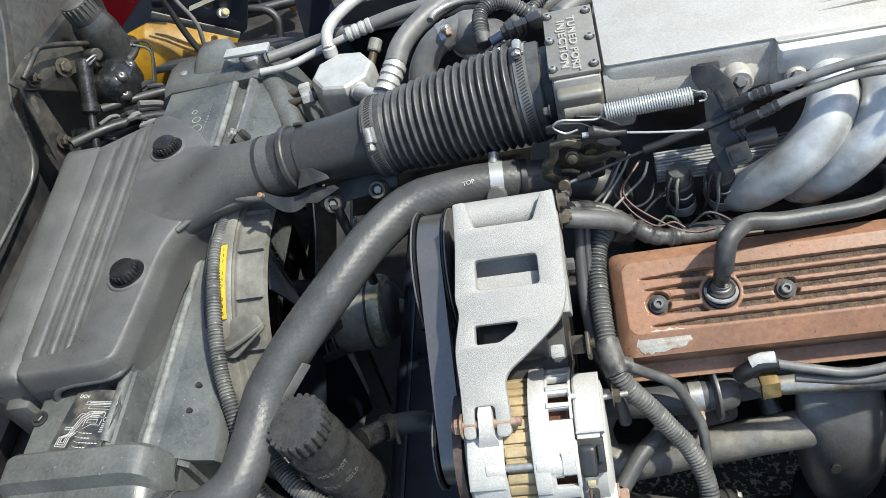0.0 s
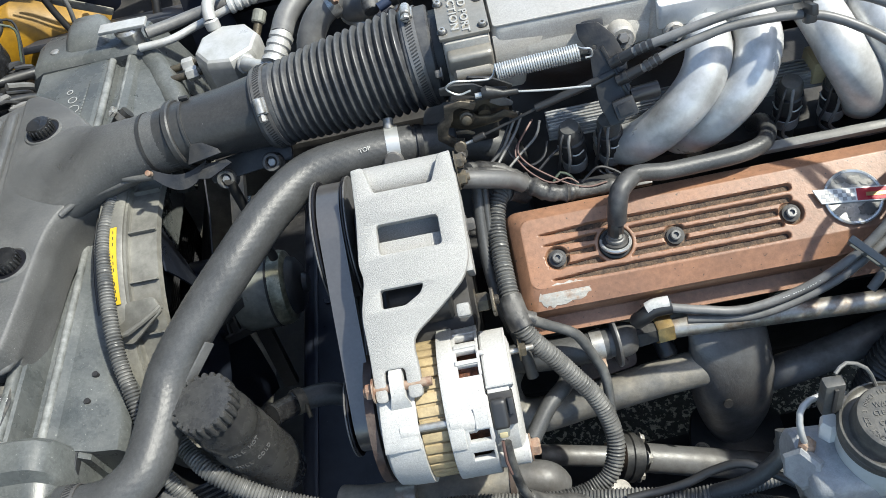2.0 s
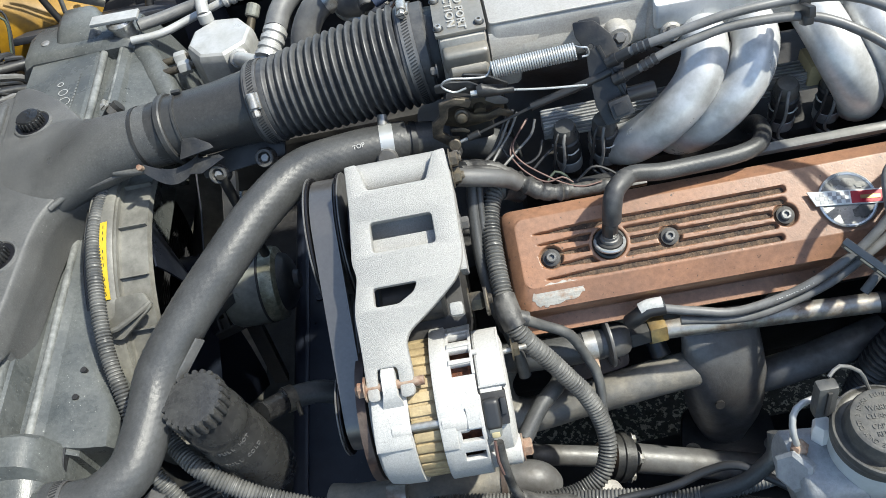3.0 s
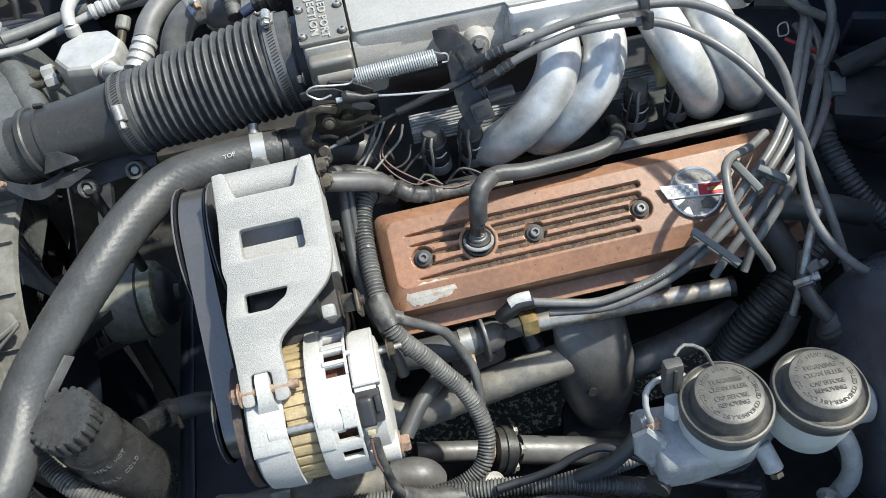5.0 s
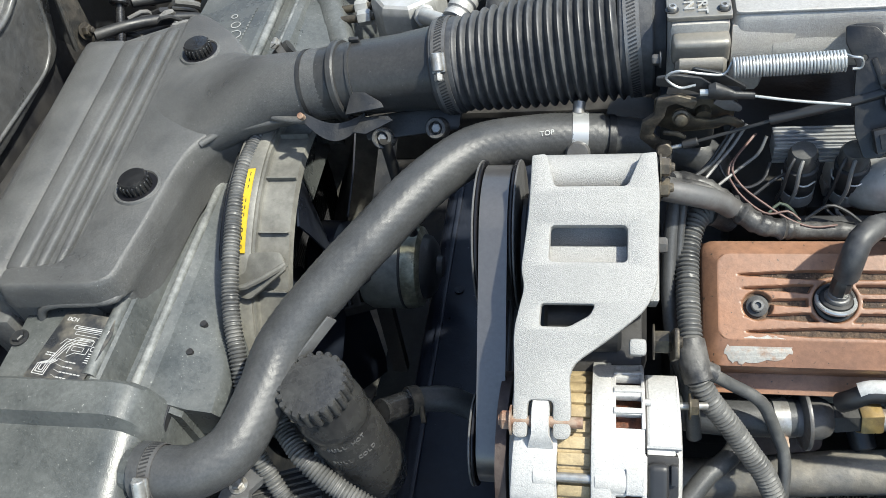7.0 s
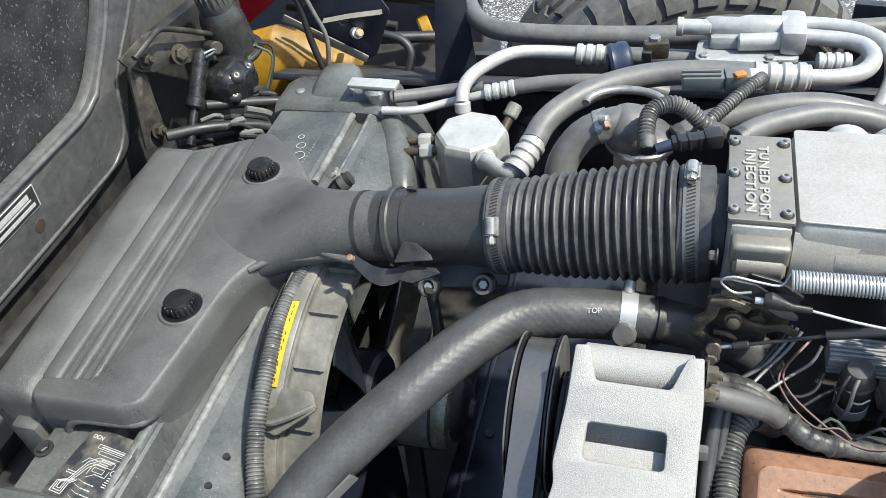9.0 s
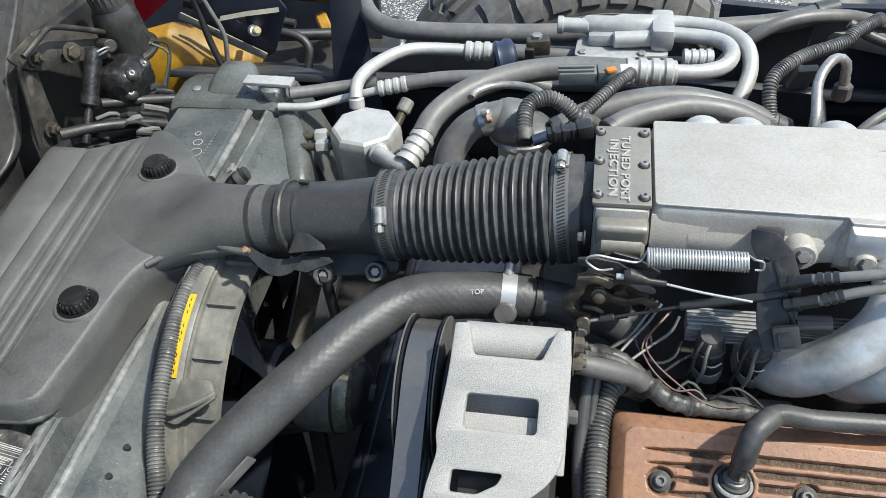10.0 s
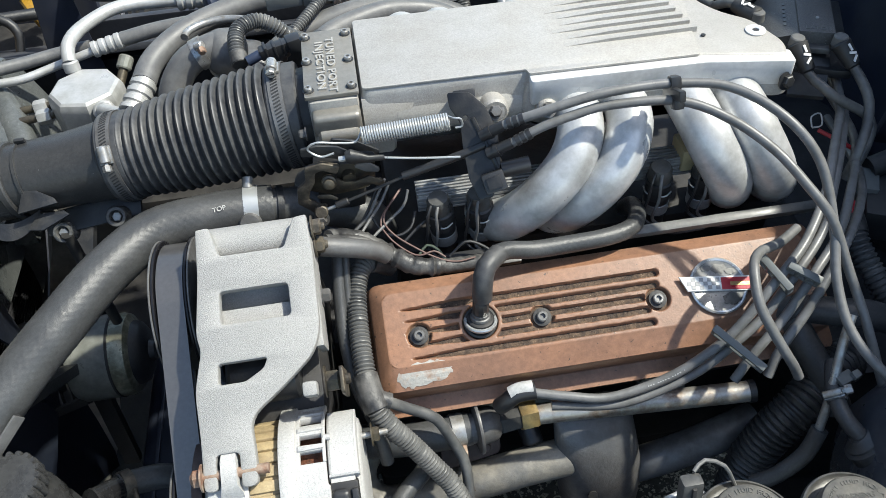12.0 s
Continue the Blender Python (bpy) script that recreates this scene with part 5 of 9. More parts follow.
part("far_panel", loft_sections([[V(x, y, z + d) for x, z in ((-0.640, 0.52), (-0.634, 0.640), (-0.624, 0.655), (-0.531, 0.658), (-0.5265, 0.656), (-0.5175, 0.642), (-0.510, 0.640), (-0.506, 0.643), (-0.499, 0.656), (-0.494, 0.6575), (-0.488, 0.652), (-0.470, 0.622), (-0.452, 0.606), (-0.446, 0.52))] for y, d in ((0.120, 0.0), (0.126, 0.0008), (0.20, 0.001), (0.268, 0.001))]), M_PLASTIC_G, rc, smooth=16)

part("far_tank", loft_sections([[V(x, y, z) for x, z in ((-0.652, 0.50), (-0.646, 0.640), (-0.636, 0.655 + d), (-0.622, 0.662 + d), (-0.492, 0.662 + d), (-0.478, 0.655 + d), (-0.470, 0.640), (-0.440, 0.560), (-0.436, 0.50))] for y, d in ((0.262, -0.003), (0.269, 0.004), (0.274, 0.006), (0.318, 0.007), (0.336, 0.002), (0.346, -0.020))]), M_PLASTIC_G, rc, "black plastic header tank", smooth=30)
part("tank_crown", loft_sections([[V(xc + w * cx, y, z) for cx, z in ((-1.0, 0.630), (-0.97, zt - 0.016), (-0.86, zt - 0.006), (-0.62, zt - 0.001), (0.0, zt), (0.62, zt - 0.001), (0.86, zt - 0.006), (0.97, zt - 0.016), (1.0, 0.630))] for y, xc, w, zt in ((0.276, -0.556, 0.038, 0.664), (0.288, -0.557, 0.037, 0.674), (0.304, -0.558, 0.035, 0.681), (0.326, -0.560, 0.032, 0.684), (0.344, -0.562, 0.028, 0.682), (0.354, -0.563, 0.022, 0.674), (0.360, -0.564, 0.014, 0.655))]), M_PLASTIC_G, rc, smooth=60)
for x_, z_, r_ in ((-0.5222, 0.6535, 0.0050), (-0.4965, 0.6540, 0.0040)):
    part("ridge", tube([(x_, 0.123, z_), (x_, 0.20, z_ + 0.001), (x_ - 0.001, 0.264, z_ + 0.001)], r_, 12, 0.05), M_PALE, rc, "pale ridge")
rim_ = []
for x, y, z, h in ((-0.486, 0.288, 0.660, 0.012), (-0.474, 0.270, 0.657, 0.015), (-0.457, 0.238, 0.652, 0.017), (-0.444, 0.206, 0.646, 0.017), (-0.434, 0.180, 0.640, 0.016), (-0.426, 0.156, 0.632, 0.014), (-0.420, 0.138, 0.615, 0.012)):
    u = V(0.88, 0.47, 0)
    rim_.append([V(x, y, 0) + u * (h * w) + V(0, 0, zz) for w, zz in ((-1.15, 0.56), (-1.0, z - 0.008), (-0.7, z - 0.003), (-0.1, z), (0.4, z - 0.001), (0.75, z - 0.005), (1.0, z - 0.014), (1.15, 0.56))])
part("outer_rim", loft_sections(rim_), M_PLASTIC_G, rc, "rounded outer rim", smooth=60)
part("hollow", loft_sections([[V(-0.498, y, 0.56), V(-0.496, y, 0.648), V(xe, y, ze), V(xe + 0.004, y, 0.56)] for y, xe, ze in ((0.128, -0.430, 0.618), (0.165, -0.436, 0.630), (0.205, -0.446, 0.640), (0.245, -0.464, 0.648), (0.266, -0.478, 0.651))]), M_PLASTIC_G, rc, "sloping hollow between ridge and rim", smooth=30)
part("tank_bolt", lathe([(0.006, 0), (0.006, 0.002), (0.004, 0.003)], pose(-0.606, 0.292, 0.6675), 14), M_STEEL, rc)
part("near_tank", loft_sections([[V(x, y, z) for x, z in ((-0.668, 0.46), (-0.662, 0.620 + d), (-0.656, 0.634 + d), (-0.645, 0.640 + d), (-0.520, 0.641 + d), (-0.507, 0.638 + d), (-0.497, 0.629 + d), (-0.491, 0.612 + d), (-0.486, 0.585 + d), (-0.484, 0.46))] for y, d in ((-0.303, 0.004), (-0.309, 0.011), (-0.338, 0.010), (-0.344, -0.004), (-0.402, -0.020), (-0.425, -0.055))]), M_PLASTIC_G, rc, smooth=30)
part("outlet_neck", rod((-0.500, -0.366, 0.6085), (-0.455, -0.366, 0.6085), 0.0195, seg=28), M_PLASTIC_G, rc)
for x, y in ((-0.488, -0.219), (-0.491, -0.250)):
    part("hole", rod((x + 0.004, y - 0.002, 0.596), (x + 0.004, y - 0.002, 0.6126), 0.0032, seg=14), M_BLOCK, rc)
hexbolt(rc, (-0.640, -0.262, 0.6415), (0, 0, 1), 0.006, 0.004, M_BLACK, name="screw")
st = thing("hose_sticker", (-0.59, -0.27, 0.644), "black routing diagram sticker with white lines, worn", "sticker")
SM = frame_mat((-0.5795, -0.2735, 0.6468), (0.985, -0.17, 0.055), (-0.05, 0, 1))
part("backing", plate(rounded([(-0.028, -0.036), (0.034, -0.040), (0.034, 0.020), (0.026, 0.036), (-0.028, 0.036)], 0.004), [], 0.0006, SM, 0.0001), M_STICKER, st)
rs = random.Random(11)
ln = bmesh.new()


def ink(x, y, w, h):
    box((w, h, 0.0002), SM @ pose(x, y, 0.0002), 0, ln)


def run_line(pts_, w=0.0007):
    for (x0, y0), (x1, y1) in zip(pts_, pts_[1:]):
        d_ = math.hypot(x1 - x0, y1 - y0)
        box((d_ + w, w, 0.0002), SM @ pose((x0 + x1) / 2, (y0 + y1) / 2, 0.0002, 0, 0, math.degrees(math.atan2(y1 - y0, x1 - x0))), 0, ln)


def run_box(x, y, w, h, t=0.0006):
    run_line([(x, y), (x + w, y), (x + w, y + h), (x, y + h), (x, y)], t)


run_box(-0.009, 0.0185, 0.038, 0.0036)
ink(0.010, 0.0203, 0.030, 0.0012)
for k in range(3):
    f = 0.0022 * k
    run_line([(-0.022 + f, -0.0300 + f), (-0.022 + f, -0.0200), (-0.013 + f, -0.0160), (-0.007 + f, 0.004 - f), (0.001 + f, 0.0105 - f), (0.019 - f, 0.0105 - f)], 0.0008)
    run_line([(-0.022 + f, -0.0300 + f), (-0.009 - f, -0.0300 + f), (-0.009 - f, -0.0190), (-0.004 - f, -0.014)], 0.0008)
run_box(-0.004, 0.0135, 0.028, 0.0032, 0.0005)
run_box(0.005, 0.0045, 0.016, 0.0050, 0.0005)
run_box(0.003, -0.0025, 0.012, 0.0040, 0.0005)
run_line([(-0.012, 0.0020), (-0.009, 0.0075), (0.004, 0.0075)], 0.0006)
run_line([(0.002, -0.0090), (0.008, -0.0045), (0.020, -0.0045), (0.020, 0.0020)], 0.0006)
run_line([(0.0, -0.0060), (0.0, 0.0040), (0.014, 0.0040)], 0.0006)
for k in range(4):
    run_line([(-0.004 + 0.001 * k, -0.0125 - 0.0052 * k), (0.004, -0.0140 - 0.0052 * k)], 0.0004)
    for j in range(3 if k != 2 else 6):
        ink(0.0065 + 0.0040 * j, -0.0140 - 0.0052 * k, 0.0030, 0.0011)
ring_ = [(0.0245 + 0.0024 * math.cos(a), 0.0020 + 0.0024 * math.sin(a)) for a in [2 * math.pi * k / 12 for k in range(13)]]
run_line(ring_, 0.0008)
for k in range(5):
    ink(0.025 + 0.001 * rs.random(), -0.0030 - 0.0022 * k, 0.004 + 0.002 * rs.random(), 0.0009)
for k in range(6):
    ink(-0.0190 + 0.0036 * (k % 3), -0.0105 + 0.0022 * (k // 3), 0.0028, 0.0010)
run_line([(0.010, -0.0335), (0.014, -0.0315), (0.014, -0.0325), (0.018, -0.0325), (0.018, -0.0345), (0.014, -0.0345), (0.014, -0.0355), (0.010, -0.0335)], 0.0006)
for k in range(3):
    ink(0.0225, -0.0315 - 0.0020 * k, 0.0055, 0.0009)
join(ln, words("DCN", 0.0056, SM @ pose(-0.016, 0.0275, 0.0003), 0.0002, bold=0.0001))
part("line_print", ln, M_GREYPRINT, st)

cp = part("radiator_cap", lathe([(0.018, 0.678), (0.019, 0.683), (0.016, 0.687), (0.0, 0.688)], pose(-0.492, 0.286, 0), 32, cap=False), M_STEEL, rc, "grey metal radiator cap with a pale lever")
part("neck", rod((-0.492, 0.286, 0.655), (-0.492, 0.286, 0.680), 0.015, seg=28), M_STEEL, cp)
part("lever", box((0.066, 0.020, 0.005), pose(-0.494, 0.282, 0.691, 0, 0, -2), 0.0015), M_ACALU, cp)

# ---- fan, shroud ----
fc = V(-0.43, -0.03, 0.46)
sh = thing("fan_shroud", (-0.45, -0.03, 0.25), "faded grey plastic fan shroud ring with ribs", "fan shroud")
sb = bmesh.new()
ringv = []
for k in range(65):
    a = 2 * math.pi * k / 64
    d = V(0, math.cos(a), math.sin(a))
    ringv.append([fc + d * 0.184 + V(-0.060, 0, 0), fc + d * 0.186 + V(-0.030, 0, 0), fc + d * 0.205 + V(-0.027, 0, 0), fc + d * 0.205 + V(-0.021, 0, 0), fc + d * 0.197 + V(-0.018, 0, 0), fc + d * 0.197 + V(0.012, 0, 0), fc + d * 0.190 + V(0.014, 0, 0), fc + d * 0.178 + V(-0.060, 0, 0)])
part("ring", loft_sections(ringv, False), M_SHROUD, sh)
for k in range(22):
    a = 2 * math.pi * (k + 0.3) / 22
    d = V(0, math.cos(a), math.sin(a))
    part("rib", box((0.030, 0.0016, 0.007), Matrix.Translation(fc + d * 0.199 + V(-0.003, 0, 0)) @ Matrix.Rotation(a - math.pi / 2, 4, 'X'), 0), M_SHROUD, sh)
fl_ = []
for k in range(65):
    a = 2 * math.pi * k / 64
    d = V(0, math.cos(a), math.sin(a))
    fl_.append([fc + d * 0.200 + V(-0.052, 0, 0), fc + d * 0.2095 + V(-0.050, 0, 0), fc + d * 0.2115 + V(-0.026, 0, 0), fc + d * 0.2090 + V(-0.0215, 0, 0), fc + d * 0.2060 + V(-0.0215, 0, 0), fc + d * 0.2060 + V(-0.019, 0, 0), fc + d * 0.200 + V(-0.019, 0, 0)])
part("outer_flange", loft_sections(fl_, False), M_SHROUD, sh)
# Back panel is black, not shroud grey: the shade inside is its colour.
part("back_panel", plate(rounded([(-0.30, -0.20), (0.27, -0.20), (0.27, 0.15), (-0.30, 0.15)], 0.02), [circle(0, 0, 0.192, 64)], 0.006, frame_mat((-0.487, -0.03, 0.46), (0, 1, 0), (1, 0, 0)), 0.001), M_BLACK, sh)
part("foot_bracket", plate(rounded([(-0.034, -0.010), (-0.012, -0.022), (0.034, -0.006), (0.030, 0.012), (0.0, 0.022), (-0.030, 0.012)], 0.004), [], 0.004, frame_mat((-0.444, -0.170, 0.622), (0.95, 0.25, 0.15), (-0.2, -0.5, 0.85)), 0.001), M_SHROUD, sh)
part("bracket_lip", tube([(-0.476, -0.172, 0.624), (-0.458, -0.186, 0.620), (-0.430, -0.176, 0.626), (-0.412, -0.164, 0.630)], 0.0032, 8), M_SHROUD, sh)
ws = []
for k in range(13):
    a = math.acos((-0.044 - 0.0066 * k) / 0.212)
    d = V(0, math.cos(a), math.sin(a))
    ws.append([fc + d * rr_ + V(x_, 0, 0) for rr_, x_ in ((0.2112, -0.034), (0.2120, -0.0262), (0.2130, -0.0262), (0.2122, -0.034))])
part("warning_strip", loft_sections(ws), M_YELLOW, sh, "yellow warning strip")
for k in range(11):
    if k % 4 != 3:
        a = math.acos((-0.050 - 0.0068 * k) / 0.212)
        d = V(0, math.cos(a), math.sin(a))
        part("print_bar", box((0.0007, 0.0036, 0.0003), frame_mat(fc + d * 0.2128 + V(-0.0300, 0, 0), (1, 0, 0.1), d), 0), M_BLKWIRE, sh)
fan = thing("cooling_fan", fc, "dark plastic radiator fan at rest in its shroud", "fan")
part("hub", rod(fc + V(-0.03, 0, 0), fc + V(0.01, 0, 0), 0.055, seg=32, chamfer=0.006), M_BLADE, fan)
for k in range(5):
    a = 2 * math.pi * k / 5 + 0.35
    u, w = V(0, math.cos(a), math.sin(a)), V(0, -math.sin(a), math.cos(a))
    sec = []
    for r, c, tw in ((0.05, 0.040, 0.55), (0.10, 0.060, 0.48), (0.15, 0.080, 0.40), (0.176, 0.088, 0.34)):
        ax = (w * math.cos(tw) + V(1, 0, 0) * math.sin(tw))
        nn = u.cross(ax)
        q = fc + u * r + V(-0.01, 0, 0)
        sec.append([q - ax * c - nn * 0.001, q - ax * c + nn * 0.001, q + nn * 0.005, q + ax * c + nn * 0.001, q + ax * c - nn * 0.001, q + nn * 0.0025])
    part("blade", loft_sections(sec), M_BLADE, fan)
fm = thing("fan_motor", V(-0.36, -0.03, 0.46), "olive grey fan motor carried by plastic struts", "fan motor")
MA = axis_mat((-0.400, -0.03, 0.46), (-0.3, -0.03, 0.46))
part("case", lathe([(0.022, 0), (0.046, 0.003), (0.050, 0.012), (0.050, 0.052)], MA, 40), M_OLIVE, fm)
part("brass_cap", lathe([(0.0492, 0.052), (0.0492, 0.062), (0.0470, 0.069), (0.040, 0.073)], MA, 40), M_TARNISH, fm, "tarnished pale end cap")
part("front_ring", lathe([(0.0505, 0.050), (0.0508, 0.0505), (0.0508, 0.0525), (0.0495, 0.053)], MA, 36, cap=False), M_BLACK, fm)
part("case_strap", box((0.042, 0.006, 0.003), MA @ Matrix.Rotation(radians(250), 4, 'Z') @ pose(0.0500, 0, 0.031, 0, 90, 0), 0.0006), M_BLACK, fm)
for a in (262, 20, 140):
    d = V(0, math.cos(radians(a)), math.sin(radians(a)))
    sb = loft_sections([[V(-0.390, -0.03, 0.46) + d * r + V(x, 0, 0) + d.cross(V(1, 0, 0)) * t for x, t in ((-0.010, -0.006), (0.010, -0.006), (0.010, 0.006), (-0.010, 0.006))] for r in (0.048, 0.19)])
    part("strut", sb, M_BLACK, fm)
arm0, arm1 = V(-0.388, -0.060, 0.448), V(-0.462, -0.075, 0.428)
along = (arm1 - arm0).normalized()
across = along.cross(V(0, -0.45, 0.9)).normalized()
for s in (-1, 1):
    part("arm_rail", loft_sections([[q + across * (s * w + e_) + V(0, 0, h) for e_, h in ((-0.0016, -0.008), (0.0016, -0.008), (0.0016, 0.006), (-0.0016, 0.006))] for q, w in ((arm0, 0.014), (arm1, 0.009))]), M_BLACK, fm)
for k in range(6):
    q = arm0.lerp(arm1, (k + 0.5) / 6)
    part("arm_rib", box((0.003, 0.026 - 0.0016 * k, 0.011), frame_mat(q, along, (0, -0.45, 0.9)), 0.0006), M_BLACK, fm)
part("arm_floor", loft_sections([[q + across * w_ + V(0, 0, h) for w_, h in ((-w, -0.009), (w, -0.009), (w, -0.006), (-w, -0.006))] for q, w in ((arm0, 0.014), (arm1, 0.009))]), M_BLACK, fm)
part("end_cover", lathe([(0.0390, 0.072), (0.036, 0.080), (0.028, 0.086), (0.014, 0.088), (0.012, 0.094), (0.0, 0.094)], MA, 40, cap=False), M_BLACK, fm, "black motor end cover")
rad = thing("radiator", (-0.55, -0.03, 0.25), "dark finned radiator core behind the fan", "radiator")
part("core", box((0.03, 0.60, 0.34), pose(-0.530, -0.03, 0.43), 0.003), M_FIN, rad)
fnb = bmesh.new()
for k in range(60):
    box((0.004, 0.58, 0.0012), pose(-0.514, -0.03, 0.27 + k * 0.0055), 0, fnb)
tagged(part("fin", fnb, M_FIN, rad), kind="stuff")

# upper radiator hose
uh = thing("radiator_hose", (-0.30, -0.2, 0.62), "thick black upper radiator hose between radiator and engine", "radiator hose")
HP = [(-0.482, -0.366, 0.6085), (-0.462, -0.366, 0.6085), (-0.440, -0.362, 0.609), (-0.414, -0.340, 0.612), (-0.399, -0.296, 0.622), (-0.388, -0.257, 0.636), (-0.355, -0.214, 0.657), (-0.314, -0.167, 0.676), (-0.275, -0.119, 0.688), (-0.234, -0.082, 0.693), (-0.187, -0.069, 0.692), (-0.143, -0.062, 0.688), (-0.122, -0.060, 0.685)]
part("hose", woven_tube(HP, 0.0225), M_RUBBER, uh)
part("end_lip", tube([(-0.490, -0.366, 0.6085), (-0.480, -0.366, 0.6085)], 0.0245, 28), M_RUBBER, uh)
part("hose_mark", words("TOP", 0.0066, frame_mat((-0.168, -0.080, 0.7102), (0.97, 0.16, 0.0), (0, -0.42, 0.9)), 0.0003), M_GREYPRINT, uh)
FM_ = Matrix.Translation((-0.3605, -0.2500, 0.6405)) @ pose(0, 0, 0, 0, -28, 46)
part("fastener", box((0.046, 0.010, 0.006), FM_, 0.002), M_BLKWIRE, uh, "black wire fastener")
for s in (-1, 1):
    part("fastener_rim", box((0.046, 0.0022, 0.012), FM_ @ pose(0, s * 0.0060, 0.002), 0.0008), M_RUBBER_D, uh)
worm_clamp("hose_clamp", (-0.476, -0.366, 0.6085), (1, 0, 0), 0.0228, "slotted steel clamp on the radiator hose", (0, -0.7, 0.5), 0.013)
cl = thing("spring_clamp", (-0.138, -0.062, 0.687), "bright steel band clamp with a screw on the hose", "hose clamp")
am = axis_mat((-0.142, -0.062, 0.6875), (-0.10, -0.060, 0.683))
part("band", lathe([(0.0228, -0.007), (0.0236, -0.007), (0.0236, 0.007), (0.0228, 0.007)], am, 40, cap=False), M_ZINC, cl)
part("screw_post", rod((-0.142, -0.052, 0.707), (-0.141, -0.044, 0.714), 0.0055, seg=12), M_STEEL, cl)
part("bottom_nut", lathe([(0.0095, 0), (0.0108, 0.003), (0.0108, 0.010), (0.0090, 0.0125), (0.0, 0.0128)], axis_mat((-0.142, -0.082, 0.688), (-0.142, -0.160, 0.750)), 24, cap=False), M_HEATSH, cl, "dull grey clamp plug")
th = thing("thermostat_pipe", (-0.08, -0.06, 0.66), "dark cast water outlet joined to the hose", "water outlet")
part("outlet", tube([(-0.126, -0.060, 0.685), (-0.10, -0.058, 0.681), (-0.06, -0.060, 0.672), (-0.03, -0.062, 0.655), (-0.02, -0.060, 0.62)], 0.0195, 24), M_RUBBER, th)
part("bead", tube([(-0.118, -0.0595, 0.6842), (-0.112, -0.059, 0.6832)], 0.0215, 24), M_BLACK, th)

# crossmember below the belt
cm = thing("crossmember", (-0.25, -0.02, 0.25), "dark navy steel crossmember below the belt and fan", "crossmember")
part("beam", loft_sections([[V(x, y, z) for x, z in ((-0.336, 0.26), (-0.339, 0.374), (-0.335, 0.382), (-0.326, 0.386), (-0.180, 0.390), (-0.165, 0.382), (-0.160, 0.26))] for y in (-0.46, -0.30, 0.0, 0.30)]), M_XMEM, cm, smooth=50)
part("seam", box((0.006, 0.70, 0.004), pose(-0.318, -0.08, 0.388), 0.0015), M_XMEM, cm)
for x, y in ((-0.300, -0.010), (-0.290, 0.090), (-0.285, -0.150)):
    part("drain_hole", rod((x, y, 0.384), (x, y, 0.3895), 0.006, seg=18), M_PULLEY, cm)

# ---- belt and pulleys ----
bl = thing("drive_belt", (-0.2, -0.25, 0.6), "black serpentine drive belt running down to the alternator", "belt")
c1, c2, rp = V(-0.2050, -0.1540, 0.660), V(-0.2045, -0.3080, 0.5835), 0.061
r2p = 0.034
d = (c2 - c1).normalized()
d = Matrix.Rotation(math.asin((rp - r2p) / (c2 - c1).length), 3, 'X') @ d
nrm = V(0, d.z, -d.y)
if nrm.z < 0:
    nrm = -nrm
loop = []
for c, r, a0 in ((c1, rp, 90), (c2, r2p, 270)):
    for k in range(25):
        a = radians(a0 + k * 7.5) if a0 == 90 else radians(a0 + k * 7.5)
        loop.append(c + (d * math.cos(a) * 1 + nrm * math.sin(a)) * r)
W = 0.0113
sec = []
for i, q in enumerate(loop):
    o = (q - (c1 if i < 25 else c2)).normalized()
    sec.append([q + V(-W, 0, 0), q + V(W, 0, 0), q + V(W, 0, 0) - o * 0.0045, q + V(-W, 0, 0) - o * 0.0045])
sec.append(sec[0])
part("band", loft_sections(sec, False), M_BELT, bl)
for k in range(5):
    rb = []
    for i, q in enumerate(loop):
        o = (q - (c1 if i < 25 else c2)).normalized()
        u = q - o * 0.0045 + V(-0.0090 + k * 0.0045, 0, 0)
        rb.append([u + V(-0.002, 0, 0), u + V(0.002, 0, 0), u - o * 0.002])
    part("belt_rib", loft_sections(rb + [rb[0]], False), M_BELT, bl)
for nm, c, r, lab in (("drive_pulley", c1, rp - 0.005, "dark grooved pulley under the belt"), ("alternator_pulley", c2, r2p - 0.005, "dark alternator pulley under the belt")):
    e = thing(nm, c, lab, "pulley")
    part("drum", rod(c + V(-0.0115, 0, 0), c + V(0.0115, 0, 0), r, seg=40), M_BLACK, e)
    part("rim", rod(c + V(0.0128, 0, 0), c + V(0.0150, 0, 0), r + 0.0090, seg=64, chamfer=0.0006), M_PULLEY, e)
    part("rim", rod(c + V(-0.0150, 0, 0), c + V(-0.0128, 0, 0), r + 0.0090, seg=64, chamfer=0.0006), M_PULLEY, e)
    for s in (-1, 1):
        part("rim_edge", rod(c + V(s * 0.0155, 0, 0), c + V(s * 0.0172, 0, 0), r + 0.0092, seg=64, chamfer=0.0004), M_HEATSH, e)
    part("shaft", rod(c + V(0.017, 0, 0), c + V(0.045, 0, 0), 0.012, seg=20), M_STEEL, e)
e = thing("pump_pulley", (-0.178, -0.165, 0.650), "black stepped pump pulley beside the belt", "pulley")
part("disc", rod((-0.1850, -0.165, 0.650), (-0.1800, -0.165, 0.650), 0.051, seg=64, chamfer=0.001), M_PULLEY, e)
part("step", rod((-0.1798, -0.165, 0.650), (-0.1740, -0.165, 0.650), 0.058, seg=64, chamfer=0.001), M_BOOST, e)
part("hub", rod((-0.1738, -0.165, 0.650), (-0.160, -0.165, 0.650), 0.030, seg=40, chamfer=0.002), M_BLOCK, e)


# ---- alternator bracket ----
BRM = frame_mat((-0.168, -0.164, 0.762), (1, 0, 0), (0, -0.5, math.cos(radians(30))))
BX = 0.168


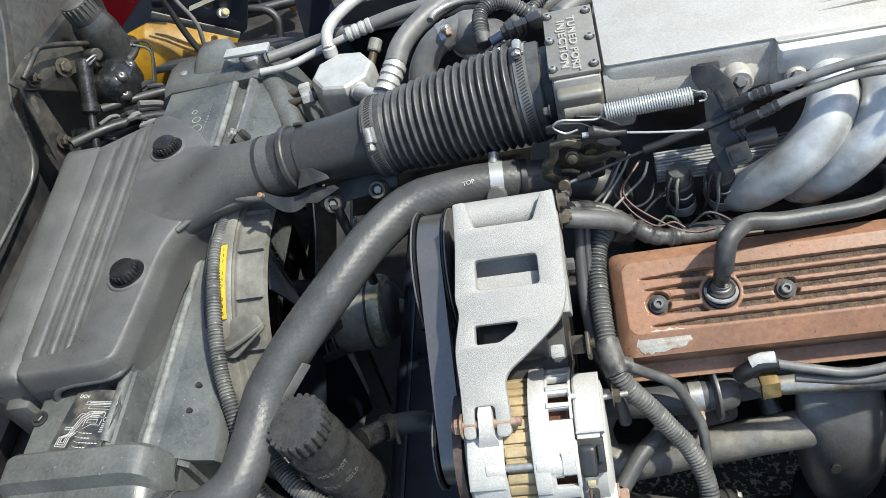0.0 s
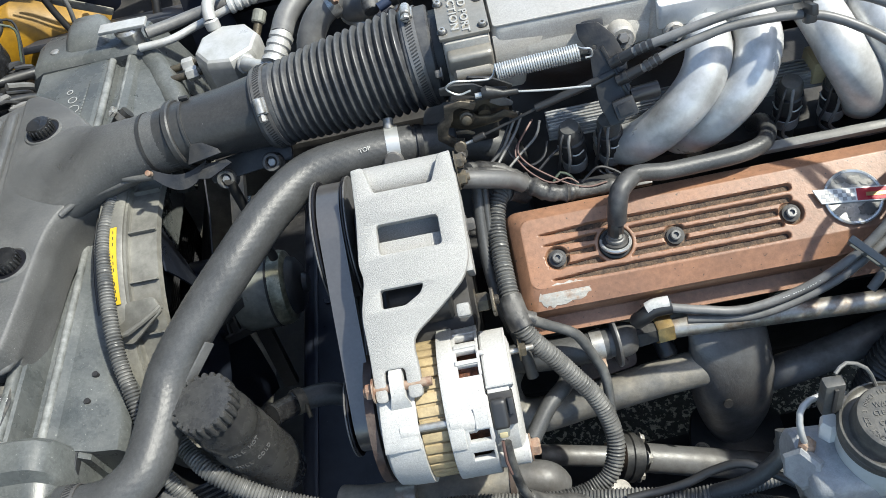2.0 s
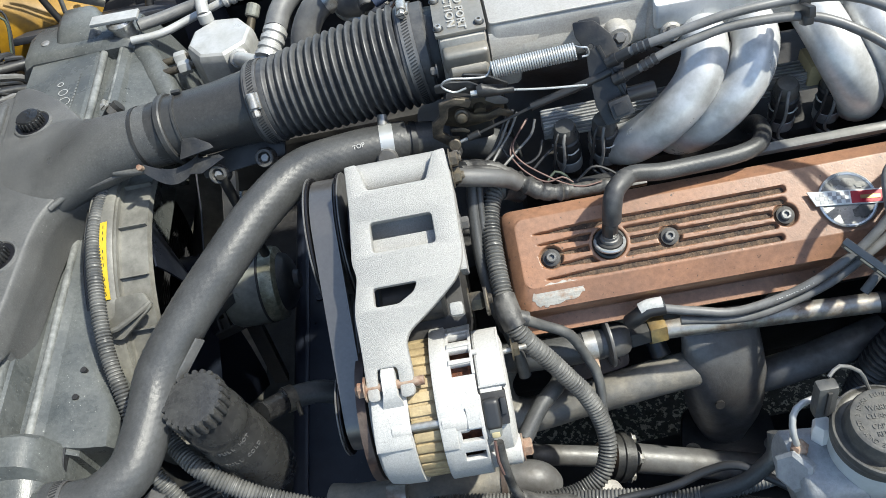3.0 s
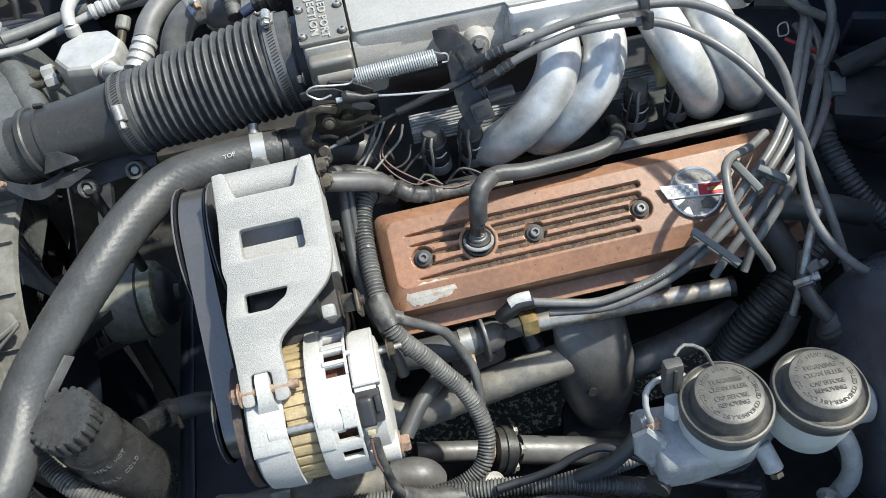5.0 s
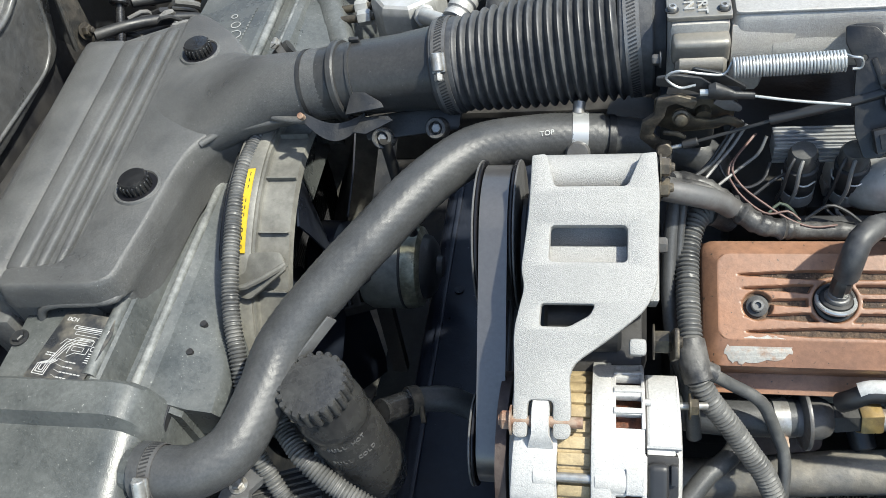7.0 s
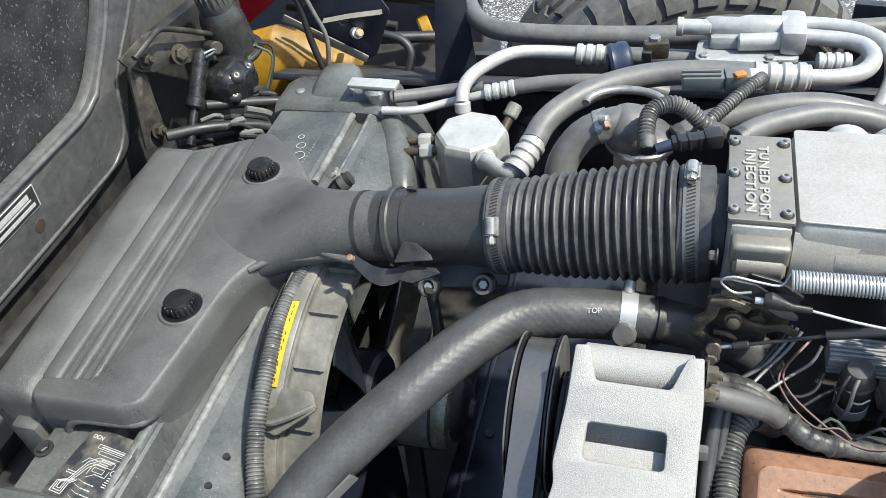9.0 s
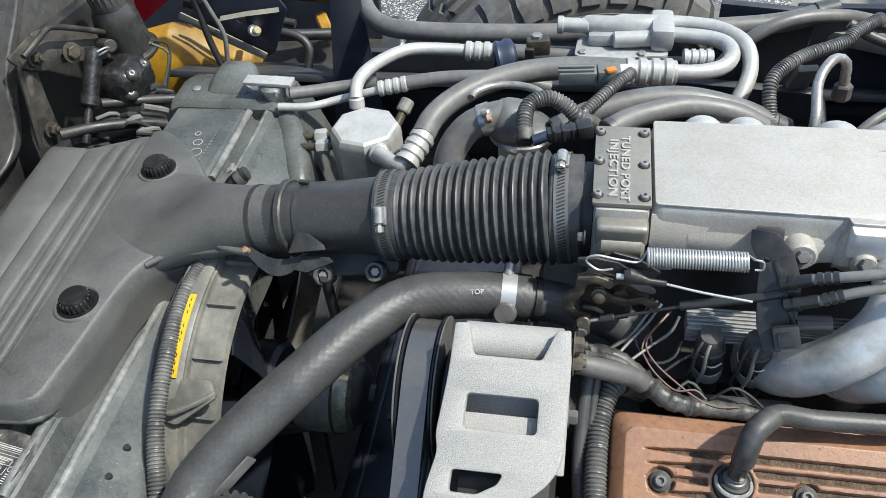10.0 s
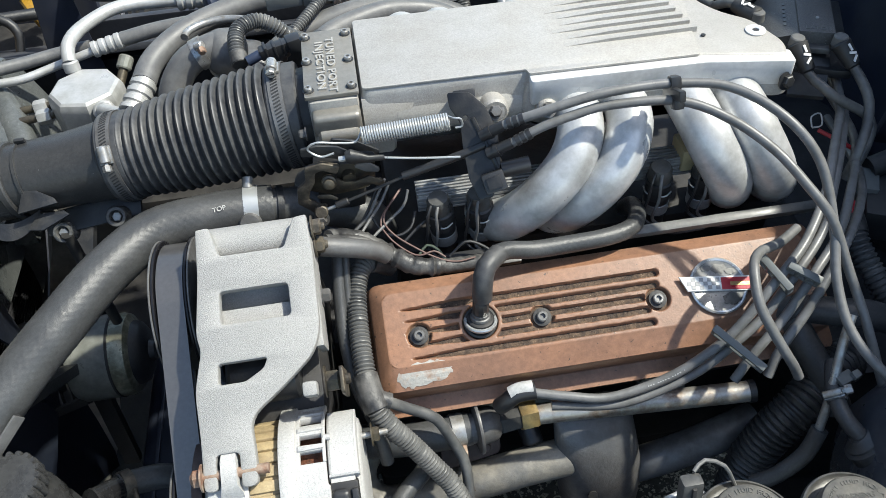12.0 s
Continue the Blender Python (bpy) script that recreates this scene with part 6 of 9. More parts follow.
def brp(x, v, h=0.0):
    return BRM @ Vector((x + BX, -v, h))


bk = thing("alternator_bracket", brp(-0.13, 0.2, -0.03), "rough cast alloy alternator bracket with two windows", "bracket")
ol = [(-0.172, -0.002), (-0.161, -0.003), (-0.1545, 0.0225), (-0.1015, 0.0225), (-0.0915, -0.002), (-0.0805, -0.003), (-0.0785, 0.03), (-0.0800, 0.094), (-0.0875, 0.113), (-0.112, 0.134), (-0.1425, 0.156), (-0.1405, 0.180), (-0.1405, 0.207), (-0.153, 0.207), (-0.153, 0.180), (-0.171, 0.180), (-0.171, 0.207), (-0.182, 0.207), (-0.1815, 0.165), (-0.183, 0.130), (-0.1755, 0.098), (-0.1785, 0.086), (-0.1735, 0.040)]
rr = [0.002, 0.003, 0.003, 0.003, 0.003, 0.002, 0.01, 0.008, 0.010, 0.02, 0.012, 0.006, 0.006, 0.004, 0.004, 0.004, 0.004, 0.006, 0.01, 0.01, 0.006, 0.006, 0.01]
s1 = rounded([(-0.157 + BX, -0.0525), (-0.1015 + BX, -0.0525), (-0.1015 + BX, -0.0795), (-0.158 + BX, -0.0795)], 0.004)
s2 = rounded([(-0.163 + BX, -0.1105), (-0.124 + BX, -0.1105), (-0.128 + BX, -0.1185), (-0.143 + BX, -0.1270), (-0.164 + BX, -0.1270)], 0.003)
part("face", plate(rounded([(x + BX, -v) for x, v in ol], rr, 4), [s1, s2], 0.011, BRM, 0.0016), M_BRKT, bk)
part("roller", rod(brp(-0.166, 0.008, -0.026), brp(-0.086, 0.008, -0.026), 0.0165, seg=32, chamfer=0.001), M_BRKT, bk, "smooth round cross tube")
part("side_wall", box((0.007, 0.106, 0.040), BRM @ pose(-0.0822 + BX, -0.054, -0.028), 0.002), M_BRKT, bk)
part("side_wall", box((0.007, 0.090, 0.040), BRM @ pose(-0.1690 + BX, -0.046, -0.030), 0.002), M_BRKT, bk)
part("inner_shelf", box((0.080, 0.034, 0.006), BRM @ pose(-0.126 + BX, -0.0830, -0.0145), 0.001), M_BRKT, bk)
part("inner_web", box((0.080, 0.036, 0.006), BRM @ pose(-0.126 + BX, -0.050, -0.028, 10), 0.001), M_BRKT, bk)
part("pump_body", rod(brp(-0.163, 0.118, -0.050), brp(-0.105, 0.118, -0.050), 0.024, seg=30, chamfer=0.003), M_BLACK, bk)
part("pivot_bolt", rod(brp(-0.192, 0.195, -0.004), brp(-0.132, 0.195, -0.004), 0.0042, seg=14), M_RUST, bk, "rusty pivot bolt")
hexbolt(bk, brp(-0.1825, 0.195, -0.004), (-1, 0, 0), 0.0075, 0.007, M_RUST)
for v, h, r in ((0.006, -0.012, 0.0070), (0.018, -0.026, 0.0075)):
    hexbolt(bk, brp(-0.078, v, h), (1, 0, 0), r, 0.007, M_GOLDLT, stud=0.003)
hexbolt(bk, brp(-0.079, 0.060, -0.040), (1, 0, 0), 0.0065, 0.007, M_HEATSH)
hexbolt(bk, brp(-0.083, 0.135, -0.020), (1, 0, 0), 0.009, 0.012, M_GOLD, stud=0.008)
part("rear_tab", plate(rounded([(-0.016, -0.030), (0.006, -0.030), (0.006, 0.020), (-0.016, 0.020)], 0.004), [], 0.003, frame_mat(brp(-0.066, 0.142, -0.026), (0, -0.86, -0.5), (1, 0, 0)), 0.0005), M_GOLD, bk)
part("lug_tooth", box((0.012, 0.012, 0.02), BRM @ pose(-0.094 + BX, -0.140, -0.012), 0.003), M_BRKT, bk)

# ---- alternator ----
ay, az = -0.316, 0.588
alt = thing("alternator", (-0.12, ay, az - 0.07), "rough alloy alternator with open stator windings", "alternator")


def alt_shell(xs, seg=64):
    """A turned housing about the alternator's axis: pairs of x and radius."""
    return lathe([(r, x) for x, r in xs], frame_mat((0, ay, az), (0, 1, 0), (1, 0, 0)), seg)


part("front_housing", alt_shell([(-0.186, 0.030), (-0.1855, 0.0590), (-0.182, 0.0645), (-0.168, 0.0668), (-0.1505, 0.0675), (-0.1505, 0.050)]), M_ALT, alt)
part("stator_core", alt_shell([(-0.1505, 0.0610), (-0.1265, 0.0610)], 48), M_COIL, alt, "yellowed lacquered stator windings")
for k in range(34):
    a = 2 * math.pi * k / 34
    m = frame_mat((-0.1385, ay + 0.0615 * math.sin(a), az + 0.0615 * math.cos(a)), (1, 0, 0), (0, math.sin(a), math.cos(a)))
    part("winding", box((0.0235, 0.0088, 0.0040), m, 0.0012), M_COIL, alt)
tb_y, tb_z = ay + 0.0655 * math.sin(radians(-43)), az + 0.0655 * math.cos(radians(-43))
part("through_bolt", rod((-0.152, tb_y, tb_z), (-0.125, tb_y, tb_z), 0.0034, seg=14), M_STEEL, alt)
for x0, x1, r in ((-0.1700, -0.1505, 0.0125), (-0.1265, -0.1010, 0.0140)):
    part("bolt_boss", lathe([(r * 0.75, 0), (r, 0.003), (r, x1 - x0 - 0.002), (r * 0.9, x1 - x0)], frame_mat((x0, ay + 0.0575 * math.sin(radians(-43)), az + 0.0575 * math.cos(radians(-43))), (0, 1, 0), (1, 0, 0)), 28), M_ALT, alt)
slots = [rounded([(-0.1090, a0 - h), (-0.0912, a0 - h), (-0.0912, a0 + h), (-0.1090, a0 + h)], 0.001) for a0, h in ((40, 3.4), (23, 3.8), (5.5, 4.0), (-7.5, 4.2), (-56, 4.4), (-74, 4.0), (66, 4.0))]
shell = [(-0.1265, -150), (-0.0885, -150), (-0.0885, -62), (-0.0875, -60), (-0.0875, -28), (-0.0890, -26), (-0.0890, 150), (-0.1265, 150)]
part("rear_housing", bent_plate(shell, slots, 0.0060, 0.0690, (ay, az), 0.0010), M_ALT, alt, smooth=30)
part("rear_winding", alt_shell([(-0.1255, 0.030), (-0.1255, 0.0560), (-0.0885, 0.0560), (-0.0885, 0.030)], 48), M_WINDING, alt, "dark copper windings behind the vents")
for x0, x1, a0, a1, r in ((-0.1262, -0.1125, -64, 62, 0.0708), (-0.0912, -0.0885, -12, 45, 0.0700)):
    part("cast_rib", bent_plate([(x0, a0), (x1, a0), (x1, a1), (x0, a1)], [], 0.003, r, (ay, az), 0.0007), M_ALT, alt, smooth=30)
for a0 in (14.0, -1.0, 31.5):
    part("vent_rib", bent_plate([(-0.1105, a0 - 2.0), (-0.0890, a0 - 1.6), (-0.0890, a0 + 1.6), (-0.1105, a0 + 2.0)], [], 0.004, 0.0706, (ay, az), 0.0006), M_ALT, alt, smooth=30)
part("vent_lug", rod((-0.0900, ay + 0.068 * math.sin(radians(6)), az + 0.068 * math.cos(radians(6))), (-0.0845, ay + 0.068 * math.sin(radians(6)), az + 0.068 * math.cos(radians(6))), 0.0026, seg=14), M_ALT, alt)
part("rear_cap", alt_shell([(-0.090, 0.030), (-0.089, 0.058), (-0.067, 0.0565), (-0.0635, 0.053), (-0.062, 0.046), (-0.062, 0.010)]), M_ALT, alt)
part("regulator_block", bent_plate(rounded([(-0.0878, -23), (-0.0640, -23), (-0.0640, 36), (-0.0878, 36)], 0.0015), [], 0.012, 0.0668, (ay, az), 0.0022), M_ALT, alt, smooth=40)
part("regulator_step", bent_plate(rounded([(-0.0875, -31), (-0.0680, -31), (-0.0680, -21), (-0.0875, -21)], 0.001), [], 0.008, 0.0632, (ay, az), 0.0010), M_ALT, alt, smooth=40)
part("cast_pad", bent_plate(rounded([(-0.1020, -50), (-0.0895, -50), (-0.0895, -35), (-0.1020, -35)], 0.0008), [], 0.004, 0.0712, (ay, az), 0.0007), M_ALT, alt, smooth=40)
part("front_step", bent_plate([(-0.1840, -58), (-0.1520, -58), (-0.1520, -40), (-0.1500, -28), (-0.1500, 30), (-0.1780, 30)], [], 0.004, 0.0692, (ay, az), 0.0010), M_ALT, alt, smooth=40)
def alt_face(a0, r, x):
    a = radians(a0)
    return frame_mat((x, ay + r * math.sin(a), az + r * math.cos(a)), (1, 0, 0), (0, math.sin(a), math.cos(a)))
part("plug_socket", box((0.023, 0.030, 0.012), alt_face(-40, 0.0570, -0.0775), 0.002), M_BLOCK, alt)
part("plug_latch", box((0.005, 0.014, 0.008), alt_face(-38, 0.0640, -0.0690), 0.001), M_BLKWIRE, alt)
part("plug", box((0.0145, 0.027, 0.013), alt_face(-43, 0.0640, -0.0800), 0.0045, None, 3), M_BLKWIRE, alt, "black plug with olive insert")
part("plug_insert", box((0.0110, 0.011, 0.0100), alt_face(-56.0, 0.0655, -0.0798), 0.003), M_OLIVE, alt)
part("insert_core", box((0.0070, 0.0050, 0.0030), alt_face(-57.5, 0.0702, -0.0798), 0.001), M_TAN, alt)
part("mount_arm", loft_sections([[BRM @ V(x_ + BX, -v_, h_) for x_, h_ in ((xa_, ha_), (xa_ + 0.002, hb_), (xb_ - 0.002, hb_), (xb_, ha_))] for v_, xa_, xb_, ha_, hb_ in ((0.180, -0.1695, -0.1545, -0.014, -0.002), (0.186, -0.1700, -0.1540, -0.018, 0.002), (0.204, -0.1700, -0.1540, -0.022, 0.003), (0.210, -0.1720, -0.1510, -0.028, -0.002), (0.226, -0.1760, -0.1500, -0.044, -0.016), (0.240, -0.1800, -0.1500, -0.064, -0.036), (0.250, -0.1800, -0.1500, -0.084, -0.060))]), M_ALT, alt, smooth=45)
part("lower_ear", rod((-0.096, ay - 0.052, az - 0.010), (-0.060, ay - 0.052, az - 0.010), 0.0135, seg=24, chamfer=0.002), M_ALT, alt)
hexbolt(alt, (-0.060, ay - 0.052, az - 0.010), (1, 0, 0), 0.0085, 0.008, M_RUST)
part("terminal_stud", rod((-0.066, -0.288, 0.614), (-0.040, -0.285, 0.612), 0.0030, seg=12), M_STEEL, alt)
hexbolt(alt, (-0.054, -0.287, 0.613), (1, 0, 0), 0.0070, 0.006, M_GOLD)
part("front_fan", alt_shell([(-0.196, 0.020), (-0.196, 0.060), (-0.188, 0.060), (-0.188, 0.020)]), M_RUSTDK, alt, "dark brown front fan disc")

# ---- front, low: power steering reservoir and looms ----
ps = thing("steering_reservoir", (-0.335, -0.285, 0.45), "black power steering reservoir with a large knurled cap", "reservoir")
PA = V(-0.350, -0.2945, 0.622)
pax = V(0.10, 0.03, -1).normalized()
part("body", lathe([(0.022, 0), (0.0265, 0.002), (0.0280, 0.010), (0.0310, 0.019), (0.0318, 0.033), (0.0306, 0.036), (0.0306, 0.049), (0.0318, 0.052), (0.0325, 0.085), (0.0335, 0.13), (0.029, 0.16)], axis_mat(PA, PA + pax), 48), M_RESBLK, ps)
pc = part("cap", lathe([(0.0275, 0.002), (0.0285, -0.002), (0.0285, -0.014), (0.0272, -0.0166), (0.0255, -0.0170), (0.0, -0.0172)], axis_mat(PA, PA + pax), 48, cap=False), M_CAPPS, ps, "dusty black scalloped cap")
for k in range(22):
    m = axis_mat(PA, PA + pax) @ Matrix.Rotation(2 * math.pi * k / 22, 4, 'Z') @ Matrix.Translation((0.0283, 0, -0.0160))
    part("scallop", lathe([(0.0024, -0.0010), (0.0030, 0.0006), (0.0030, 0.0150), (0.0026, 0.0166)], m, 12), M_CAPPS, pc)
part("spout", tube([(-0.318, -0.268, 0.545), (-0.306, -0.254, 0.532), (-0.296, -0.242, 0.522)], 0.012, 18), M_GLOSSBLK, ps)
for text, h, r_ in (("FULL HOT", 0.0425, 0.0307), ("FULL COLD", 0.0640, 0.0322)):
    lb = bmesh.new()
    for k, ch in enumerate(text):
        if ch != " ":
            a = radians(-62 + (k - (len(text) - 1) / 2) * 8.6)
            out = V(math.cos(a), math.sin(a), 0)
            out = (out - pax * out.dot(pax)).normalized()
            join(lb, words(ch, 0.0068, frame_mat(PA + pax * (h + 0.0024) + out * r_, out.cross(pax), out), 0.0008, 0.9, bold=0.0002))
    part("lettering", lb, M_HEATSH, ps, "raised worn lettering")
hs = thing("return_hose", (-0.29, -0.24, 0.5), "black rubber return hose with a rusty clamp", "hose")
part("hose", tube([(-0.302, -0.247, 0.527), (-0.285, -0.238, 0.518), (-0.262, -0.232, 0.508), (-0.235, -0.232, 0.48), (-0.22, -0.235, 0.44)], 0.0125, 16), M_RUBBER, hs)
part("clamp_band", tube([(-0.300, -0.246, 0.526), (-0.292, -0.241, 0.522)], 0.0142, 20), M_GOLDLT, hs)
part("clamp_tail", tube([(-0.286, -0.252, 0.528), (-0.282, -0.266, 0.524)], 0.0025, 8), M_GOLD, hs)
ck = thing("radiator_bracket", (-0.45, -0.37, 0.50), "pale alloy bracket under the radiator hose", "bracket")
part("arm", loft_sections([[V(-0.470, -0.420, 0.50), V(-0.425, -0.420, 0.50), V(-0.425, -0.420, 0.515), V(-0.470, -0.420, 0.515)], [V(-0.458, -0.345, 0.520), V(-0.430, -0.345, 0.522), V(-0.430, -0.345, 0.530), V(-0.458, -0.345, 0.528)], [V(-0.430, -0.318, 0.525), V(-0.410, -0.322, 0.527), V(-0.410, -0.322, 0.533), V(-0.430, -0.318, 0.531)]]), M_HEATSH, ck)
hexbolt(ck, (-0.442, -0.340, 0.529), (0, 0, 1), 0.006, 0.005, M_STEEL)
gr = thing("condenser_grid", (-0.41, -0.36, 0.48), "dark finned grid panel below the radiator", "grid panel")
part("panel", box((0.075, 0.075, 0.006), pose(-0.405, -0.350, 0.500, 8, 10, 25), 0.001), M_BLACK, gr)
for k in range(12):
    part("slat", box((0.072, 0.0016, 0.003), pose(-0.405, -0.350, 0.500, 8, 10, 25) @ pose(0, -0.033 + k * 0.006, 0.004), 0), M_CAPBLK, gr)


def loom(pts, r, label, pitch=0.0036, name="wiring_loom", material=None):
    e = thing(name, pts[len(pts) // 2], label, "wiring loom")
    part("conduit", corrugated(pts, r, pitch, min(r * 0.21, 0.0030)), material or M_LOOM, e)
    for a, b in ((pts[0], pts[1]), (pts[-1], pts[-2])):
        a, b = Vector(a), Vector(b)
        part("end_wrap", rod(a, a + (b - a).normalized() * r * 1.6, r * 1.04, seg=14, chamfer=0.001), M_TAPE, e)
    return e


loom([(-0.420, -0.270, 0.575), (-0.406, -0.291, 0.560), (-0.376, -0.322, 0.548), (-0.336, -0.342, 0.528), (-0.287, -0.356, 0.509), (-0.245, -0.366, 0.502), (-0.211, -0.373, 0.497), (-0.175, -0.374, 0.492), (-0.138, -0.373, 0.488), (-0.081, -0.380, 0.485), (-0.02, -0.388, 0.485), (0.04, -0.398, 0.490), (0.117, -0.416, 0.490), (0.17, -0.42, 0.46)], 0.0098, "grey corrugated wiring loom crossing the front of the engine bay")
loom([(-0.462, 0.010, 0.665), (-0.468, -0.030, 0.667), (-0.472, -0.088, 0.661), (-0.465, -0.161, 0.641), (-0.458, -0.209, 0.618), (-0.447, -0.246, 0.598), (-0.440, -0.275, 0.575), (-0.430, -0.310, 0.545), (-0.400, -0.345, 0.505), (-0.385, -0.360, 0.48)], 0.0085, "black corrugated loom along the fan shroud")
loom([(-0.018, -0.130, 0.652), (-0.030, -0.133, 0.664), (-0.043, -0.142, 0.668), (-0.051, -0.165, 0.660), (-0.053, -0.200, 0.650), (-0.052, -0.240, 0.638), (-0.048, -0.266, 0.626), (-0.038, -0.277, 0.608), (-0.021, -0.286, 0.584), (-0.004, -0.296, 0.558), (0.010, -0.306, 0.538), (0.021, -0.322, 0.512), (0.023, -0.342, 0.492), (0.012, -0.362, 0.474), (-0.010, -0.372, 0.466), (-0.040, -0.378, 0.470), (-0.085, -0.385, 0.478)], 0.0096, "thick grey corrugated loom beside the brown valve cover")
e = thing("loom_tape", (-0.05, -0.26, 0.63), "black tape wrapped on the loom junction", "tape wrap")
part("wrap", tube([(-0.053, -0.243, 0.637), (-0.050, -0.258, 0.631), (-0.046, -0.270, 0.623)], 0.0118, 14, 0.003), M_TAPE, e)
part("branch_wrap", tube([(-0.046, -0.262, 0.630), (-0.034, -0.264, 0.624)], 0.0075, 12, 0.003), M_TAPE, e)
e = thing("loom_tape", (-0.02, -0.13, 0.66), "crinkled black tape on the harness end", "tape wrap")
part("wrap", tube([(-0.034, -0.136, 0.668), (-0.026, -0.133, 0.662), (-0.016, -0.130, 0.652)], 0.0104, 14, 0.003), M_TAPE, e)
single("harness_branch", tube([(-0.040, -0.263, 0.626), (-0.020, -0.262, 0.606), (0.004, -0.266, 0.588), (0.018, -0.278, 0.560), (0.026, -0.292, 0.538), (0.024, -0.322, 0.500), (0.018, -0.350, 0.474)], 0.0052, 12), M_LOOM, "thin dark harness branch beside the loom", "wire")
single("vacuum_hose", tube([(-0.062, -0.140, 0.690), (-0.066, -0.165, 0.668), (-0.067, -0.200, 0.640), (-0.062, -0.235, 0.612), (-0.050, -0.262, 0.585), (-0.045, -0.28, 0.55)], 0.0062, 14), M_RUBBER, "smooth black vacuum hose behind the bracket", "hose")
single("vacuum_hose", tube([(-0.056, -0.145, 0.690), (-0.059, -0.170, 0.664), (-0.059, -0.205, 0.634), (-0.052, -0.245, 0.595)], 0.0036, 12), M_RUBBER, "thin black vacuum hose behind the bracket", "hose")
# taped harness running back from the bracket
wh = thing("taped_harness", (-0.02, -0.15, 0.68), "black taped wiring harness with loose wires over the head", "wiring harness")
part("boss", tube([(-0.076, -0.160, 0.722), (-0.056, -0.155, 0.711), (-0.040, -0.150, 0.701), (-0.028, -0.146, 0.692), (-0.018, -0.145, 0.683)], 0.0088, 18, 0.004), M_HEATSH, wh, "dull grey metal tube")
rt_ = random.Random(21)
trunk_path = spline([(-0.068, -0.140, 0.712), (-0.052, -0.128, 0.698), (-0.036, -0.128, 0.690), (-0.023, -0.134, 0.682), (-0.001, -0.146, 0.668), (0.020, -0.147, 0.661), (0.048, -0.145, 0.656), (0.078, -0.144, 0.655)], 0.0028)
part("trunk", sweep(bmesh.new(), trunk_path, [0.0064 + 0.0014 * rt_.random() for q in trunk_path], 14), M_TAPE, wh)
wrap_path = spline([(-0.020, -0.136, 0.680), (-0.008, -0.142, 0.673), (0.004, -0.147, 0.667), (0.022, -0.148, 0.662), (0.034, -0.147, 0.660)], 0.0024)
part("tape_wrap", sweep(bmesh.new(), wrap_path, [0.0072 + 0.0030 * rt_.random() for q in wrap_path], 12), M_TAPE, wh, "crinkled black tape")
part("trunk", tube([(-0.070, -0.146, 0.716), (-0.050, -0.136, 0.702), (-0.034, -0.136, 0.694), (-0.018, -0.142, 0.680), (-0.006, -0.147, 0.670)], 0.0040, 10, 0.004), M_TAPE, wh)
for mt, pts in ((M_PINKWIRE, [(0.004, -0.080, 0.704), (-0.016, -0.110, 0.699), (-0.010, -0.122, 0.687), (0.012, -0.137, 0.676), (0.030, -0.145, 0.668), (0.046, -0.148, 0.664), (0.064, -0.146, 0.664)]),
                (M_PINKWIRE, [(0.002, -0.082, 0.704), (-0.019, -0.112, 0.697), (-0.014, -0.124, 0.685), (0.000, -0.136, 0.676), (0.012, -0.142, 0.673), (0.026, -0.140, 0.674), (0.036, -0.144, 0.668)]),
                (M_GREYWIRE, [(-0.010, -0.090, 0.728), (-0.018, -0.098, 0.718), (-0.030, -0.107, 0.700), (-0.044, -0.114, 0.690), (-0.058, -0.120, 0.684)]),
                (M_BLKWIRE, [(-0.014, -0.088, 0.728), (-0.024, -0.098, 0.712), (-0.036, -0.108, 0.696), (-0.052, -0.116, 0.684)]),
                (M_BLKWIRE, [(-0.030, -0.100, 0.700), (-0.020, -0.116, 0.688), (-0.006, -0.122, 0.683), (0.008, -0.116, 0.686), (0.014, -0.104, 0.694)]),
                (M_GREYWIRE, [(-0.030, -0.128, 0.690), (-0.012, -0.112, 0.694), (0.004, -0.100, 0.700), (0.010, -0.092, 0.712)]),
                (M_GREYWIRE, [(-0.044, -0.130, 0.692), (-0.030, -0.112, 0.698), (-0.016, -0.098, 0.708), (-0.006, -0.088, 0.722)]),
                (M_BLKWIRE, [(0.000, -0.128, 0.680), (0.016, -0.118, 0.688), (0.028, -0.112, 0.690), (0.034, -0.106, 0.684)]),
                (M_BLKWIRE, [(0.040, -0.142, 0.666), (0.056, -0.136, 0.676), (0.070, -0.138, 0.672), (0.086, -0.146, 0.662)]),
                (M_GREENWIRE, [(0.012, -0.140, 0.672), (0.020, -0.134, 0.677), (0.030, -0.138, 0.673), (0.036, -0.146, 0.664)])):
    part("wire", tube(pts, 0.0009 if mt is M_PINKWIRE else 0.0014, 8, 0.004), mt, wh)
single("harness_tray", box((0.085, 0.020, 0.006), pose(0.066, -0.140, 0.654, 18), 0.002), M_BLKWIRE, "black plastic harness tray above the valve cover", "tray")

# alternator plug wire
single("alternator_wire", tube([(-0.079, -0.376, 0.612), (-0.078, -0.386, 0.588), (-0.074, -0.394, 0.550), (-0.066, -0.392, 0.515), (-0.050, -0.390, 0.490)], 0.0042, 10), M_TAPE, "taped wire hanging from the alternator plug", "wire")
single("alternator_wire", tube([(-0.082, -0.377, 0.618), (-0.0825, -0.387, 0.598), (-0.080, -0.391, 0.580)], 0.0014, 8), M_PINKWIRE, "faded red wire at the alternator plug", "wire")
single("lower_harness", tube([(-0.074, -0.394, 0.525), (-0.055, -0.394, 0.505), (-0.030, -0.392, 0.490), (0.00, -0.394, 0.478)], 0.0105, 12, 0.004), M_TAPE, "grey taped harness below the alternator", "wiring harness")
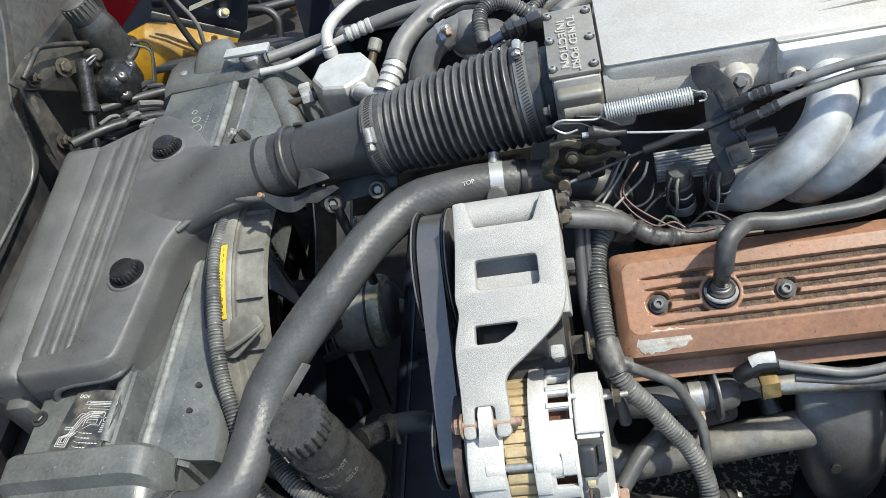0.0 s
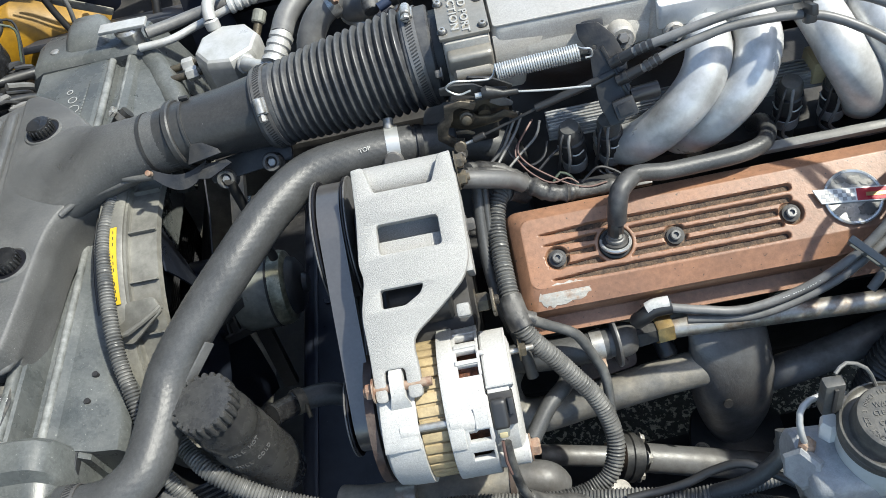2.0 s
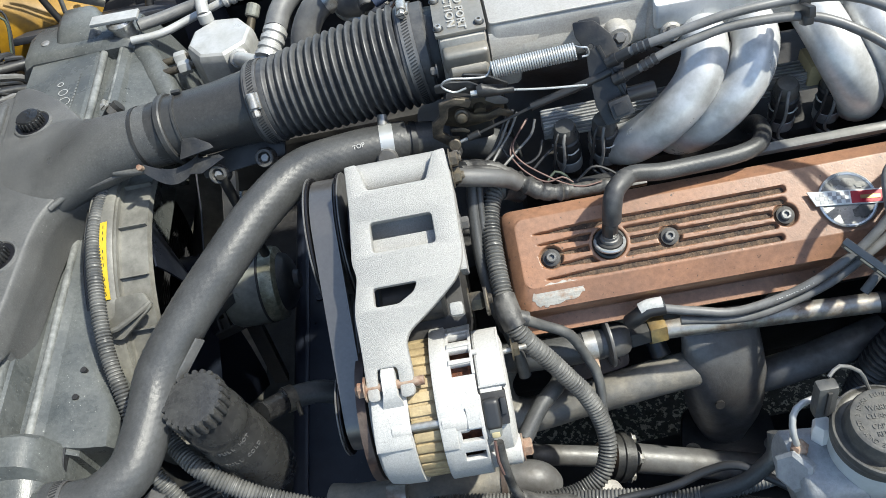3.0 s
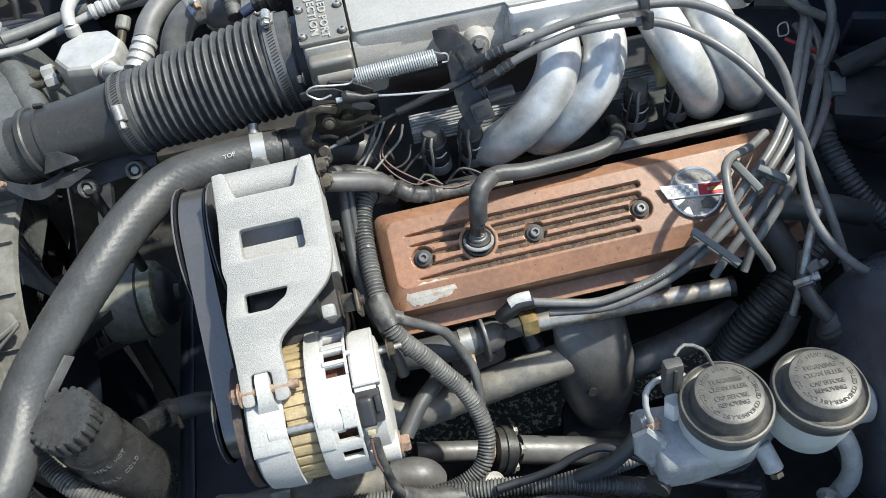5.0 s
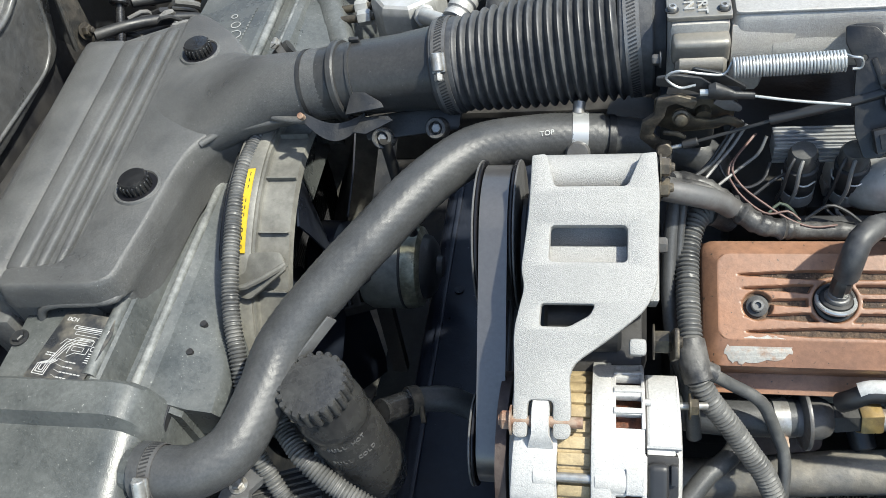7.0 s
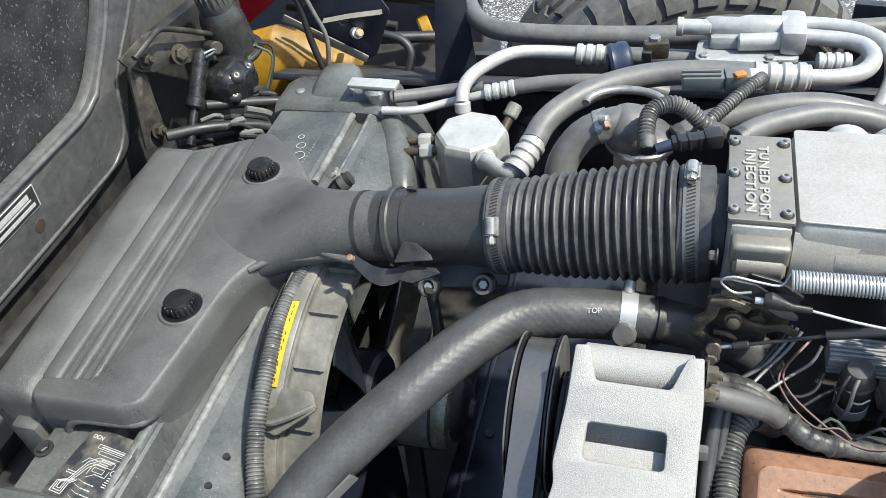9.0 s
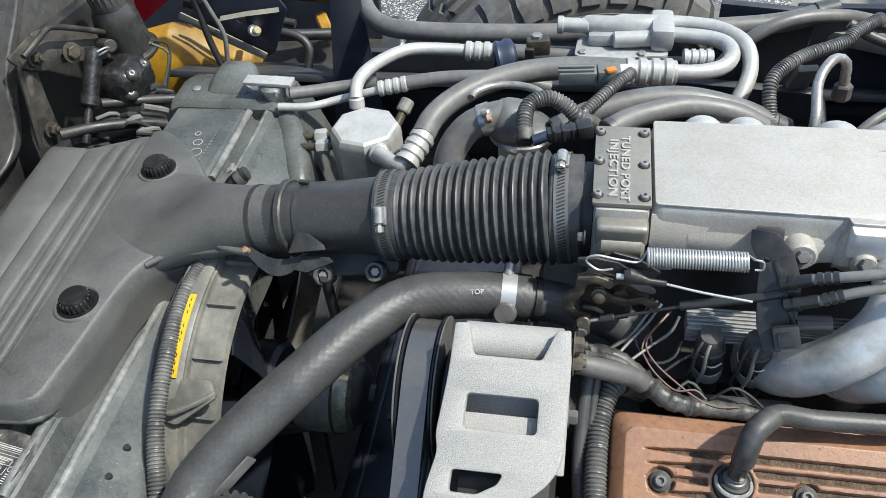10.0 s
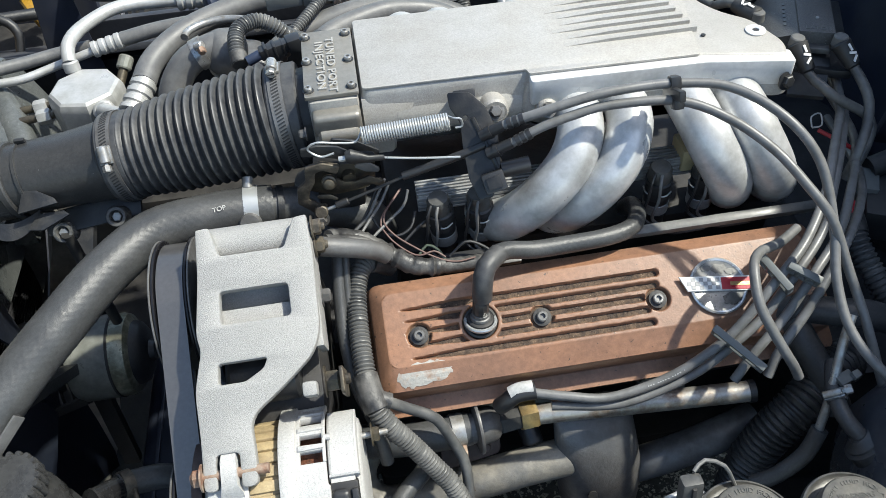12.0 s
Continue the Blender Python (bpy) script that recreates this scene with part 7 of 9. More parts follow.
# lower crossover tube and clamps
cx_ = thing("crossover_tube", (-0.15, -0.34, 0.44), "dirty brown steel crossover tube below the alternator", "pipe")
part("tube", tube([(-0.270, -0.330, 0.445), (-0.230, -0.338, 0.450), (-0.14, -0.340, 0.455), (-0.075, -0.344, 0.455)], 0.0185, 24), M_MANI, cx_)
part("end_cup", tube([(-0.080, -0.344, 0.455), (-0.060, -0.345, 0.455), (-0.048, -0.347, 0.448), (-0.044, -0.349, 0.438)], 0.0190, 24, 0.004), M_HEATSH, cx_, "rounded end cup")
part("seam_weld", tube([(-0.088, -0.3435, 0.455), (-0.082, -0.344, 0.455)], 0.0198, 24, 0.003), M_RUSTDK, cx_)
e = thing("hose_joint", (-0.205, -0.36, 0.48), "pale pipe joint below the alternator", "pipe joint")
part("sleeve", rod((-0.205, -0.352, 0.470), (-0.185, -0.352, 0.470), 0.018, seg=24), M_PIPE, e)
hexbolt(e, (-0.196, -0.372, 0.478), (0, -0.6, 0.8), 0.006, 0.006, M_STEEL)

# ---- exhaust side ----
ar = thing("air_injection_pipe", (0.1, -0.26, 0.53), "scaly aluminised air injection pipe with a check valve", "pipe")
part("pipe", rod((0.100, -0.2535, 0.5475), (0.302, -0.277, 0.5660), 0.0100, seg=24), M_PIPE, ar, "pitted silver pipe")
part("pipe_end", rod((0.299, -0.2767, 0.5657), (0.305, -0.2774, 0.5663), 0.0108, seg=24), M_BLACK, ar)
am = axis_mat((0.0, -0.2600, 0.5475), (0.093, -0.2525, 0.5470))
part("check_valve", lathe([(0.0145, 0.032), (0.0150, 0.036), (0.0150, 0.040), (0.0260, 0.042), (0.0265, 0.0435), (0.0260, 0.045), (0.0180, 0.046), (0.0175, 0.056), (0.0150, 0.062), (0.0105, 0.066)], am, 36), M_HEATSH, ar, "flanged steel check valve")
part("hex_body", lathe([(0.0125, 0.064), (0.0135, 0.066), (0.0125, 0.084), (0.0120, 0.086)], am, 6), M_BLACK, ar, smooth=25)
part("brass_nut", lathe([(0.0140, 0.085), (0.0150, 0.087), (0.0150, 0.100), (0.0140, 0.102)], am, 6), M_BRASS, ar, "hexagonal brass nut", smooth=25)
part("rubber_hose", tube([(-0.075, -0.250, 0.545), (-0.045, -0.256, 0.547), (-0.01, -0.2585, 0.5475), (0.036, -0.2570, 0.5474)], 0.0160, 20), M_RUBBER, ar)
part("hose_band", rod((0.018, -0.2580, 0.5475), (0.030, -0.2572, 0.5474), 0.0170, seg=28), M_STEEL, ar, "rusty steel band")
part("band_screw", box((0.008, 0.016, 0.010), pose(0.026, -0.276, 0.543), 0.002), M_RUST, ar)
ex = thing("exhaust_manifold", (0.14, -0.27, 0.35), "tubular steel exhaust manifold below the valve cover", "exhaust manifold")
part("tube", tube([(-0.060, -0.225, 0.508), (-0.078, -0.250, 0.492), (-0.072, -0.270, 0.470), (-0.050, -0.276, 0.459), (-0.022, -0.276, 0.463), (0.010, -0.275, 0.471), (0.045, -0.275, 0.479), (0.085, -0.274, 0.487), (0.125, -0.272, 0.490), (0.165, -0.268, 0.488)], 0.0192, 28), M_MANI, ex)
part("tube", tube([(0.33, -0.262, 0.485), (0.28, -0.272, 0.478), (0.235, -0.274, 0.462), (0.19, -0.270, 0.44)], 0.0180, 24), M_HEATSH, ex)
part("port_stub", rod((0.092, -0.228, 0.520), (0.100, -0.258, 0.500), 0.0105, seg=18, chamfer=0.002), M_BLACK, ex)
part("port_ear", plate(rounded([(-0.030, -0.012), (0.030, -0.014), (0.034, 0.010), (-0.026, 0.014)], 0.008), [], 0.007, frame_mat((0.034, -0.256, 0.507), (0.97, 0.0, 0.24), (0, -0.75, 0.66)), 0.001), M_RUSTDK, ex, "dark port ear with a bolt")
hexbolt(ex, (0.050, -0.260, 0.515), (0, -0.75, 0.66), 0.0052, 0.005, M_RUSTDK)
for x in (0.06, 0.12, 0.24):
    part("port_flange", box((0.05, 0.012, 0.045), pose(x, -0.222, 0.515, -30), 0.004), M_MANI, ex)
    hexbolt(ex, (x - 0.02, -0.231, 0.530), (0, -0.9, 0.4), 0.006, 0.007, M_MANI)
part("number_boss", words("n", 0.018, frame_mat((0.030, -0.2865, 0.4905), (1, 0, 0.2), (0, -0.6, 0.8)), 0.003), M_RUSTDK, ex)
hsx = thing("heat_shield", (0.165, -0.28, 0.30), "dull dented steel exhaust heat shield", "heat shield")
sec = []
for z, w, front in ((0.541, 0.0360, -0.248), (0.538, 0.0375, -0.260), (0.531, 0.0390, -0.272), (0.519, 0.0405, -0.284), (0.500, 0.0420, -0.294), (0.475, 0.0435, -0.301), (0.448, 0.0440, -0.304), (0.420, 0.0430, -0.303), (0.390, 0.0400, -0.300), (0.362, 0.0350, -0.296), (0.338, 0.0290, -0.292), (0.325, 0.0260, -0.290)):
    dpt, yc = (-0.236 - front) / 2, (-0.236 + front) / 2
    cx = 0.158 + (0.53 - z) * 0.10
    o = []
    for k in range(32):
        a = 2 * math.pi * k / 32
        c, s = math.cos(a), math.sin(a)
        o.append(V(cx + w * math.copysign(abs(c) ** 0.75, c) + 0.0005 * math.sin(5 * a + z * 60), yc + dpt * math.copysign(abs(s) ** 0.95, s), z + 0))
    sec.append(o)
part("shell", loft_sections(sec), M_SHELL, hsx, smooth=70)
part("crimped_edge", tube([(0.119, -0.242, 0.541), (0.135, -0.250, 0.5435), (0.158, -0.2505, 0.5430), (0.182, -0.250, 0.5435), (0.196, -0.242, 0.541)], 0.0024, 8, 0.006), M_RUSTDK, hsx, "dark crimped upper edge")
part("rust_spot", rod((0.150, -0.3030, 0.462), (0.150, -0.3050, 0.463), 0.005, seg=18), M_BLOCK, hsx, "dark burnt spot")
fp = thing("exhaust_flange", (0.185, -0.27, 0.30), "dark exhaust flange with bolts below the shield", "flange")
part("plate", plate(rounded([(-0.058, -0.040), (0.058, -0.036), (0.054, 0.030), (-0.048, 0.030)], 0.018), [], 0.012, pose(0.180, -0.275, 0.335, 4, 6, -8), 0.002), M_BLACK, fp)
for x, y, z in ((0.134, -0.296, 0.339), (0.226, -0.300, 0.330)):
    hexbolt(fp, (x, y, z), (0, 0, 1), 0.0065, 0.006, M_MANI)
part("down_pipe", rod((0.187, -0.272, 0.31), (0.21, -0.26, 0.12), 0.03, seg=28), M_MANI, fp)
sf = thing("steering_shaft", (0.06, -0.31, 0.36), "dull steel steering shaft with a flexible coupling", "steering shaft")
part("shaft", rod((-0.055, -0.306, 0.425), (0.035, -0.309, 0.390), 0.0115, seg=24), M_HEATSH, sf)
part("shaft", rod((0.062, -0.310, 0.378), (0.36, -0.336, 0.261), 0.0165, seg=28), M_HEATSH, sf)
am = axis_mat((0.030, -0.309, 0.392), (0.070, -0.310, 0.376))
part("coupling", lathe([(0.012, 0), (0.026, 0.002), (0.026, 0.010), (0.028, 0.011), (0.028, 0.018), (0.024, 0.019), (0.024, 0.025), (0.016, 0.028)], am, 36), M_BLACK, sf)
for k in range(4):
    a = 2 * math.pi * k / 4 + 0.5
    q = am @ Vector((0.020 * math.cos(a), 0.020 * math.sin(a), 0.026))
    hexbolt(sf, q, (0.92, 0, -0.38), 0.0055, 0.006, M_STEEL)
part("collar", rod((0.020, -0.3085, 0.397), (0.030, -0.309, 0.393), 0.0155, seg=24), M_RUST, sf)
single("heater_pipe", tube([(-0.057, -0.332, 0.520), (-0.035, -0.305, 0.530), (-0.016, -0.288, 0.532), (-0.005, -0.270, 0.530)], 0.0085, 16), M_RUBBER, "dusty black stub hose beside the alternator", "hose")
single("low_fitting", lathe([(0.014, 0), (0.017, 0.004), (0.017, 0.020), (0.012, 0.024)], axis_mat((0.01, -0.36, 0.41), (0.03, -0.37, 0.43)), 24), M_CAST, "pale alloy fitting beneath the loom", "fitting")

# spark plug boot and wires
pw = thing("spark_plug_wire", (0.08, -0.26, 0.59), "grey spark plug wire with a white-tipped boot", "spark plug wire", "spark plug wires")
part("wire", tube([(0.090, -0.263, 0.602), (0.125, -0.272, 0.599), (0.162, -0.278, 0.596), (0.215, -0.274, 0.606), (0.255, -0.268, 0.630), (0.280, -0.260, 0.650), (0.312, -0.242, 0.678), (0.351, -0.212, 0.692), (0.388, -0.168, 0.706), (0.416, -0.122, 0.716), (0.446, -0.072, 0.722), (0.466, -0.020, 0.722), (0.474, 0.03, 0.712)], 0.0044, 12), M_GREYWIRE, pw)
part("boot", tube([(0.064, -0.262, 0.585), (0.070, -0.264, 0.594), (0.080, -0.263, 0.602), (0.096, -0.263, 0.603)], 0.0080, 14, 0.003), M_BLKWIRE, pw, "black rubber boot")
part("heat_sleeve", tube([(0.074, -0.2620, 0.6020), (0.082, -0.2612, 0.6052), (0.094, -0.2615, 0.6058)], 0.0072, 14, 0.003), M_GREYPRINT, pw, "white heat sleeve")
for pts in ([(0.110, -0.272, 0.588), (0.174, -0.281, 0.588), (0.237, -0.274, 0.604), (0.271, -0.268, 0.630), (0.303, -0.255, 0.650), (0.336, -0.234, 0.678), (0.372, -0.202, 0.692), (0.402, -0.158, 0.702), (0.432, -0.110, 0.708), (0.460, -0.060, 0.710), (0.478, 0.0, 0.705)],
            [(0.270, -0.290, 0.610), (0.290, -0.278, 0.632), (0.318, -0.262, 0.652), (0.348, -0.240, 0.678), (0.386, -0.206, 0.690), (0.420, -0.160, 0.692), (0.450, -0.115, 0.690), (0.474, -0.065, 0.684), (0.485, 0.0, 0.68)],
            [(0.300, -0.292, 0.612), (0.312, -0.280, 0.634), (0.335, -0.264, 0.654), (0.362, -0.242, 0.676), (0.398, -0.206, 0.684), (0.436, -0.160, 0.676), (0.464, -0.115, 0.664), (0.484, -0.065, 0.650), (0.49, 0.0, 0.65)]):
    e = thing("spark_plug_wire", pts[0], "grey spark plug wire bundled in plastic combs", "spark plug wire", "spark plug wires")
    part("wire", tube(pts, 0.0044, 12), M_GREYWIRE, e)
e = thing("spark_plug_wire", (0.30, -0.26, 0.65), "loose grey spark plug wire bent over the bundle", "spark plug wire", "spark plug wires")
part("wire", tube([(0.350, -0.196, 0.694), (0.326, -0.212, 0.696), (0.305, -0.221, 0.700), (0.293, -0.232, 0.703), (0.286, -0.247, 0.702), (0.284, -0.272, 0.688), (0.298, -0.298, 0.662), (0.308, -0.306, 0.646), (0.316, -0.308, 0.630)], 0.0044, 12), M_GREYWIRE, e)
for pos, rz, L in (((0.314, -0.235, 0.684), -70, 0.042), ((0.336, -0.243, 0.686), -40, 0.030), ((0.272, -0.279, 0.642), -54, 0.054)):
    e = thing("wire_comb", pos, "grey-black plastic comb holding plug wires apart", "wire comb", "wire combs")
    m = Matrix.Translation(pos) @ pose(0, 0, 0, 25, 12, rz)
    part("bar", box((L, 0.007, 0.004), m @ pose(0, 0, 0.005), 0.0015), M_CONN, e)
    part("bar", box((L, 0.007, 0.004), m @ pose(0, 0, -0.006), 0.0015), M_CONN, e)
    for k in range(4):
        part("tooth", box((0.003, 0.007, 0.010), m @ pose(-L / 2 + 0.002 + k * (L - 0.004) / 3, 0, 0), 0.0008), M_CONN, e)

# ---- brake master cylinder ----
mc = thing("master_cylinder", (0.22, -0.44, 0.55), "cast aluminium brake master cylinder with two white reservoirs", "brake cylinder")
part("body", rod((0.140, -0.433, 0.622), (0.345, -0.440, 0.598), 0.020, seg=32, chamfer=0.003), M_CASTD, mc)
part("valve_block", loft_sections([lid_section(*q) for q in ((0.144, -0.472, -0.428, 0.632, 0.594, 3), (0.149, -0.476, -0.421, 0.640, 0.594, 4.5), (0.172, -0.477, -0.419, 0.641, 0.592, 5), (0.200, -0.475, -0.421, 0.632, 0.592, 4.5), (0.228, -0.470, -0.425, 0.624, 0.588, 3.5), (0.250, -0.458, -0.430, 0.616, 0.594, 2.5))]), M_CASTD, mc, smooth=70)
part("end_plug", lathe([(0.0150, 0), (0.0172, 0.002), (0.0172, 0.008), (0.014, 0.010)], axis_mat((0.148, -0.447, 0.628), (0.112, -0.470, 0.651)), 6), M_CASTD, mc, smooth=25)
part("port_recess", rod((0.146, -0.470, 0.602), (0.142, -0.474, 0.602), 0.011, seg=24), M_BLOCK, mc)
part("mount_arm", tube([(0.300, -0.444, 0.606), (0.314, -0.462, 0.590), (0.324, -0.474, 0.565), (0.327, -0.482, 0.535), (0.322, -0.484, 0.505)], 0.0085, 16), M_CASTD, mc)
hexbolt(mc, (0.312, -0.486, 0.512), (-0.6, -0.7, 0.2), 0.0075, 0.008, M_STEEL, stud=0.006)
part("outlet_fitting", rod((0.236, -0.462, 0.612), (0.242, -0.482, 0.599), 0.0082, seg=24, chamfer=0.001), M_CASTD, mc)
hexbolt(mc, (0.242, -0.482, 0.599), (0.2, -0.7, -0.6), 0.006, 0.005, M_GOLD, False)
for cx, cy in ((0.203, -0.446), (0.277, -0.453)):
    part("reservoir", lathe([(0.026, 0.612), (0.031, 0.618), (0.0335, 0.640), (0.0340, 0.668)], pose(cx, cy, 0), 44), M_RESERV, mc, "white translucent reservoir cup")
    cpn = part("cap", lathe([(0.0335, 0.657), (0.0352, 0.6585), (0.0354, 0.6660), (0.0364, 0.6665), (0.0371, 0.6690), (0.0371, 0.6715), (0.0360, 0.6740), (0.0345, 0.6745), (0.0335, 0.6725), (0.0322, 0.6712), (0.0290, 0.6708), (0.0279, 0.6725), (0.0274, 0.6835), (0.0262, 0.6862), (0.0240, 0.6872), (0.0, 0.6874)], pose(cx, cy, 0), 56, cap=False), M_CAPBRK, mc, "dusty black filler cap with raised lettering")
    for txt, dy, sz in (("WARNING", 0.0105, 0.0062), ("CLEAN FILLER", 0.0040, 0.0056), ("CAP BEFORE", -0.0040, 0.0056), ("REMOVING", -0.0100, 0.0056)):
        part("lettering", words(txt, sz, pose(cx, cy, 0.6876, 0, 0, -4) @ pose(0, dy, 0), 0.0008, 0.86), M_CAPBRK, cpn)
    ring = bmesh.new()
    msg = "USE ONLY DOT 3 BRAKE FLUID FROM A SEALED CONTAINER-"
    for k, ch in enumerate(msg):
        a = radians(250 - k * 360 / len(msg))
        if ch != " ":
            join(ring, words(ch, 0.0048, pose(cx + 0.0210 * math.cos(a), cy + 0.0210 * math.sin(a), 0.6874, 0, 0, math.degrees(a) - 90), 0.0008))
    part("lettering", ring, M_CAPBRK, cpn)
sn = thing("pressure_switch", (0.168, -0.43, 0.65), "black pressure switch on a white plastic base", "switch")
part("base", lathe([(0.0088, 0), (0.0088, 0.014), (0.0070, 0.018)], axis_mat((0.170, -0.430, 0.640), (0.169, -0.423, 0.68)), 6), M_WHITE, sn, smooth=25)
part("switch_body", box((0.0155, 0.011, 0.034), Matrix.Translation((0.167, -0.420, 0.685)) @ pose(0, 0, 0, -10, 0, 0), 0.003), M_CAPBLK, sn)
part("slot", box((0.003, 0.002, 0.026), Matrix.Translation((0.167, -0.4262, 0.687)) @ pose(0, 0, 0, -10, 0, 0), 0.0005), M_BLOCK, sn)
single("brake_line", tube([(0.150, -0.436, 0.640), (0.145, -0.432, 0.656), (0.146, -0.422, 0.668), (0.156, -0.414, 0.670), (0.176, -0.410, 0.667), (0.190, -0.412, 0.655), (0.20, -0.418, 0.63)], 0.0026, 10), M_ACALU, "bright bent steel brake line", "brake line")
single("brake_line", tube([(0.170, -0.412, 0.702), (0.180, -0.406, 0.704), (0.196, -0.408, 0.694), (0.206, -0.414, 0.672)], 0.0015, 8), M_GREYWIRE, "thin grey wire from the pressure switch", "wire")
single("line_nut", lathe([(0.0060, 0), (0.0070, 0.003), (0.0070, 0.012), (0.0045, 0.014)], axis_mat((0.150, -0.437, 0.632), (0.150, -0.436, 0.65)), 6), M_RUST, "rusty brake line nut", "nut", smooth=25)
bb = thing("brake_booster", (0.40, -0.435, 0.43), "black dome of the brake booster", "brake booster")
BBM = axis_mat((0.345, -0.435, 0.560), (0.7, -0.435, 0.560))
part("dome", lathe([(0.028, 0), (0.060, 0.002), (0.066, 0.006), (0.098, 0.014), (0.120, 0.030), (0.130, 0.052), (0.132, 0.075)], BBM, 64), M_BOOST, bb)
part("rim", lathe([(0.131, 0.072), (0.137, 0.074), (0.137, 0.084), (0.131, 0.087), (0.128, 0.14), (0.09, 0.17)], BBM, 64, cap=False), M_BOOST, bb)
pv = V(0.358, -0.363, 0.600)
part("vacuum_port", lathe([(0.020, -0.010), (0.020, 0.001), (0.0165, 0.002), (0.0165, 0.004), (0.012, 0.006), (0.009, 0.010)], axis_mat(pv, pv + V(-0.6, 0.5, 0.55)), 32), M_RUBBER, bb)
single("vacuum_hose", tube([pv + V(-0.004, 0.003, 0.004), (0.346, -0.350, 0.612), (0.342, -0.338, 0.618), (0.344, -0.320, 0.622), (0.356, -0.296, 0.622)], 0.0072, 14), M_RUBBER, "black vacuum hose leading to the brake booster", "hose")
worm_clamp("hose_clamp", (0.343, -0.328, 0.620), (0.1, 0.95, 0.2), 0.0075, "dull steel clamp on the booster hose", 1.0, 0.008, False)
loom([(0.43, -0.235, 0.520), (0.400, -0.258, 0.560), (0.352, -0.290, 0.556), (0.320, -0.302, 0.525), (0.302, -0.310, 0.480), (0.29, -0.33, 0.43), (0.285, -0.40, 0.37)], 0.0215, "large black corrugated air hose going down beside the booster", 0.0058, "corrugated_duct", M_DUCT)
loom([(0.27, -0.40, 0.44), (0.285, -0.415, 0.40), (0.30, -0.43, 0.34)], 0.022, "black corrugated hose below the master cylinder", 0.0058, "corrugated_duct", M_BELLOWS)
loom([(-0.03, -0.405, 0.470), (0.03, -0.402, 0.475), (0.08, -0.405, 0.490), (0.13, -0.408, 0.505), (0.18, -0.40, 0.50)], 0.0085, "dark corrugated loom beside the steering shaft", 0.0036)
single("ground_cable", tube([(0.02, -0.400, 0.500), (0.07, -0.398, 0.505), (0.10, -0.395, 0.520), (0.128, -0.400, 0.535), (0.16, -0.42, 0.53), (0.20, -0.44, 0.51), (0.26, -0.46, 0.50)], 0.0042, 10), M_BLKWIRE, "black cable tied near the master cylinder", "cable")
single("ground_cable", tube([(0.10, -0.408, 0.500), (0.13, -0.412, 0.525), (0.155, -0.405, 0.555), (0.16, -0.39, 0.57)], 0.0075, 12), M_RUBBER, "black rubber hose stub near the master cylinder", "hose")
single("coolant_hose", tube([(-0.15, -0.455, 0.46), (-0.05, -0.445, 0.49), (0.03, -0.435, 0.505), (0.08, -0.437, 0.500), (0.16, -0.462, 0.470), (0.22, -0.49, 0.42)], 0.014, 20), M_RUBBER, "thick smooth black hose low by the fender", "hose")
single("heater_hose", tube([(0.320, -0.205, 0.560), (0.322, -0.225, 0.600), (0.342, -0.232, 0.622), (0.365, -0.240, 0.628), (0.385, -0.250, 0.630), (0.41, -0.252, 0.625), (0.45, -0.25, 0.60)], 0.0135, 20), M_RUBBER, "black heater hose bending behind the plug wires", "hose")
single("heater_hose", tube([(0.345, -0.238, 0.618), (0.355, -0.262, 0.600), (0.368, -0.285, 0.580), (0.380, -0.300, 0.550)], 0.0135, 20), M_RUBBER, "braided black heater hose going down", "hose")
st2 = thing("cable_rod", (0.34, -0.32, 0.6), "bright steel clutch cable end with a tie strap", "rod")
part("rod", tube([(0.362, -0.285, 0.675), (0.352, -0.300, 0.655), (0.340, -0.325, 0.615), (0.331, -0.340, 0.582)], 0.0040, 12), M_STEEL, st2)
part("boot", tube([(0.333, -0.338, 0.588), (0.322, -0.347, 0.565), (0.300, -0.352, 0.545), (0.28, -0.35, 0.53)], 0.0075, 14), M_RUBBER, st2)
part("tie_strap", box((0.016, 0.010, 0.004), pose(0.352, -0.318, 0.632, 10, 0, 20), 0.001), M_CONN, st2)
part("strap_head", box((0.008, 0.007, 0.007), pose(0.361, -0.318, 0.634, 10, 0, 20), 0.002), M_CONN, st2)

# ---- rear: coil, connectors ----
co = thing("ignition_coil", (0.45, 0.03, 0.68), "dark distributor coil cover with moulded latch", "ignition coil")
CM = pose(0.452, 0.040, 0.745, 0, 0, -22)
part("base_plate", box((0.100, 0.140, 0.010), CM @ pose(-0.004, -0.002, -0.008), 0.003), M_BLACK, co)
part("cover_side", loft_sections([[CM @ V(x, y, z) for x, z in ((-0.050, -0.004), (-0.010, -0.004), (-0.010, 0.023), (-0.036, 0.015))] for y in (-0.052, -0.046, 0.056, 0.060)]), M_PLASTIC, co, "sloped side of the cover")
part("latch_cover", box((0.036, 0.086, 0.026), CM @ pose(0.007, -0.008, 0.013), 0.004), M_PLASTIC, co)
part("latch_tongue", box((0.030, 0.010, 0.006), CM @ pose(0.006, -0.056, 0.010), 0.0015), M_LOOM, co)
part("front_bracket", loft_sections([[CM @ V(x, y, z) for x, z in ((-0.012, 0.004 - d), (0.024, 0.004 - d), (0.024, 0.0 - d), (-0.012, 0.0 - d))] for y, d in ((-0.054, 0.0), (-0.066, 0.006), (-0.086, 0.030))]), M_BLACK, co)
part("lettering", words("LATCH", 0.0078, CM @ pose(0.008, -0.044, 0.0262), 0.0006), M_CONN, co)
for k in range(6):
    part("print_bar", box((0.0026, 0.0050, 0.0006), CM @ pose(-0.022, -0.030 + k * 0.008, 0.0198, 0, -17, 0), 0), M_CONN, co)
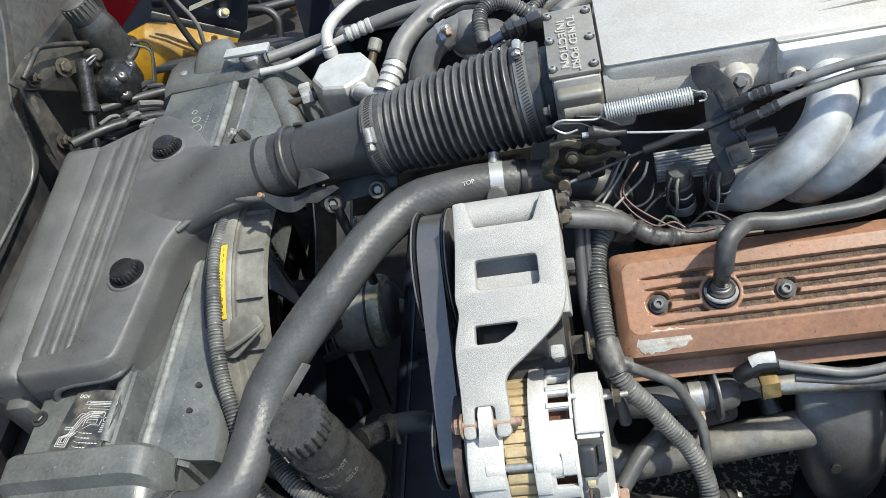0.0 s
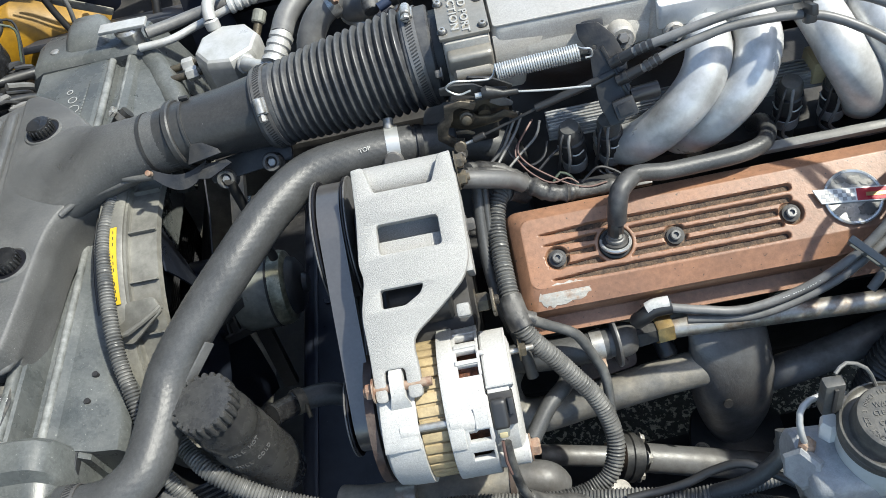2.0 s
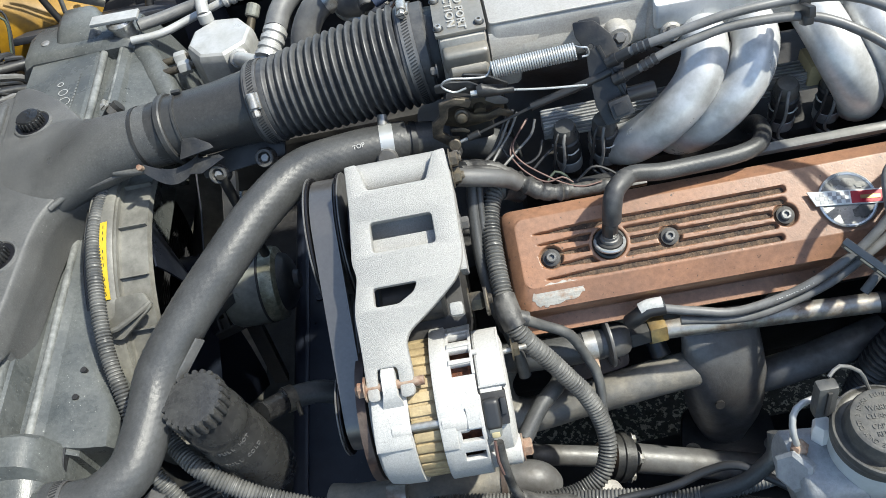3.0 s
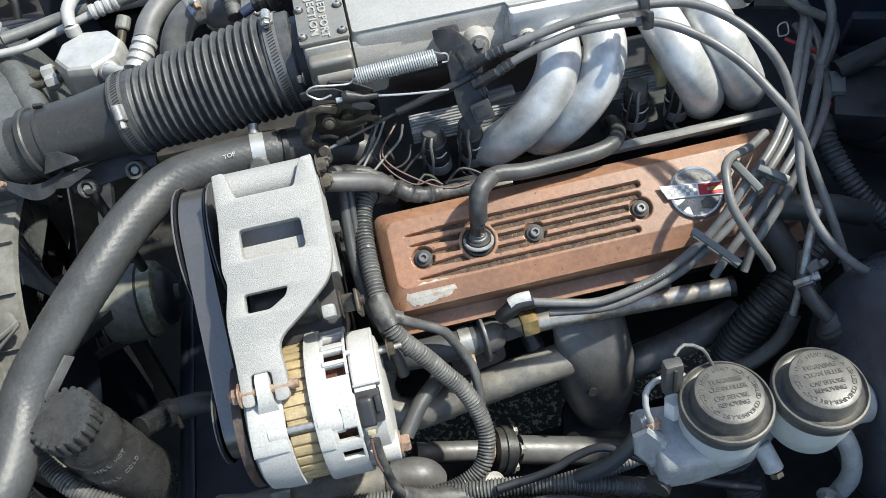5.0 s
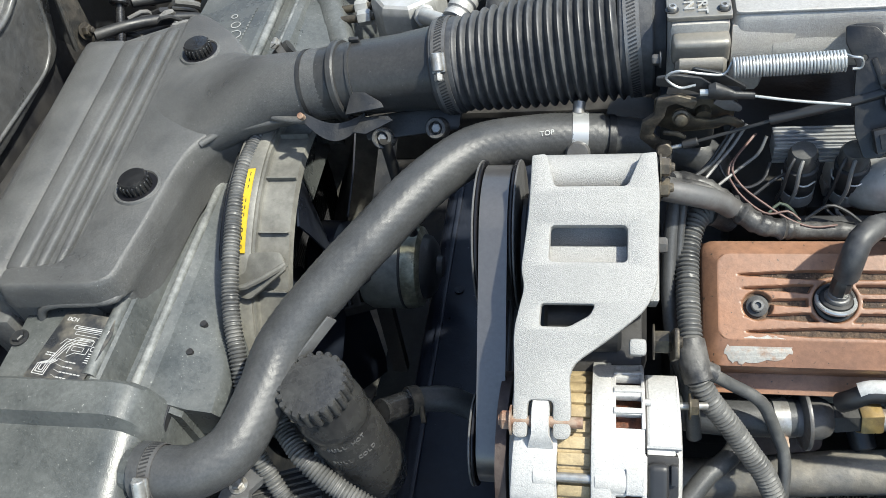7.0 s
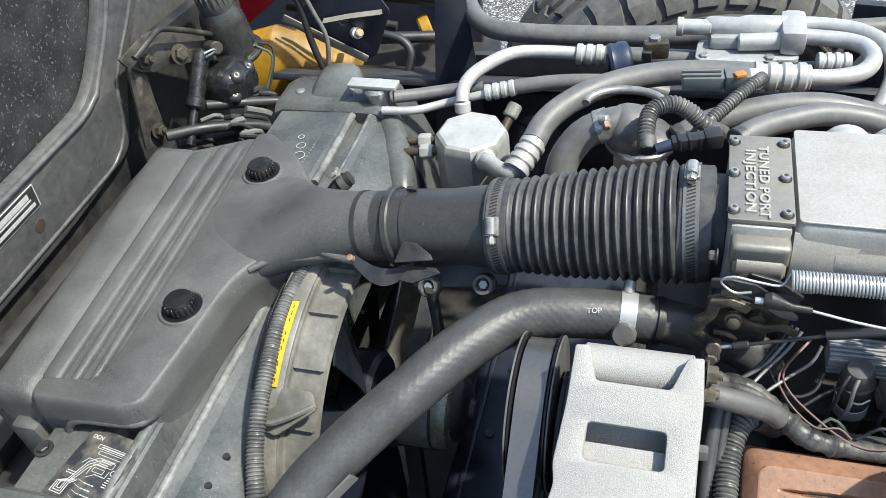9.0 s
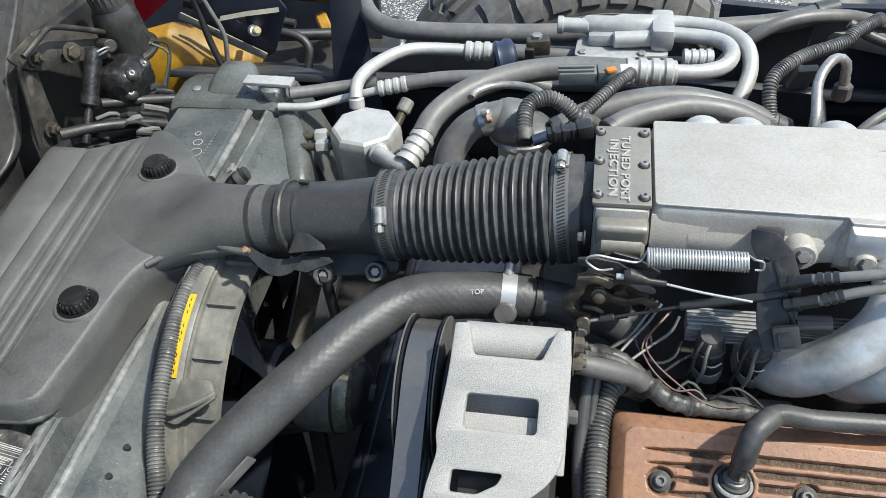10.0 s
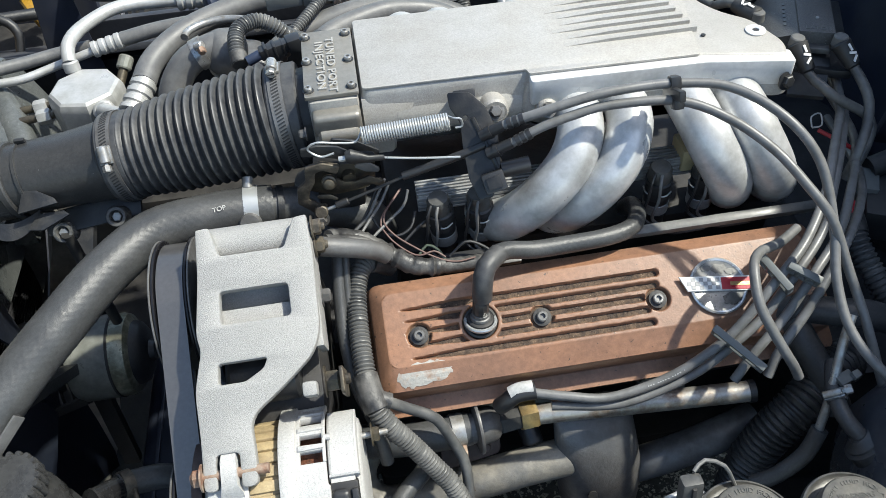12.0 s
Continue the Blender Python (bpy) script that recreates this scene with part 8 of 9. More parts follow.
part("rivet", rod(CM @ V(0.008, -0.024, 0.0255), CM @ V(0.008, -0.024, 0.0272), 0.0016, seg=12), M_GREYPRINT, co)
for x, y in ((-0.056, -0.020), (-0.050, 0.052)):
    part("terminal_tower", rod(CM @ V(x, y, -0.004), CM @ V(x, y, 0.022), 0.010, 0.009, seg=24, chamfer=0.002), M_BLACK, co)
for pts in ([(0.398, 0.072, 0.772), (0.388, 0.105, 0.780), (0.372, 0.160, 0.785), (0.335, 0.212, 0.780), (0.290, 0.212, 0.764), (0.240, 0.190, 0.752), (0.205, 0.165, 0.744), (0.18, 0.15, 0.72)],
            [(0.420, 0.100, 0.775), (0.410, 0.160, 0.782), (0.375, 0.225, 0.776), (0.330, 0.222, 0.766), (0.280, 0.204, 0.752), (0.23, 0.180, 0.740), (0.19, 0.16, 0.72)],
            [(0.392, 0.028, 0.772), (0.380, 0.060, 0.772), (0.372, 0.080, 0.760), (0.380, 0.105, 0.745), (0.37, 0.16, 0.73), (0.30, 0.20, 0.715), (0.22, 0.205, 0.69)],
            [(0.4090, -0.0250, 0.7720), (0.4170, -0.0480, 0.7500), (0.4250, -0.0610, 0.7440), (0.4340, -0.0720, 0.7380), (0.4510, -0.0770, 0.7280), (0.4710, -0.0790, 0.7150), (0.4800, -0.0840, 0.7000), (0.4680, -0.1000, 0.6850), (0.4570, -0.1080, 0.6700)],
            [(0.4540, -0.0270, 0.7680), (0.4660, -0.0460, 0.7480), (0.4690, -0.0630, 0.7400), (0.4710, -0.0780, 0.7280), (0.4640, -0.0960, 0.7120), (0.4490, -0.1150, 0.6950), (0.4440, -0.1190, 0.6700)]):
    e = thing("ignition_lead", pts[0], "dark ignition lead with a white-marked boot", "ignition lead", "ignition leads")
    part("lead", tube(pts, 0.0050, 12), M_LOOM, e)
    p = [Vector(q) for q in pts]
    b0, b1 = p[0], p[0].lerp(p[1], 0.95)
    bt = part("boot", rod(b0, b1, 0.0100, 0.0075, seg=18, chamfer=0.002), M_BLACK, e, "black rubber boot with white marks")
    part("terminal_cap", rod(b0 - V(0, 0, 0.004), b0 + V(0, 0, 0.007), 0.0078, 0.0070, seg=14, chamfer=0.001), M_LOOM, bt)
    dd = (b1 - b0).normalized()
    for k in range(3):
        up = (V(0, -0.55, 0.83) - dd * dd.dot(V(0, -0.55, 0.83))).normalized()
        way = dd * math.cos(k * 1.1) + up.cross(dd) * math.sin(k * 1.1)
        q = b0 + dd * (0.009 + 0.006 * k) + up * (0.0099 - 0.0008 * k)
        part("mark", box((0.0075, 0.0024, 0.0009), frame_mat(q, way, up), 0.0002), M_WHITE, bt)
bc = thing("bulkhead_connector", (0.50, -0.10, 0.58), "dark multi-pin connector with red wires", "connector")
part("shell", box((0.060, 0.075, 0.045), pose(0.520, -0.105, 0.610, 10, 0, -25), 0.006), M_BLACK, bc)
part("lever", box((0.022, 0.030, 0.014), pose(0.494, -0.092, 0.632, 10, 0, -25), 0.003), M_CONN, bc)
part("pipe", rod((0.500, -0.080, 0.640), (0.56, -0.075, 0.655), 0.012, seg=20), M_BLACK, bc)
for k in range(4):
    part("wire", tube([(0.484 - 0.003 * k, -0.108, 0.622), (0.474 - 0.002 * k, -0.118, 0.622), (0.464, -0.126, 0.616)], 0.0018, 8), (M_REDWIRE, M_PINKWIRE, M_GREYWIRE, M_REDWIRE)[k], bc)
loom([(0.464, -0.124, 0.618), (0.462, -0.150, 0.606), (0.468, -0.180, 0.590), (0.482, -0.210, 0.570), (0.505, -0.235, 0.548), (0.53, -0.27, 0.50)], 0.0125, "dark corrugated loom from the bulkhead connector", 0.0058)
loom([(0.56, -0.20, 0.60), (0.555, -0.23, 0.575), (0.55, -0.27, 0.52), (0.54, -0.30, 0.45)], 0.012, "dark corrugated loom before the firewall", 0.0058)
wm = thing("wiper_motor", (0.56, -0.08, 0.58), "black domed motor cover before the firewall", "motor")
WMM = axis_mat((0.570, -0.085, 0.585), (0.480, -0.130, 0.700))
part("cover", lathe([(0.062, -0.02), (0.062, 0.010), (0.056, 0.016), (0.050, 0.016), (0.046, 0.026), (0.030, 0.034), (0.0, 0.036)], WMM, 44, cap=False), M_BLACK, wm)
for k in range(3):
    part("cover_rib", lathe([(0.0625, -0.014 + 0.008 * k), (0.064, -0.012 + 0.008 * k), (0.0625, -0.010 + 0.008 * k)], WMM, 44, cap=False), M_BLACK, wm)
part("bracket", box((0.09, 0.012, 0.05), pose(0.590, -0.030, 0.640, 15, 0, -20), 0.003), M_NAVY, wm)
e = thing("wire_clip", (0.43, -0.06, 0.70), "white wire clip with a red wire", "clip")
part("clip", tube([(0.424, -0.070, 0.700), (0.427, -0.060, 0.705), (0.437, -0.058, 0.706), (0.435, -0.069, 0.700), (0.424, -0.071, 0.700)], 0.0009, 6, 0.003), M_GREYPRINT, e)
part("wire", tube([(0.432, -0.070, 0.695), (0.450, -0.088, 0.690), (0.470, -0.10, 0.680)], 0.0022, 8), M_REDWIRE, e)

# ---- far side: air conditioning and hoses ----
dr = thing("accumulator", (-0.352, 0.222, 0.55), "white aluminium accumulator canister with eight-sided top", "accumulator")
part("can", lathe([(0.043, 0.575), (0.045, 0.580), (0.045, 0.660), (0.0442, 0.666), (0.0420, 0.6705), (0.0385, 0.673), (0.0, 0.674)], pose(-0.352, 0.220, 0, 0, 0, 12), 8, cap=False), M_ACALU, dr, smooth=25)
part("top_fitting", rod((-0.372, 0.262, 0.668), (-0.373, 0.266, 0.682), 0.010, seg=20, chamfer=0.002), M_ACALU, dr)
part("washer", lathe([(0.0150, 0), (0.0155, 0.001), (0.0155, 0.003), (0.0120, 0.004)], axis_mat((-0.3295, 0.194, 0.652), (-0.322, 0.168, 0.668)), 28), M_ACALU, dr)
part("hex_nut", lathe([(0.0118, 0.003), (0.0130, 0.005), (0.0130, 0.013), (0.0112, 0.015)], axis_mat((-0.3295, 0.194, 0.652), (-0.322, 0.168, 0.668)), 6), M_ACALU, dr, "bright hexagonal nut", smooth=25)
part("side_fitting", rod((-0.328, 0.190, 0.655), (-0.322, 0.168, 0.668), 0.013, seg=8, chamfer=0.002), M_ACALU, dr)
part("valve_stem", rod((-0.325, 0.262, 0.640), (-0.312, 0.292, 0.662), 0.006, seg=14), M_GOLD, dr)
part("valve_cap", lathe([(0.0085, 0), (0.0095, 0.002), (0.0095, 0.016), (0.0080, 0.018)], axis_mat((-0.318, 0.279, 0.653), (-0.308, 0.301, 0.669)), 12), M_OLIVE, dr, "olive service valve cap", smooth=25)


def ferrule(parent, p0, p1, r, label=""):
    m = axis_mat(p0, p1)
    L = (Vector(p1) - Vector(p0)).length
    prof = [(r * 0.85, 0)]
    for k in range(4):
        prof += [(r, L * (k + 0.12) / 4), (r, L * (k + 0.6) / 4), (r * 0.86, L * (k + 0.75) / 4), (r * 0.86, L * (k + 0.95) / 4)]
    return part("crimp", lathe(prof + [(r * 0.8, L)], m, 24), M_ACALU, parent, label)


l1 = thing("refrigerant_line", (-0.33, 0.33, 0.67), "bare aluminium refrigerant line with crimped hose", "refrigerant line")
part("pipe", tube([(-0.373, 0.264, 0.680), (-0.374, 0.285, 0.692), (-0.366, 0.315, 0.694), (-0.345, 0.352, 0.692), (-0.325, 0.372, 0.690), (-0.300, 0.383, 0.686), (-0.262, 0.389, 0.682), (-0.245, 0.390, 0.680)], 0.0085, 16), M_ACALU, l1)
ferrule(l1, (-0.250, 0.390, 0.680), (-0.200, 0.391, 0.679), 0.0135)
part("hose", tube([(-0.203, 0.391, 0.679), (-0.16, 0.391, 0.678), (-0.10, 0.392, 0.676), (-0.04, 0.395, 0.670), (0.02, 0.40, 0.66)], 0.0118, 16), M_RUBBER_D, l1)
l2 = thing("refrigerant_hose", (-0.27, 0.2, 0.68), "thick grey refrigerant hose with aluminium crimps", "refrigerant hose")
part("pipe", tube([(-0.322, 0.168, 0.668), (-0.300, 0.140, 0.680), (-0.285, 0.130, 0.684), (-0.276, 0.138, 0.690)], 0.0095, 16), M_ACALU, l2)
ferrule(l2, (-0.280, 0.130, 0.686), (-0.263, 0.166, 0.703), 0.0150)
part("hose", tube([(-0.265, 0.163, 0.702), (-0.258, 0.190, 0.708), (-0.243, 0.215, 0.713), (-0.215, 0.243, 0.718), (-0.180, 0.266, 0.720), (-0.145, 0.280, 0.721), (-0.10, 0.288, 0.721), (-0.05, 0.289, 0.720), (-0.035, 0.288, 0.719)], 0.0140, 20), M_RUBBER_D, l2)
ferrule(l2, (-0.040, 0.287, 0.719), (0.020, 0.290, 0.718), 0.0165)
part("pipe", tube([(0.015, 0.290, 0.718), (0.045, 0.292, 0.718), (0.072, 0.302, 0.719), (0.086, 0.325, 0.720), (0.084, 0.352, 0.720), (0.066, 0.368, 0.720), (0.030, 0.375, 0.720), (0.0, 0.378, 0.720)], 0.0095, 18), M_ACALU, l2)
part("pipe", tube([(0.0, 0.402, 0.722), (0.040, 0.400, 0.722), (0.078, 0.388, 0.722), (0.105, 0.360, 0.718), (0.110, 0.325, 0.706), (0.100, 0.295, 0.690), (0.08, 0.27, 0.66)], 0.0095, 18), M_ACALU, l2)
ferrule(l2, (0.030, 0.333, 0.712), (0.066, 0.335, 0.712), 0.0115)
mb = thing("manifold_block", (-0.06, 0.39, 0.69), "cast aluminium refrigerant manifold block on a bracket", "manifold block")
part("base", plate(rounded([(-0.058, -0.026), (0.000, -0.030), (0.030, -0.022), (0.060, -0.020), (0.060, 0.020), (-0.055, 0.022)], 0.010), [], 0.008, pose(-0.045, 0.375, 0.702), 0.002), M_CASTD, mb)
part("body", lathe([(0.009, 0), (0.0125, 0.006), (0.0125, 0.040), (0.0150, 0.050), (0.0150, 0.100), (0.012, 0.110)], axis_mat((-0.095, 0.401, 0.717), (0.02, 0.398, 0.718)), 24), M_ACALU, mb)
part("saddle", box((0.050, 0.020, 0.016), pose(-0.062, 0.382, 0.708, -12), 0.006), M_CASTD, mb)
part("nozzle", rod((-0.125, 0.398, 0.718), (-0.085, 0.397, 0.718), 0.0095, seg=24, chamfer=0.002), M_ACALU, mb)
part("nozzle_rim", rod((-0.127, 0.398, 0.718), (-0.119, 0.398, 0.718), 0.0115, seg=24, chamfer=0.001), M_ACALU, mb)
part("port_head", box((0.030, 0.060, 0.032), pose(0.006, 0.391, 0.717), 0.009), M_ACALU, mb)
part("pipe_run", rod((-0.055, 0.373, 0.712), (0.0, 0.376, 0.714), 0.0105, seg=24, chamfer=0.002), M_ACALU, mb)
for x in (-0.092, -0.018):
    hexbolt(mb, (x, 0.357, 0.700), (0, 0, 1), 0.006, 0.004, M_STEEL)
l3 = thing("liquid_line", (-0.4, 0.3, 0.65), "black liquid hose with an aluminium crimp", "hose")
part("hose", tube([(-0.470, 0.283, 0.672), (-0.440, 0.298, 0.668), (-0.400, 0.315, 0.666), (-0.360, 0.322, 0.667)], 0.0082, 14), M_RUBBER_D, l3)
part("pipe", tube([(-0.480, 0.262, 0.665), (-0.440, 0.270, 0.662), (-0.40, 0.288, 0.664), (-0.345, 0.300, 0.674)], 0.0055, 14), M_ACALU, l3)
ferrule(l3, (-0.352, 0.299, 0.674), (-0.312, 0.306, 0.680), 0.0105)
part("hose", tube([(-0.314, 0.306, 0.680), (-0.27, 0.313, 0.684), (-0.223, 0.316, 0.686), (-0.18, 0.318, 0.684), (-0.13, 0.322, 0.670)], 0.0095, 16), M_RUBBER_D, l3)
for y, x in ((0.232, -0.455), (0.210, -0.447)):
    e = thing("line_fitting", (x, y, 0.64), "small brass and steel line fitting", "fitting", "line fittings")
    part("stub", rod((x, y, 0.640), (x + 0.050, y + 0.004, 0.642), 0.0050, seg=14), M_GOLD, e)
    part("nut", lathe([(0.0085, 0), (0.0095, 0.002), (0.0095, 0.014), (0.0085, 0.016)], axis_mat((x + 0.030, y + 0.002, 0.641), (x + 0.06, y + 0.005, 0.643)), 6), M_ACALU, e, smooth=25)
bs_ = thing("pressure_canister", (-0.18, 0.37, 0.66), "blue-black round vacuum canister beside the line", "canister")
part("drum", lathe([(0.014, 0), (0.024, 0.002), (0.026, 0.006), (0.024, 0.012), (0.026, 0.018), (0.024, 0.026), (0.015, 0.030)], axis_mat((-0.205, 0.352, 0.688), (-0.165, 0.362, 0.694)), 36), M_BLUE, bs_)
part("face", rod((-0.207, 0.352, 0.688), (-0.203, 0.352, 0.688), 0.017, seg=28), M_BLACK, bs_)
cc = thing("line_clip", (-0.15, 0.33, 0.70), "grimy steel clip holding wires on the line", "clip")
part("strap", box((0.030, 0.014, 0.022), pose(-0.148, 0.345, 0.716, 0, 0, 10), 0.004), M_GOLD, cc)
part("leg", box((0.012, 0.006, 0.060), pose(-0.158, 0.338, 0.690, 10, 0, 0), 0.002), M_BLACK, cc)
part("bolt_head", rod((-0.150, 0.348, 0.727), (-0.150, 0.348, 0.731), 0.007, seg=6), M_STEEL, cc)
e1 = thing("egr_hose", (-0.2, 0.13, 0.7), "smooth black elbow hose with a steel clamp", "hose")
part("hose", tube([(-0.226, 0.090, 0.640), (-0.230, 0.108, 0.675), (-0.226, 0.126, 0.708), (-0.208, 0.140, 0.732), (-0.186, 0.147, 0.742), (-0.168, 0.152, 0.744)], 0.0165, 22), M_RUBBER_D, e1)
part("band", tube([(-0.194, 0.1455, 0.739), (-0.182, 0.148, 0.743)], 0.0178, 24), M_STEEL, e1)
part("band_screw", rod((-0.190, 0.133, 0.757), (-0.181, 0.130, 0.760), 0.0050, seg=16, chamfer=0.001), M_STEEL, e1)
part("screw_head", lathe([(0.0040, 0), (0.0045, 0.002), (0.0045, 0.006), (0.0035, 0.007)], axis_mat((-0.183, 0.126, 0.759), (-0.178, 0.110, 0.752)), 6), M_RUST, e1, smooth=25)
part("elbow_head", lathe([(0.0168, 0), (0.0215, 0.003), (0.0250, 0.010), (0.0265, 0.020), (0.0265, 0.026), (0.0280, 0.027), (0.0280, 0.031), (0.0240, 0.036), (0.0120, 0.041), (0.0, 0.042)], axis_mat((-0.180, 0.149, 0.742), (-0.140, 0.156, 0.726)), 36, cap=False), M_RUBBER_D, e1, "domed grey elbow head with a rim")
ev = thing("egr_valve", (-0.15, 0.15, 0.7), "grey steel valve dome with a wire ring", "valve")
part("dome", lathe([(0.034, 0), (0.034, 0.006), (0.030, 0.011), (0.018, 0.015), (0.0, 0.016)], pose(-0.150, 0.172, 0.708), 36, cap=False), M_HEATSH, ev)
part("skirt", rod((-0.150, 0.165, 0.640), (-0.150, 0.165, 0.713), 0.028, seg=32), M_CAST, ev)
part("rim", lathe([(0.036, 0), (0.038, 0.002), (0.038, 0.006), (0.036, 0.008)], pose(-0.150, 0.165, 0.710), 36, cap=False), M_STEEL, ev)
sec2 = [V(-0.170 + 0.042 * math.cos(a), 0.195 + 0.030 * math.sin(a), 0.735) for a in [math.pi * k / 12 for k in range(13)]]
part("wire_ring", sweep(bmesh.new(), sec2, 0.0045, 10), M_STEEL, ev)
part("front_lobe", lathe([(0.030, 0), (0.030, 0.020), (0.022, 0.028), (0.0, 0.030)], pose(-0.185, 0.090, 0.680), 32, cap=False), M_CAST, ev)
loom([(-0.140, 0.085, 0.758), (-0.143, 0.105, 0.768), (-0.140, 0.128, 0.774), (-0.122, 0.142, 0.774), (-0.104, 0.142, 0.766), (-0.090, 0.142, 0.752), (-0.07, 0.15, 0.735)], 0.0088, "grey corrugated loom bend over the intake", 0.0036)
loom([(-0.090, 0.150, 0.745), (-0.070, 0.175, 0.752), (-0.048, 0.205, 0.758), (-0.035, 0.225, 0.756)], 0.0070, "dark corrugated loom to the grey connector", 0.0036)
cn = thing("sensor_plug", (-0.10, 0.08, 0.76), "black sensor plug on the throttle body", "plug")
part("body", box((0.034, 0.013, 0.012), pose(-0.102, 0.091, 0.768, 0, -6, 12), 0.002), M_BLKWIRE, cn)
for k in range(3):
    part("rib", box((0.003, 0.015, 0.014), pose(-0.112 + 0.009 * k, 0.0895 + 0.0018 * k, 0.768, 0, -6, 12), 0.001), M_BLKWIRE, cn)
part("tail", rod((-0.118, 0.087, 0.766), (-0.132, 0.083, 0.762), 0.0055, seg=16), M_BLUE, cn)
part("latch", box((0.016, 0.017, 0.016), pose(-0.082, 0.095, 0.770, 0, -6, 12), 0.003), M_BLKWIRE, cn)
cg = thing("grey_connector", (-0.09, 0.22, 0.74), "pale grey-green connector with an orange lock", "connector")
part("shell", box((0.042, 0.018, 0.015), pose(-0.094, 0.219, 0.754, 0, 0, 6), 0.002), M_CONN, cg)
part("bar", box((0.040, 0.003, 0.003), pose(-0.096, 0.214, 0.763, 0, 0, 6), 0.0008), M_CONN, cg)
part("bar", box((0.040, 0.003, 0.003), pose(-0.096, 0.222, 0.763, 0, 0, 6), 0.0008), M_CONN, cg)
part("mate", box((0.026, 0.022, 0.019), pose(-0.060, 0.223, 0.754, 0, 0, 6), 0.003), M_CONN, cg)
part("orange_lock", box((0.012, 0.009, 0.005), pose(-0.058, 0.216, 0.764, 0, 0, 25), 0.002), M_ORANGE, cg)
part("end", box((0.012, 0.020, 0.016), pose(-0.042, 0.225, 0.754, 0, 0, 6), 0.003), M_RESERV, cg)
for r_, pts, lab in ((0.0135, [(-0.115, 0.165, 0.715), (-0.09, 0.180, 0.725), (-0.045, 0.198, 0.732), (0.0, 0.210, 0.734), (0.04, 0.215, 0.730), (0.09, 0.218, 0.715), (0.14, 0.22, 0.69)], "black coolant hose with pale print behind the plenum"),
                     (0.0115, [(-0.060, 0.120, 0.750), (-0.040, 0.140, 0.752), (-0.005, 0.160, 0.752), (0.03, 0.176, 0.748), (0.08, 0.182, 0.735), (0.12, 0.18, 0.71)], "smooth black vacuum hose behind the plenum"),
                     (0.0140, [(-0.455, 0.600, 0.680), (-0.430, 0.540, 0.665), (-0.395, 0.492, 0.662), (-0.345, 0.474, 0.662), (-0.245, 0.470, 0.662), (-0.121, 0.476, 0.662), (0.02, 0.488, 0.664), (0.167, 0.510, 0.666), (0.25, 0.53, 0.68)], "long thick black hose along the far fender")):
    e = thing("rubber_hose", pts[0], lab, "hose")
    part("hose", tube(pts, r_, 20), M_RUBBER_D, e)
    for a, b in ((pts[0], pts[1]), (pts[-1], pts[-2])):
        part("end_cuff", rod(a, Vector(a).lerp(Vector(b), 0.35), r_ * 1.10, seg=24, chamfer=0.001), M_RUBBER, e)
loom([(0.122, 0.195, 0.690), (0.120, 0.220, 0.709), (0.120, 0.250, 0.736), (0.153, 0.290, 0.742), (0.207, 0.330, 0.740), (0.225, 0.352, 0.743), (0.26, 0.39, 0.74)], 0.0082, "dark corrugated loom arching behind the plenum", 0.0036)
hp_ = thing("heater_pipe", (0.165, 0.22, 0.68), "bent bare metal heater pipe with a dark nut", "pipe")
part("pipe", tube([(0.160, 0.190, 0.690), (0.162, 0.200, 0.722), (0.166, 0.240, 0.741), (0.178, 0.265, 0.749), (0.190, 0.280, 0.749), (0.202, 0.282, 0.742), (0.206, 0.280, 0.715)], 0.0058, 14), M_STEEL, hp_)
part("nut", lathe([(0.009, 0), (0.0105, 0.002), (0.0105, 0.018), (0.009, 0.020)], axis_mat((0.206, 0.280, 0.716), (0.207, 0.279, 0.68)), 6), M_HEATSH, hp_, smooth=25)
single("sensor_stub", rod((0.172, 0.190, 0.700), (0.166, 0.222, 0.732), 0.006, seg=16, chamfer=0.002), M_BLACK, "dark sensor stub behind the plenum", "sensor")
fb = thing("fender_brace", (0.205, 0.53, 0.45), "pale dusty brace on the far inner fender", "brace")
part("post", box((0.030, 0.012, 0.17), pose(0.212, 0.512, 0.545, 28, 0, 8), 0.004), M_DUSTY, fb)
part("gusset", box((0.13, 0.014, 0.26), pose(0.165, 0.560, 0.545, 6, 0, -10), 0.004), M_SHIELD, fb)
for x_, y_ in ((0.395, 0.520), (0.430, 0.512)):
    e = thing("ledge_bolt", (x_, y_, 0.622), "grimy bolt on the fender ledge", "bolt", "fender bolts")
    part("base", box((0.030, 0.022, 0.006), pose(x_, y_, 0.626, 0, 0, 15), 0.002), M_HINGE, e)
    hexbolt(e, (x_, y_, 0.629), (0, 0, 1), 0.008, 0.007, M_STEEL, stud=0.004)
single("fender_hose", tube([(0.225, 0.385, 0.735), (0.255, 0.375, 0.722), (0.308, 0.362, 0.709), (0.354, 0.360, 0.693), (0.404, 0.360, 0.683), (0.47, 0.36, 0.67)], 0.0065, 14), M_RUBBER, "black hose hanging along the fender", "hose")
single("ledge_hose", tube([(0.085, 0.395, 0.665), (0.105, 0.400, 0.690), (0.138, 0.410, 0.712), (0.18, 0.425, 0.72), (0.24, 0.45, 0.71), (0.30, 0.49, 0.68)], 0.0090, 16), M_RUBBER_D, "dusty grey hose rising to the fender", "hose")
single("wall_wheel_liner", box((0.66, 0.012, 0.22), pose(-0.16, 0.572, 0.468, 6, 0, 0), 0.004), M_SHIELD, "dark plastic wheel liner before the far tyre", "inner fender", kind="structure")
ww = thing("front_wheel", (-0.125, 0.76, 0.016), "worn black tyre on the far front wheel", "wheel")
WC = V(-0.125, 0.760, 0.342)
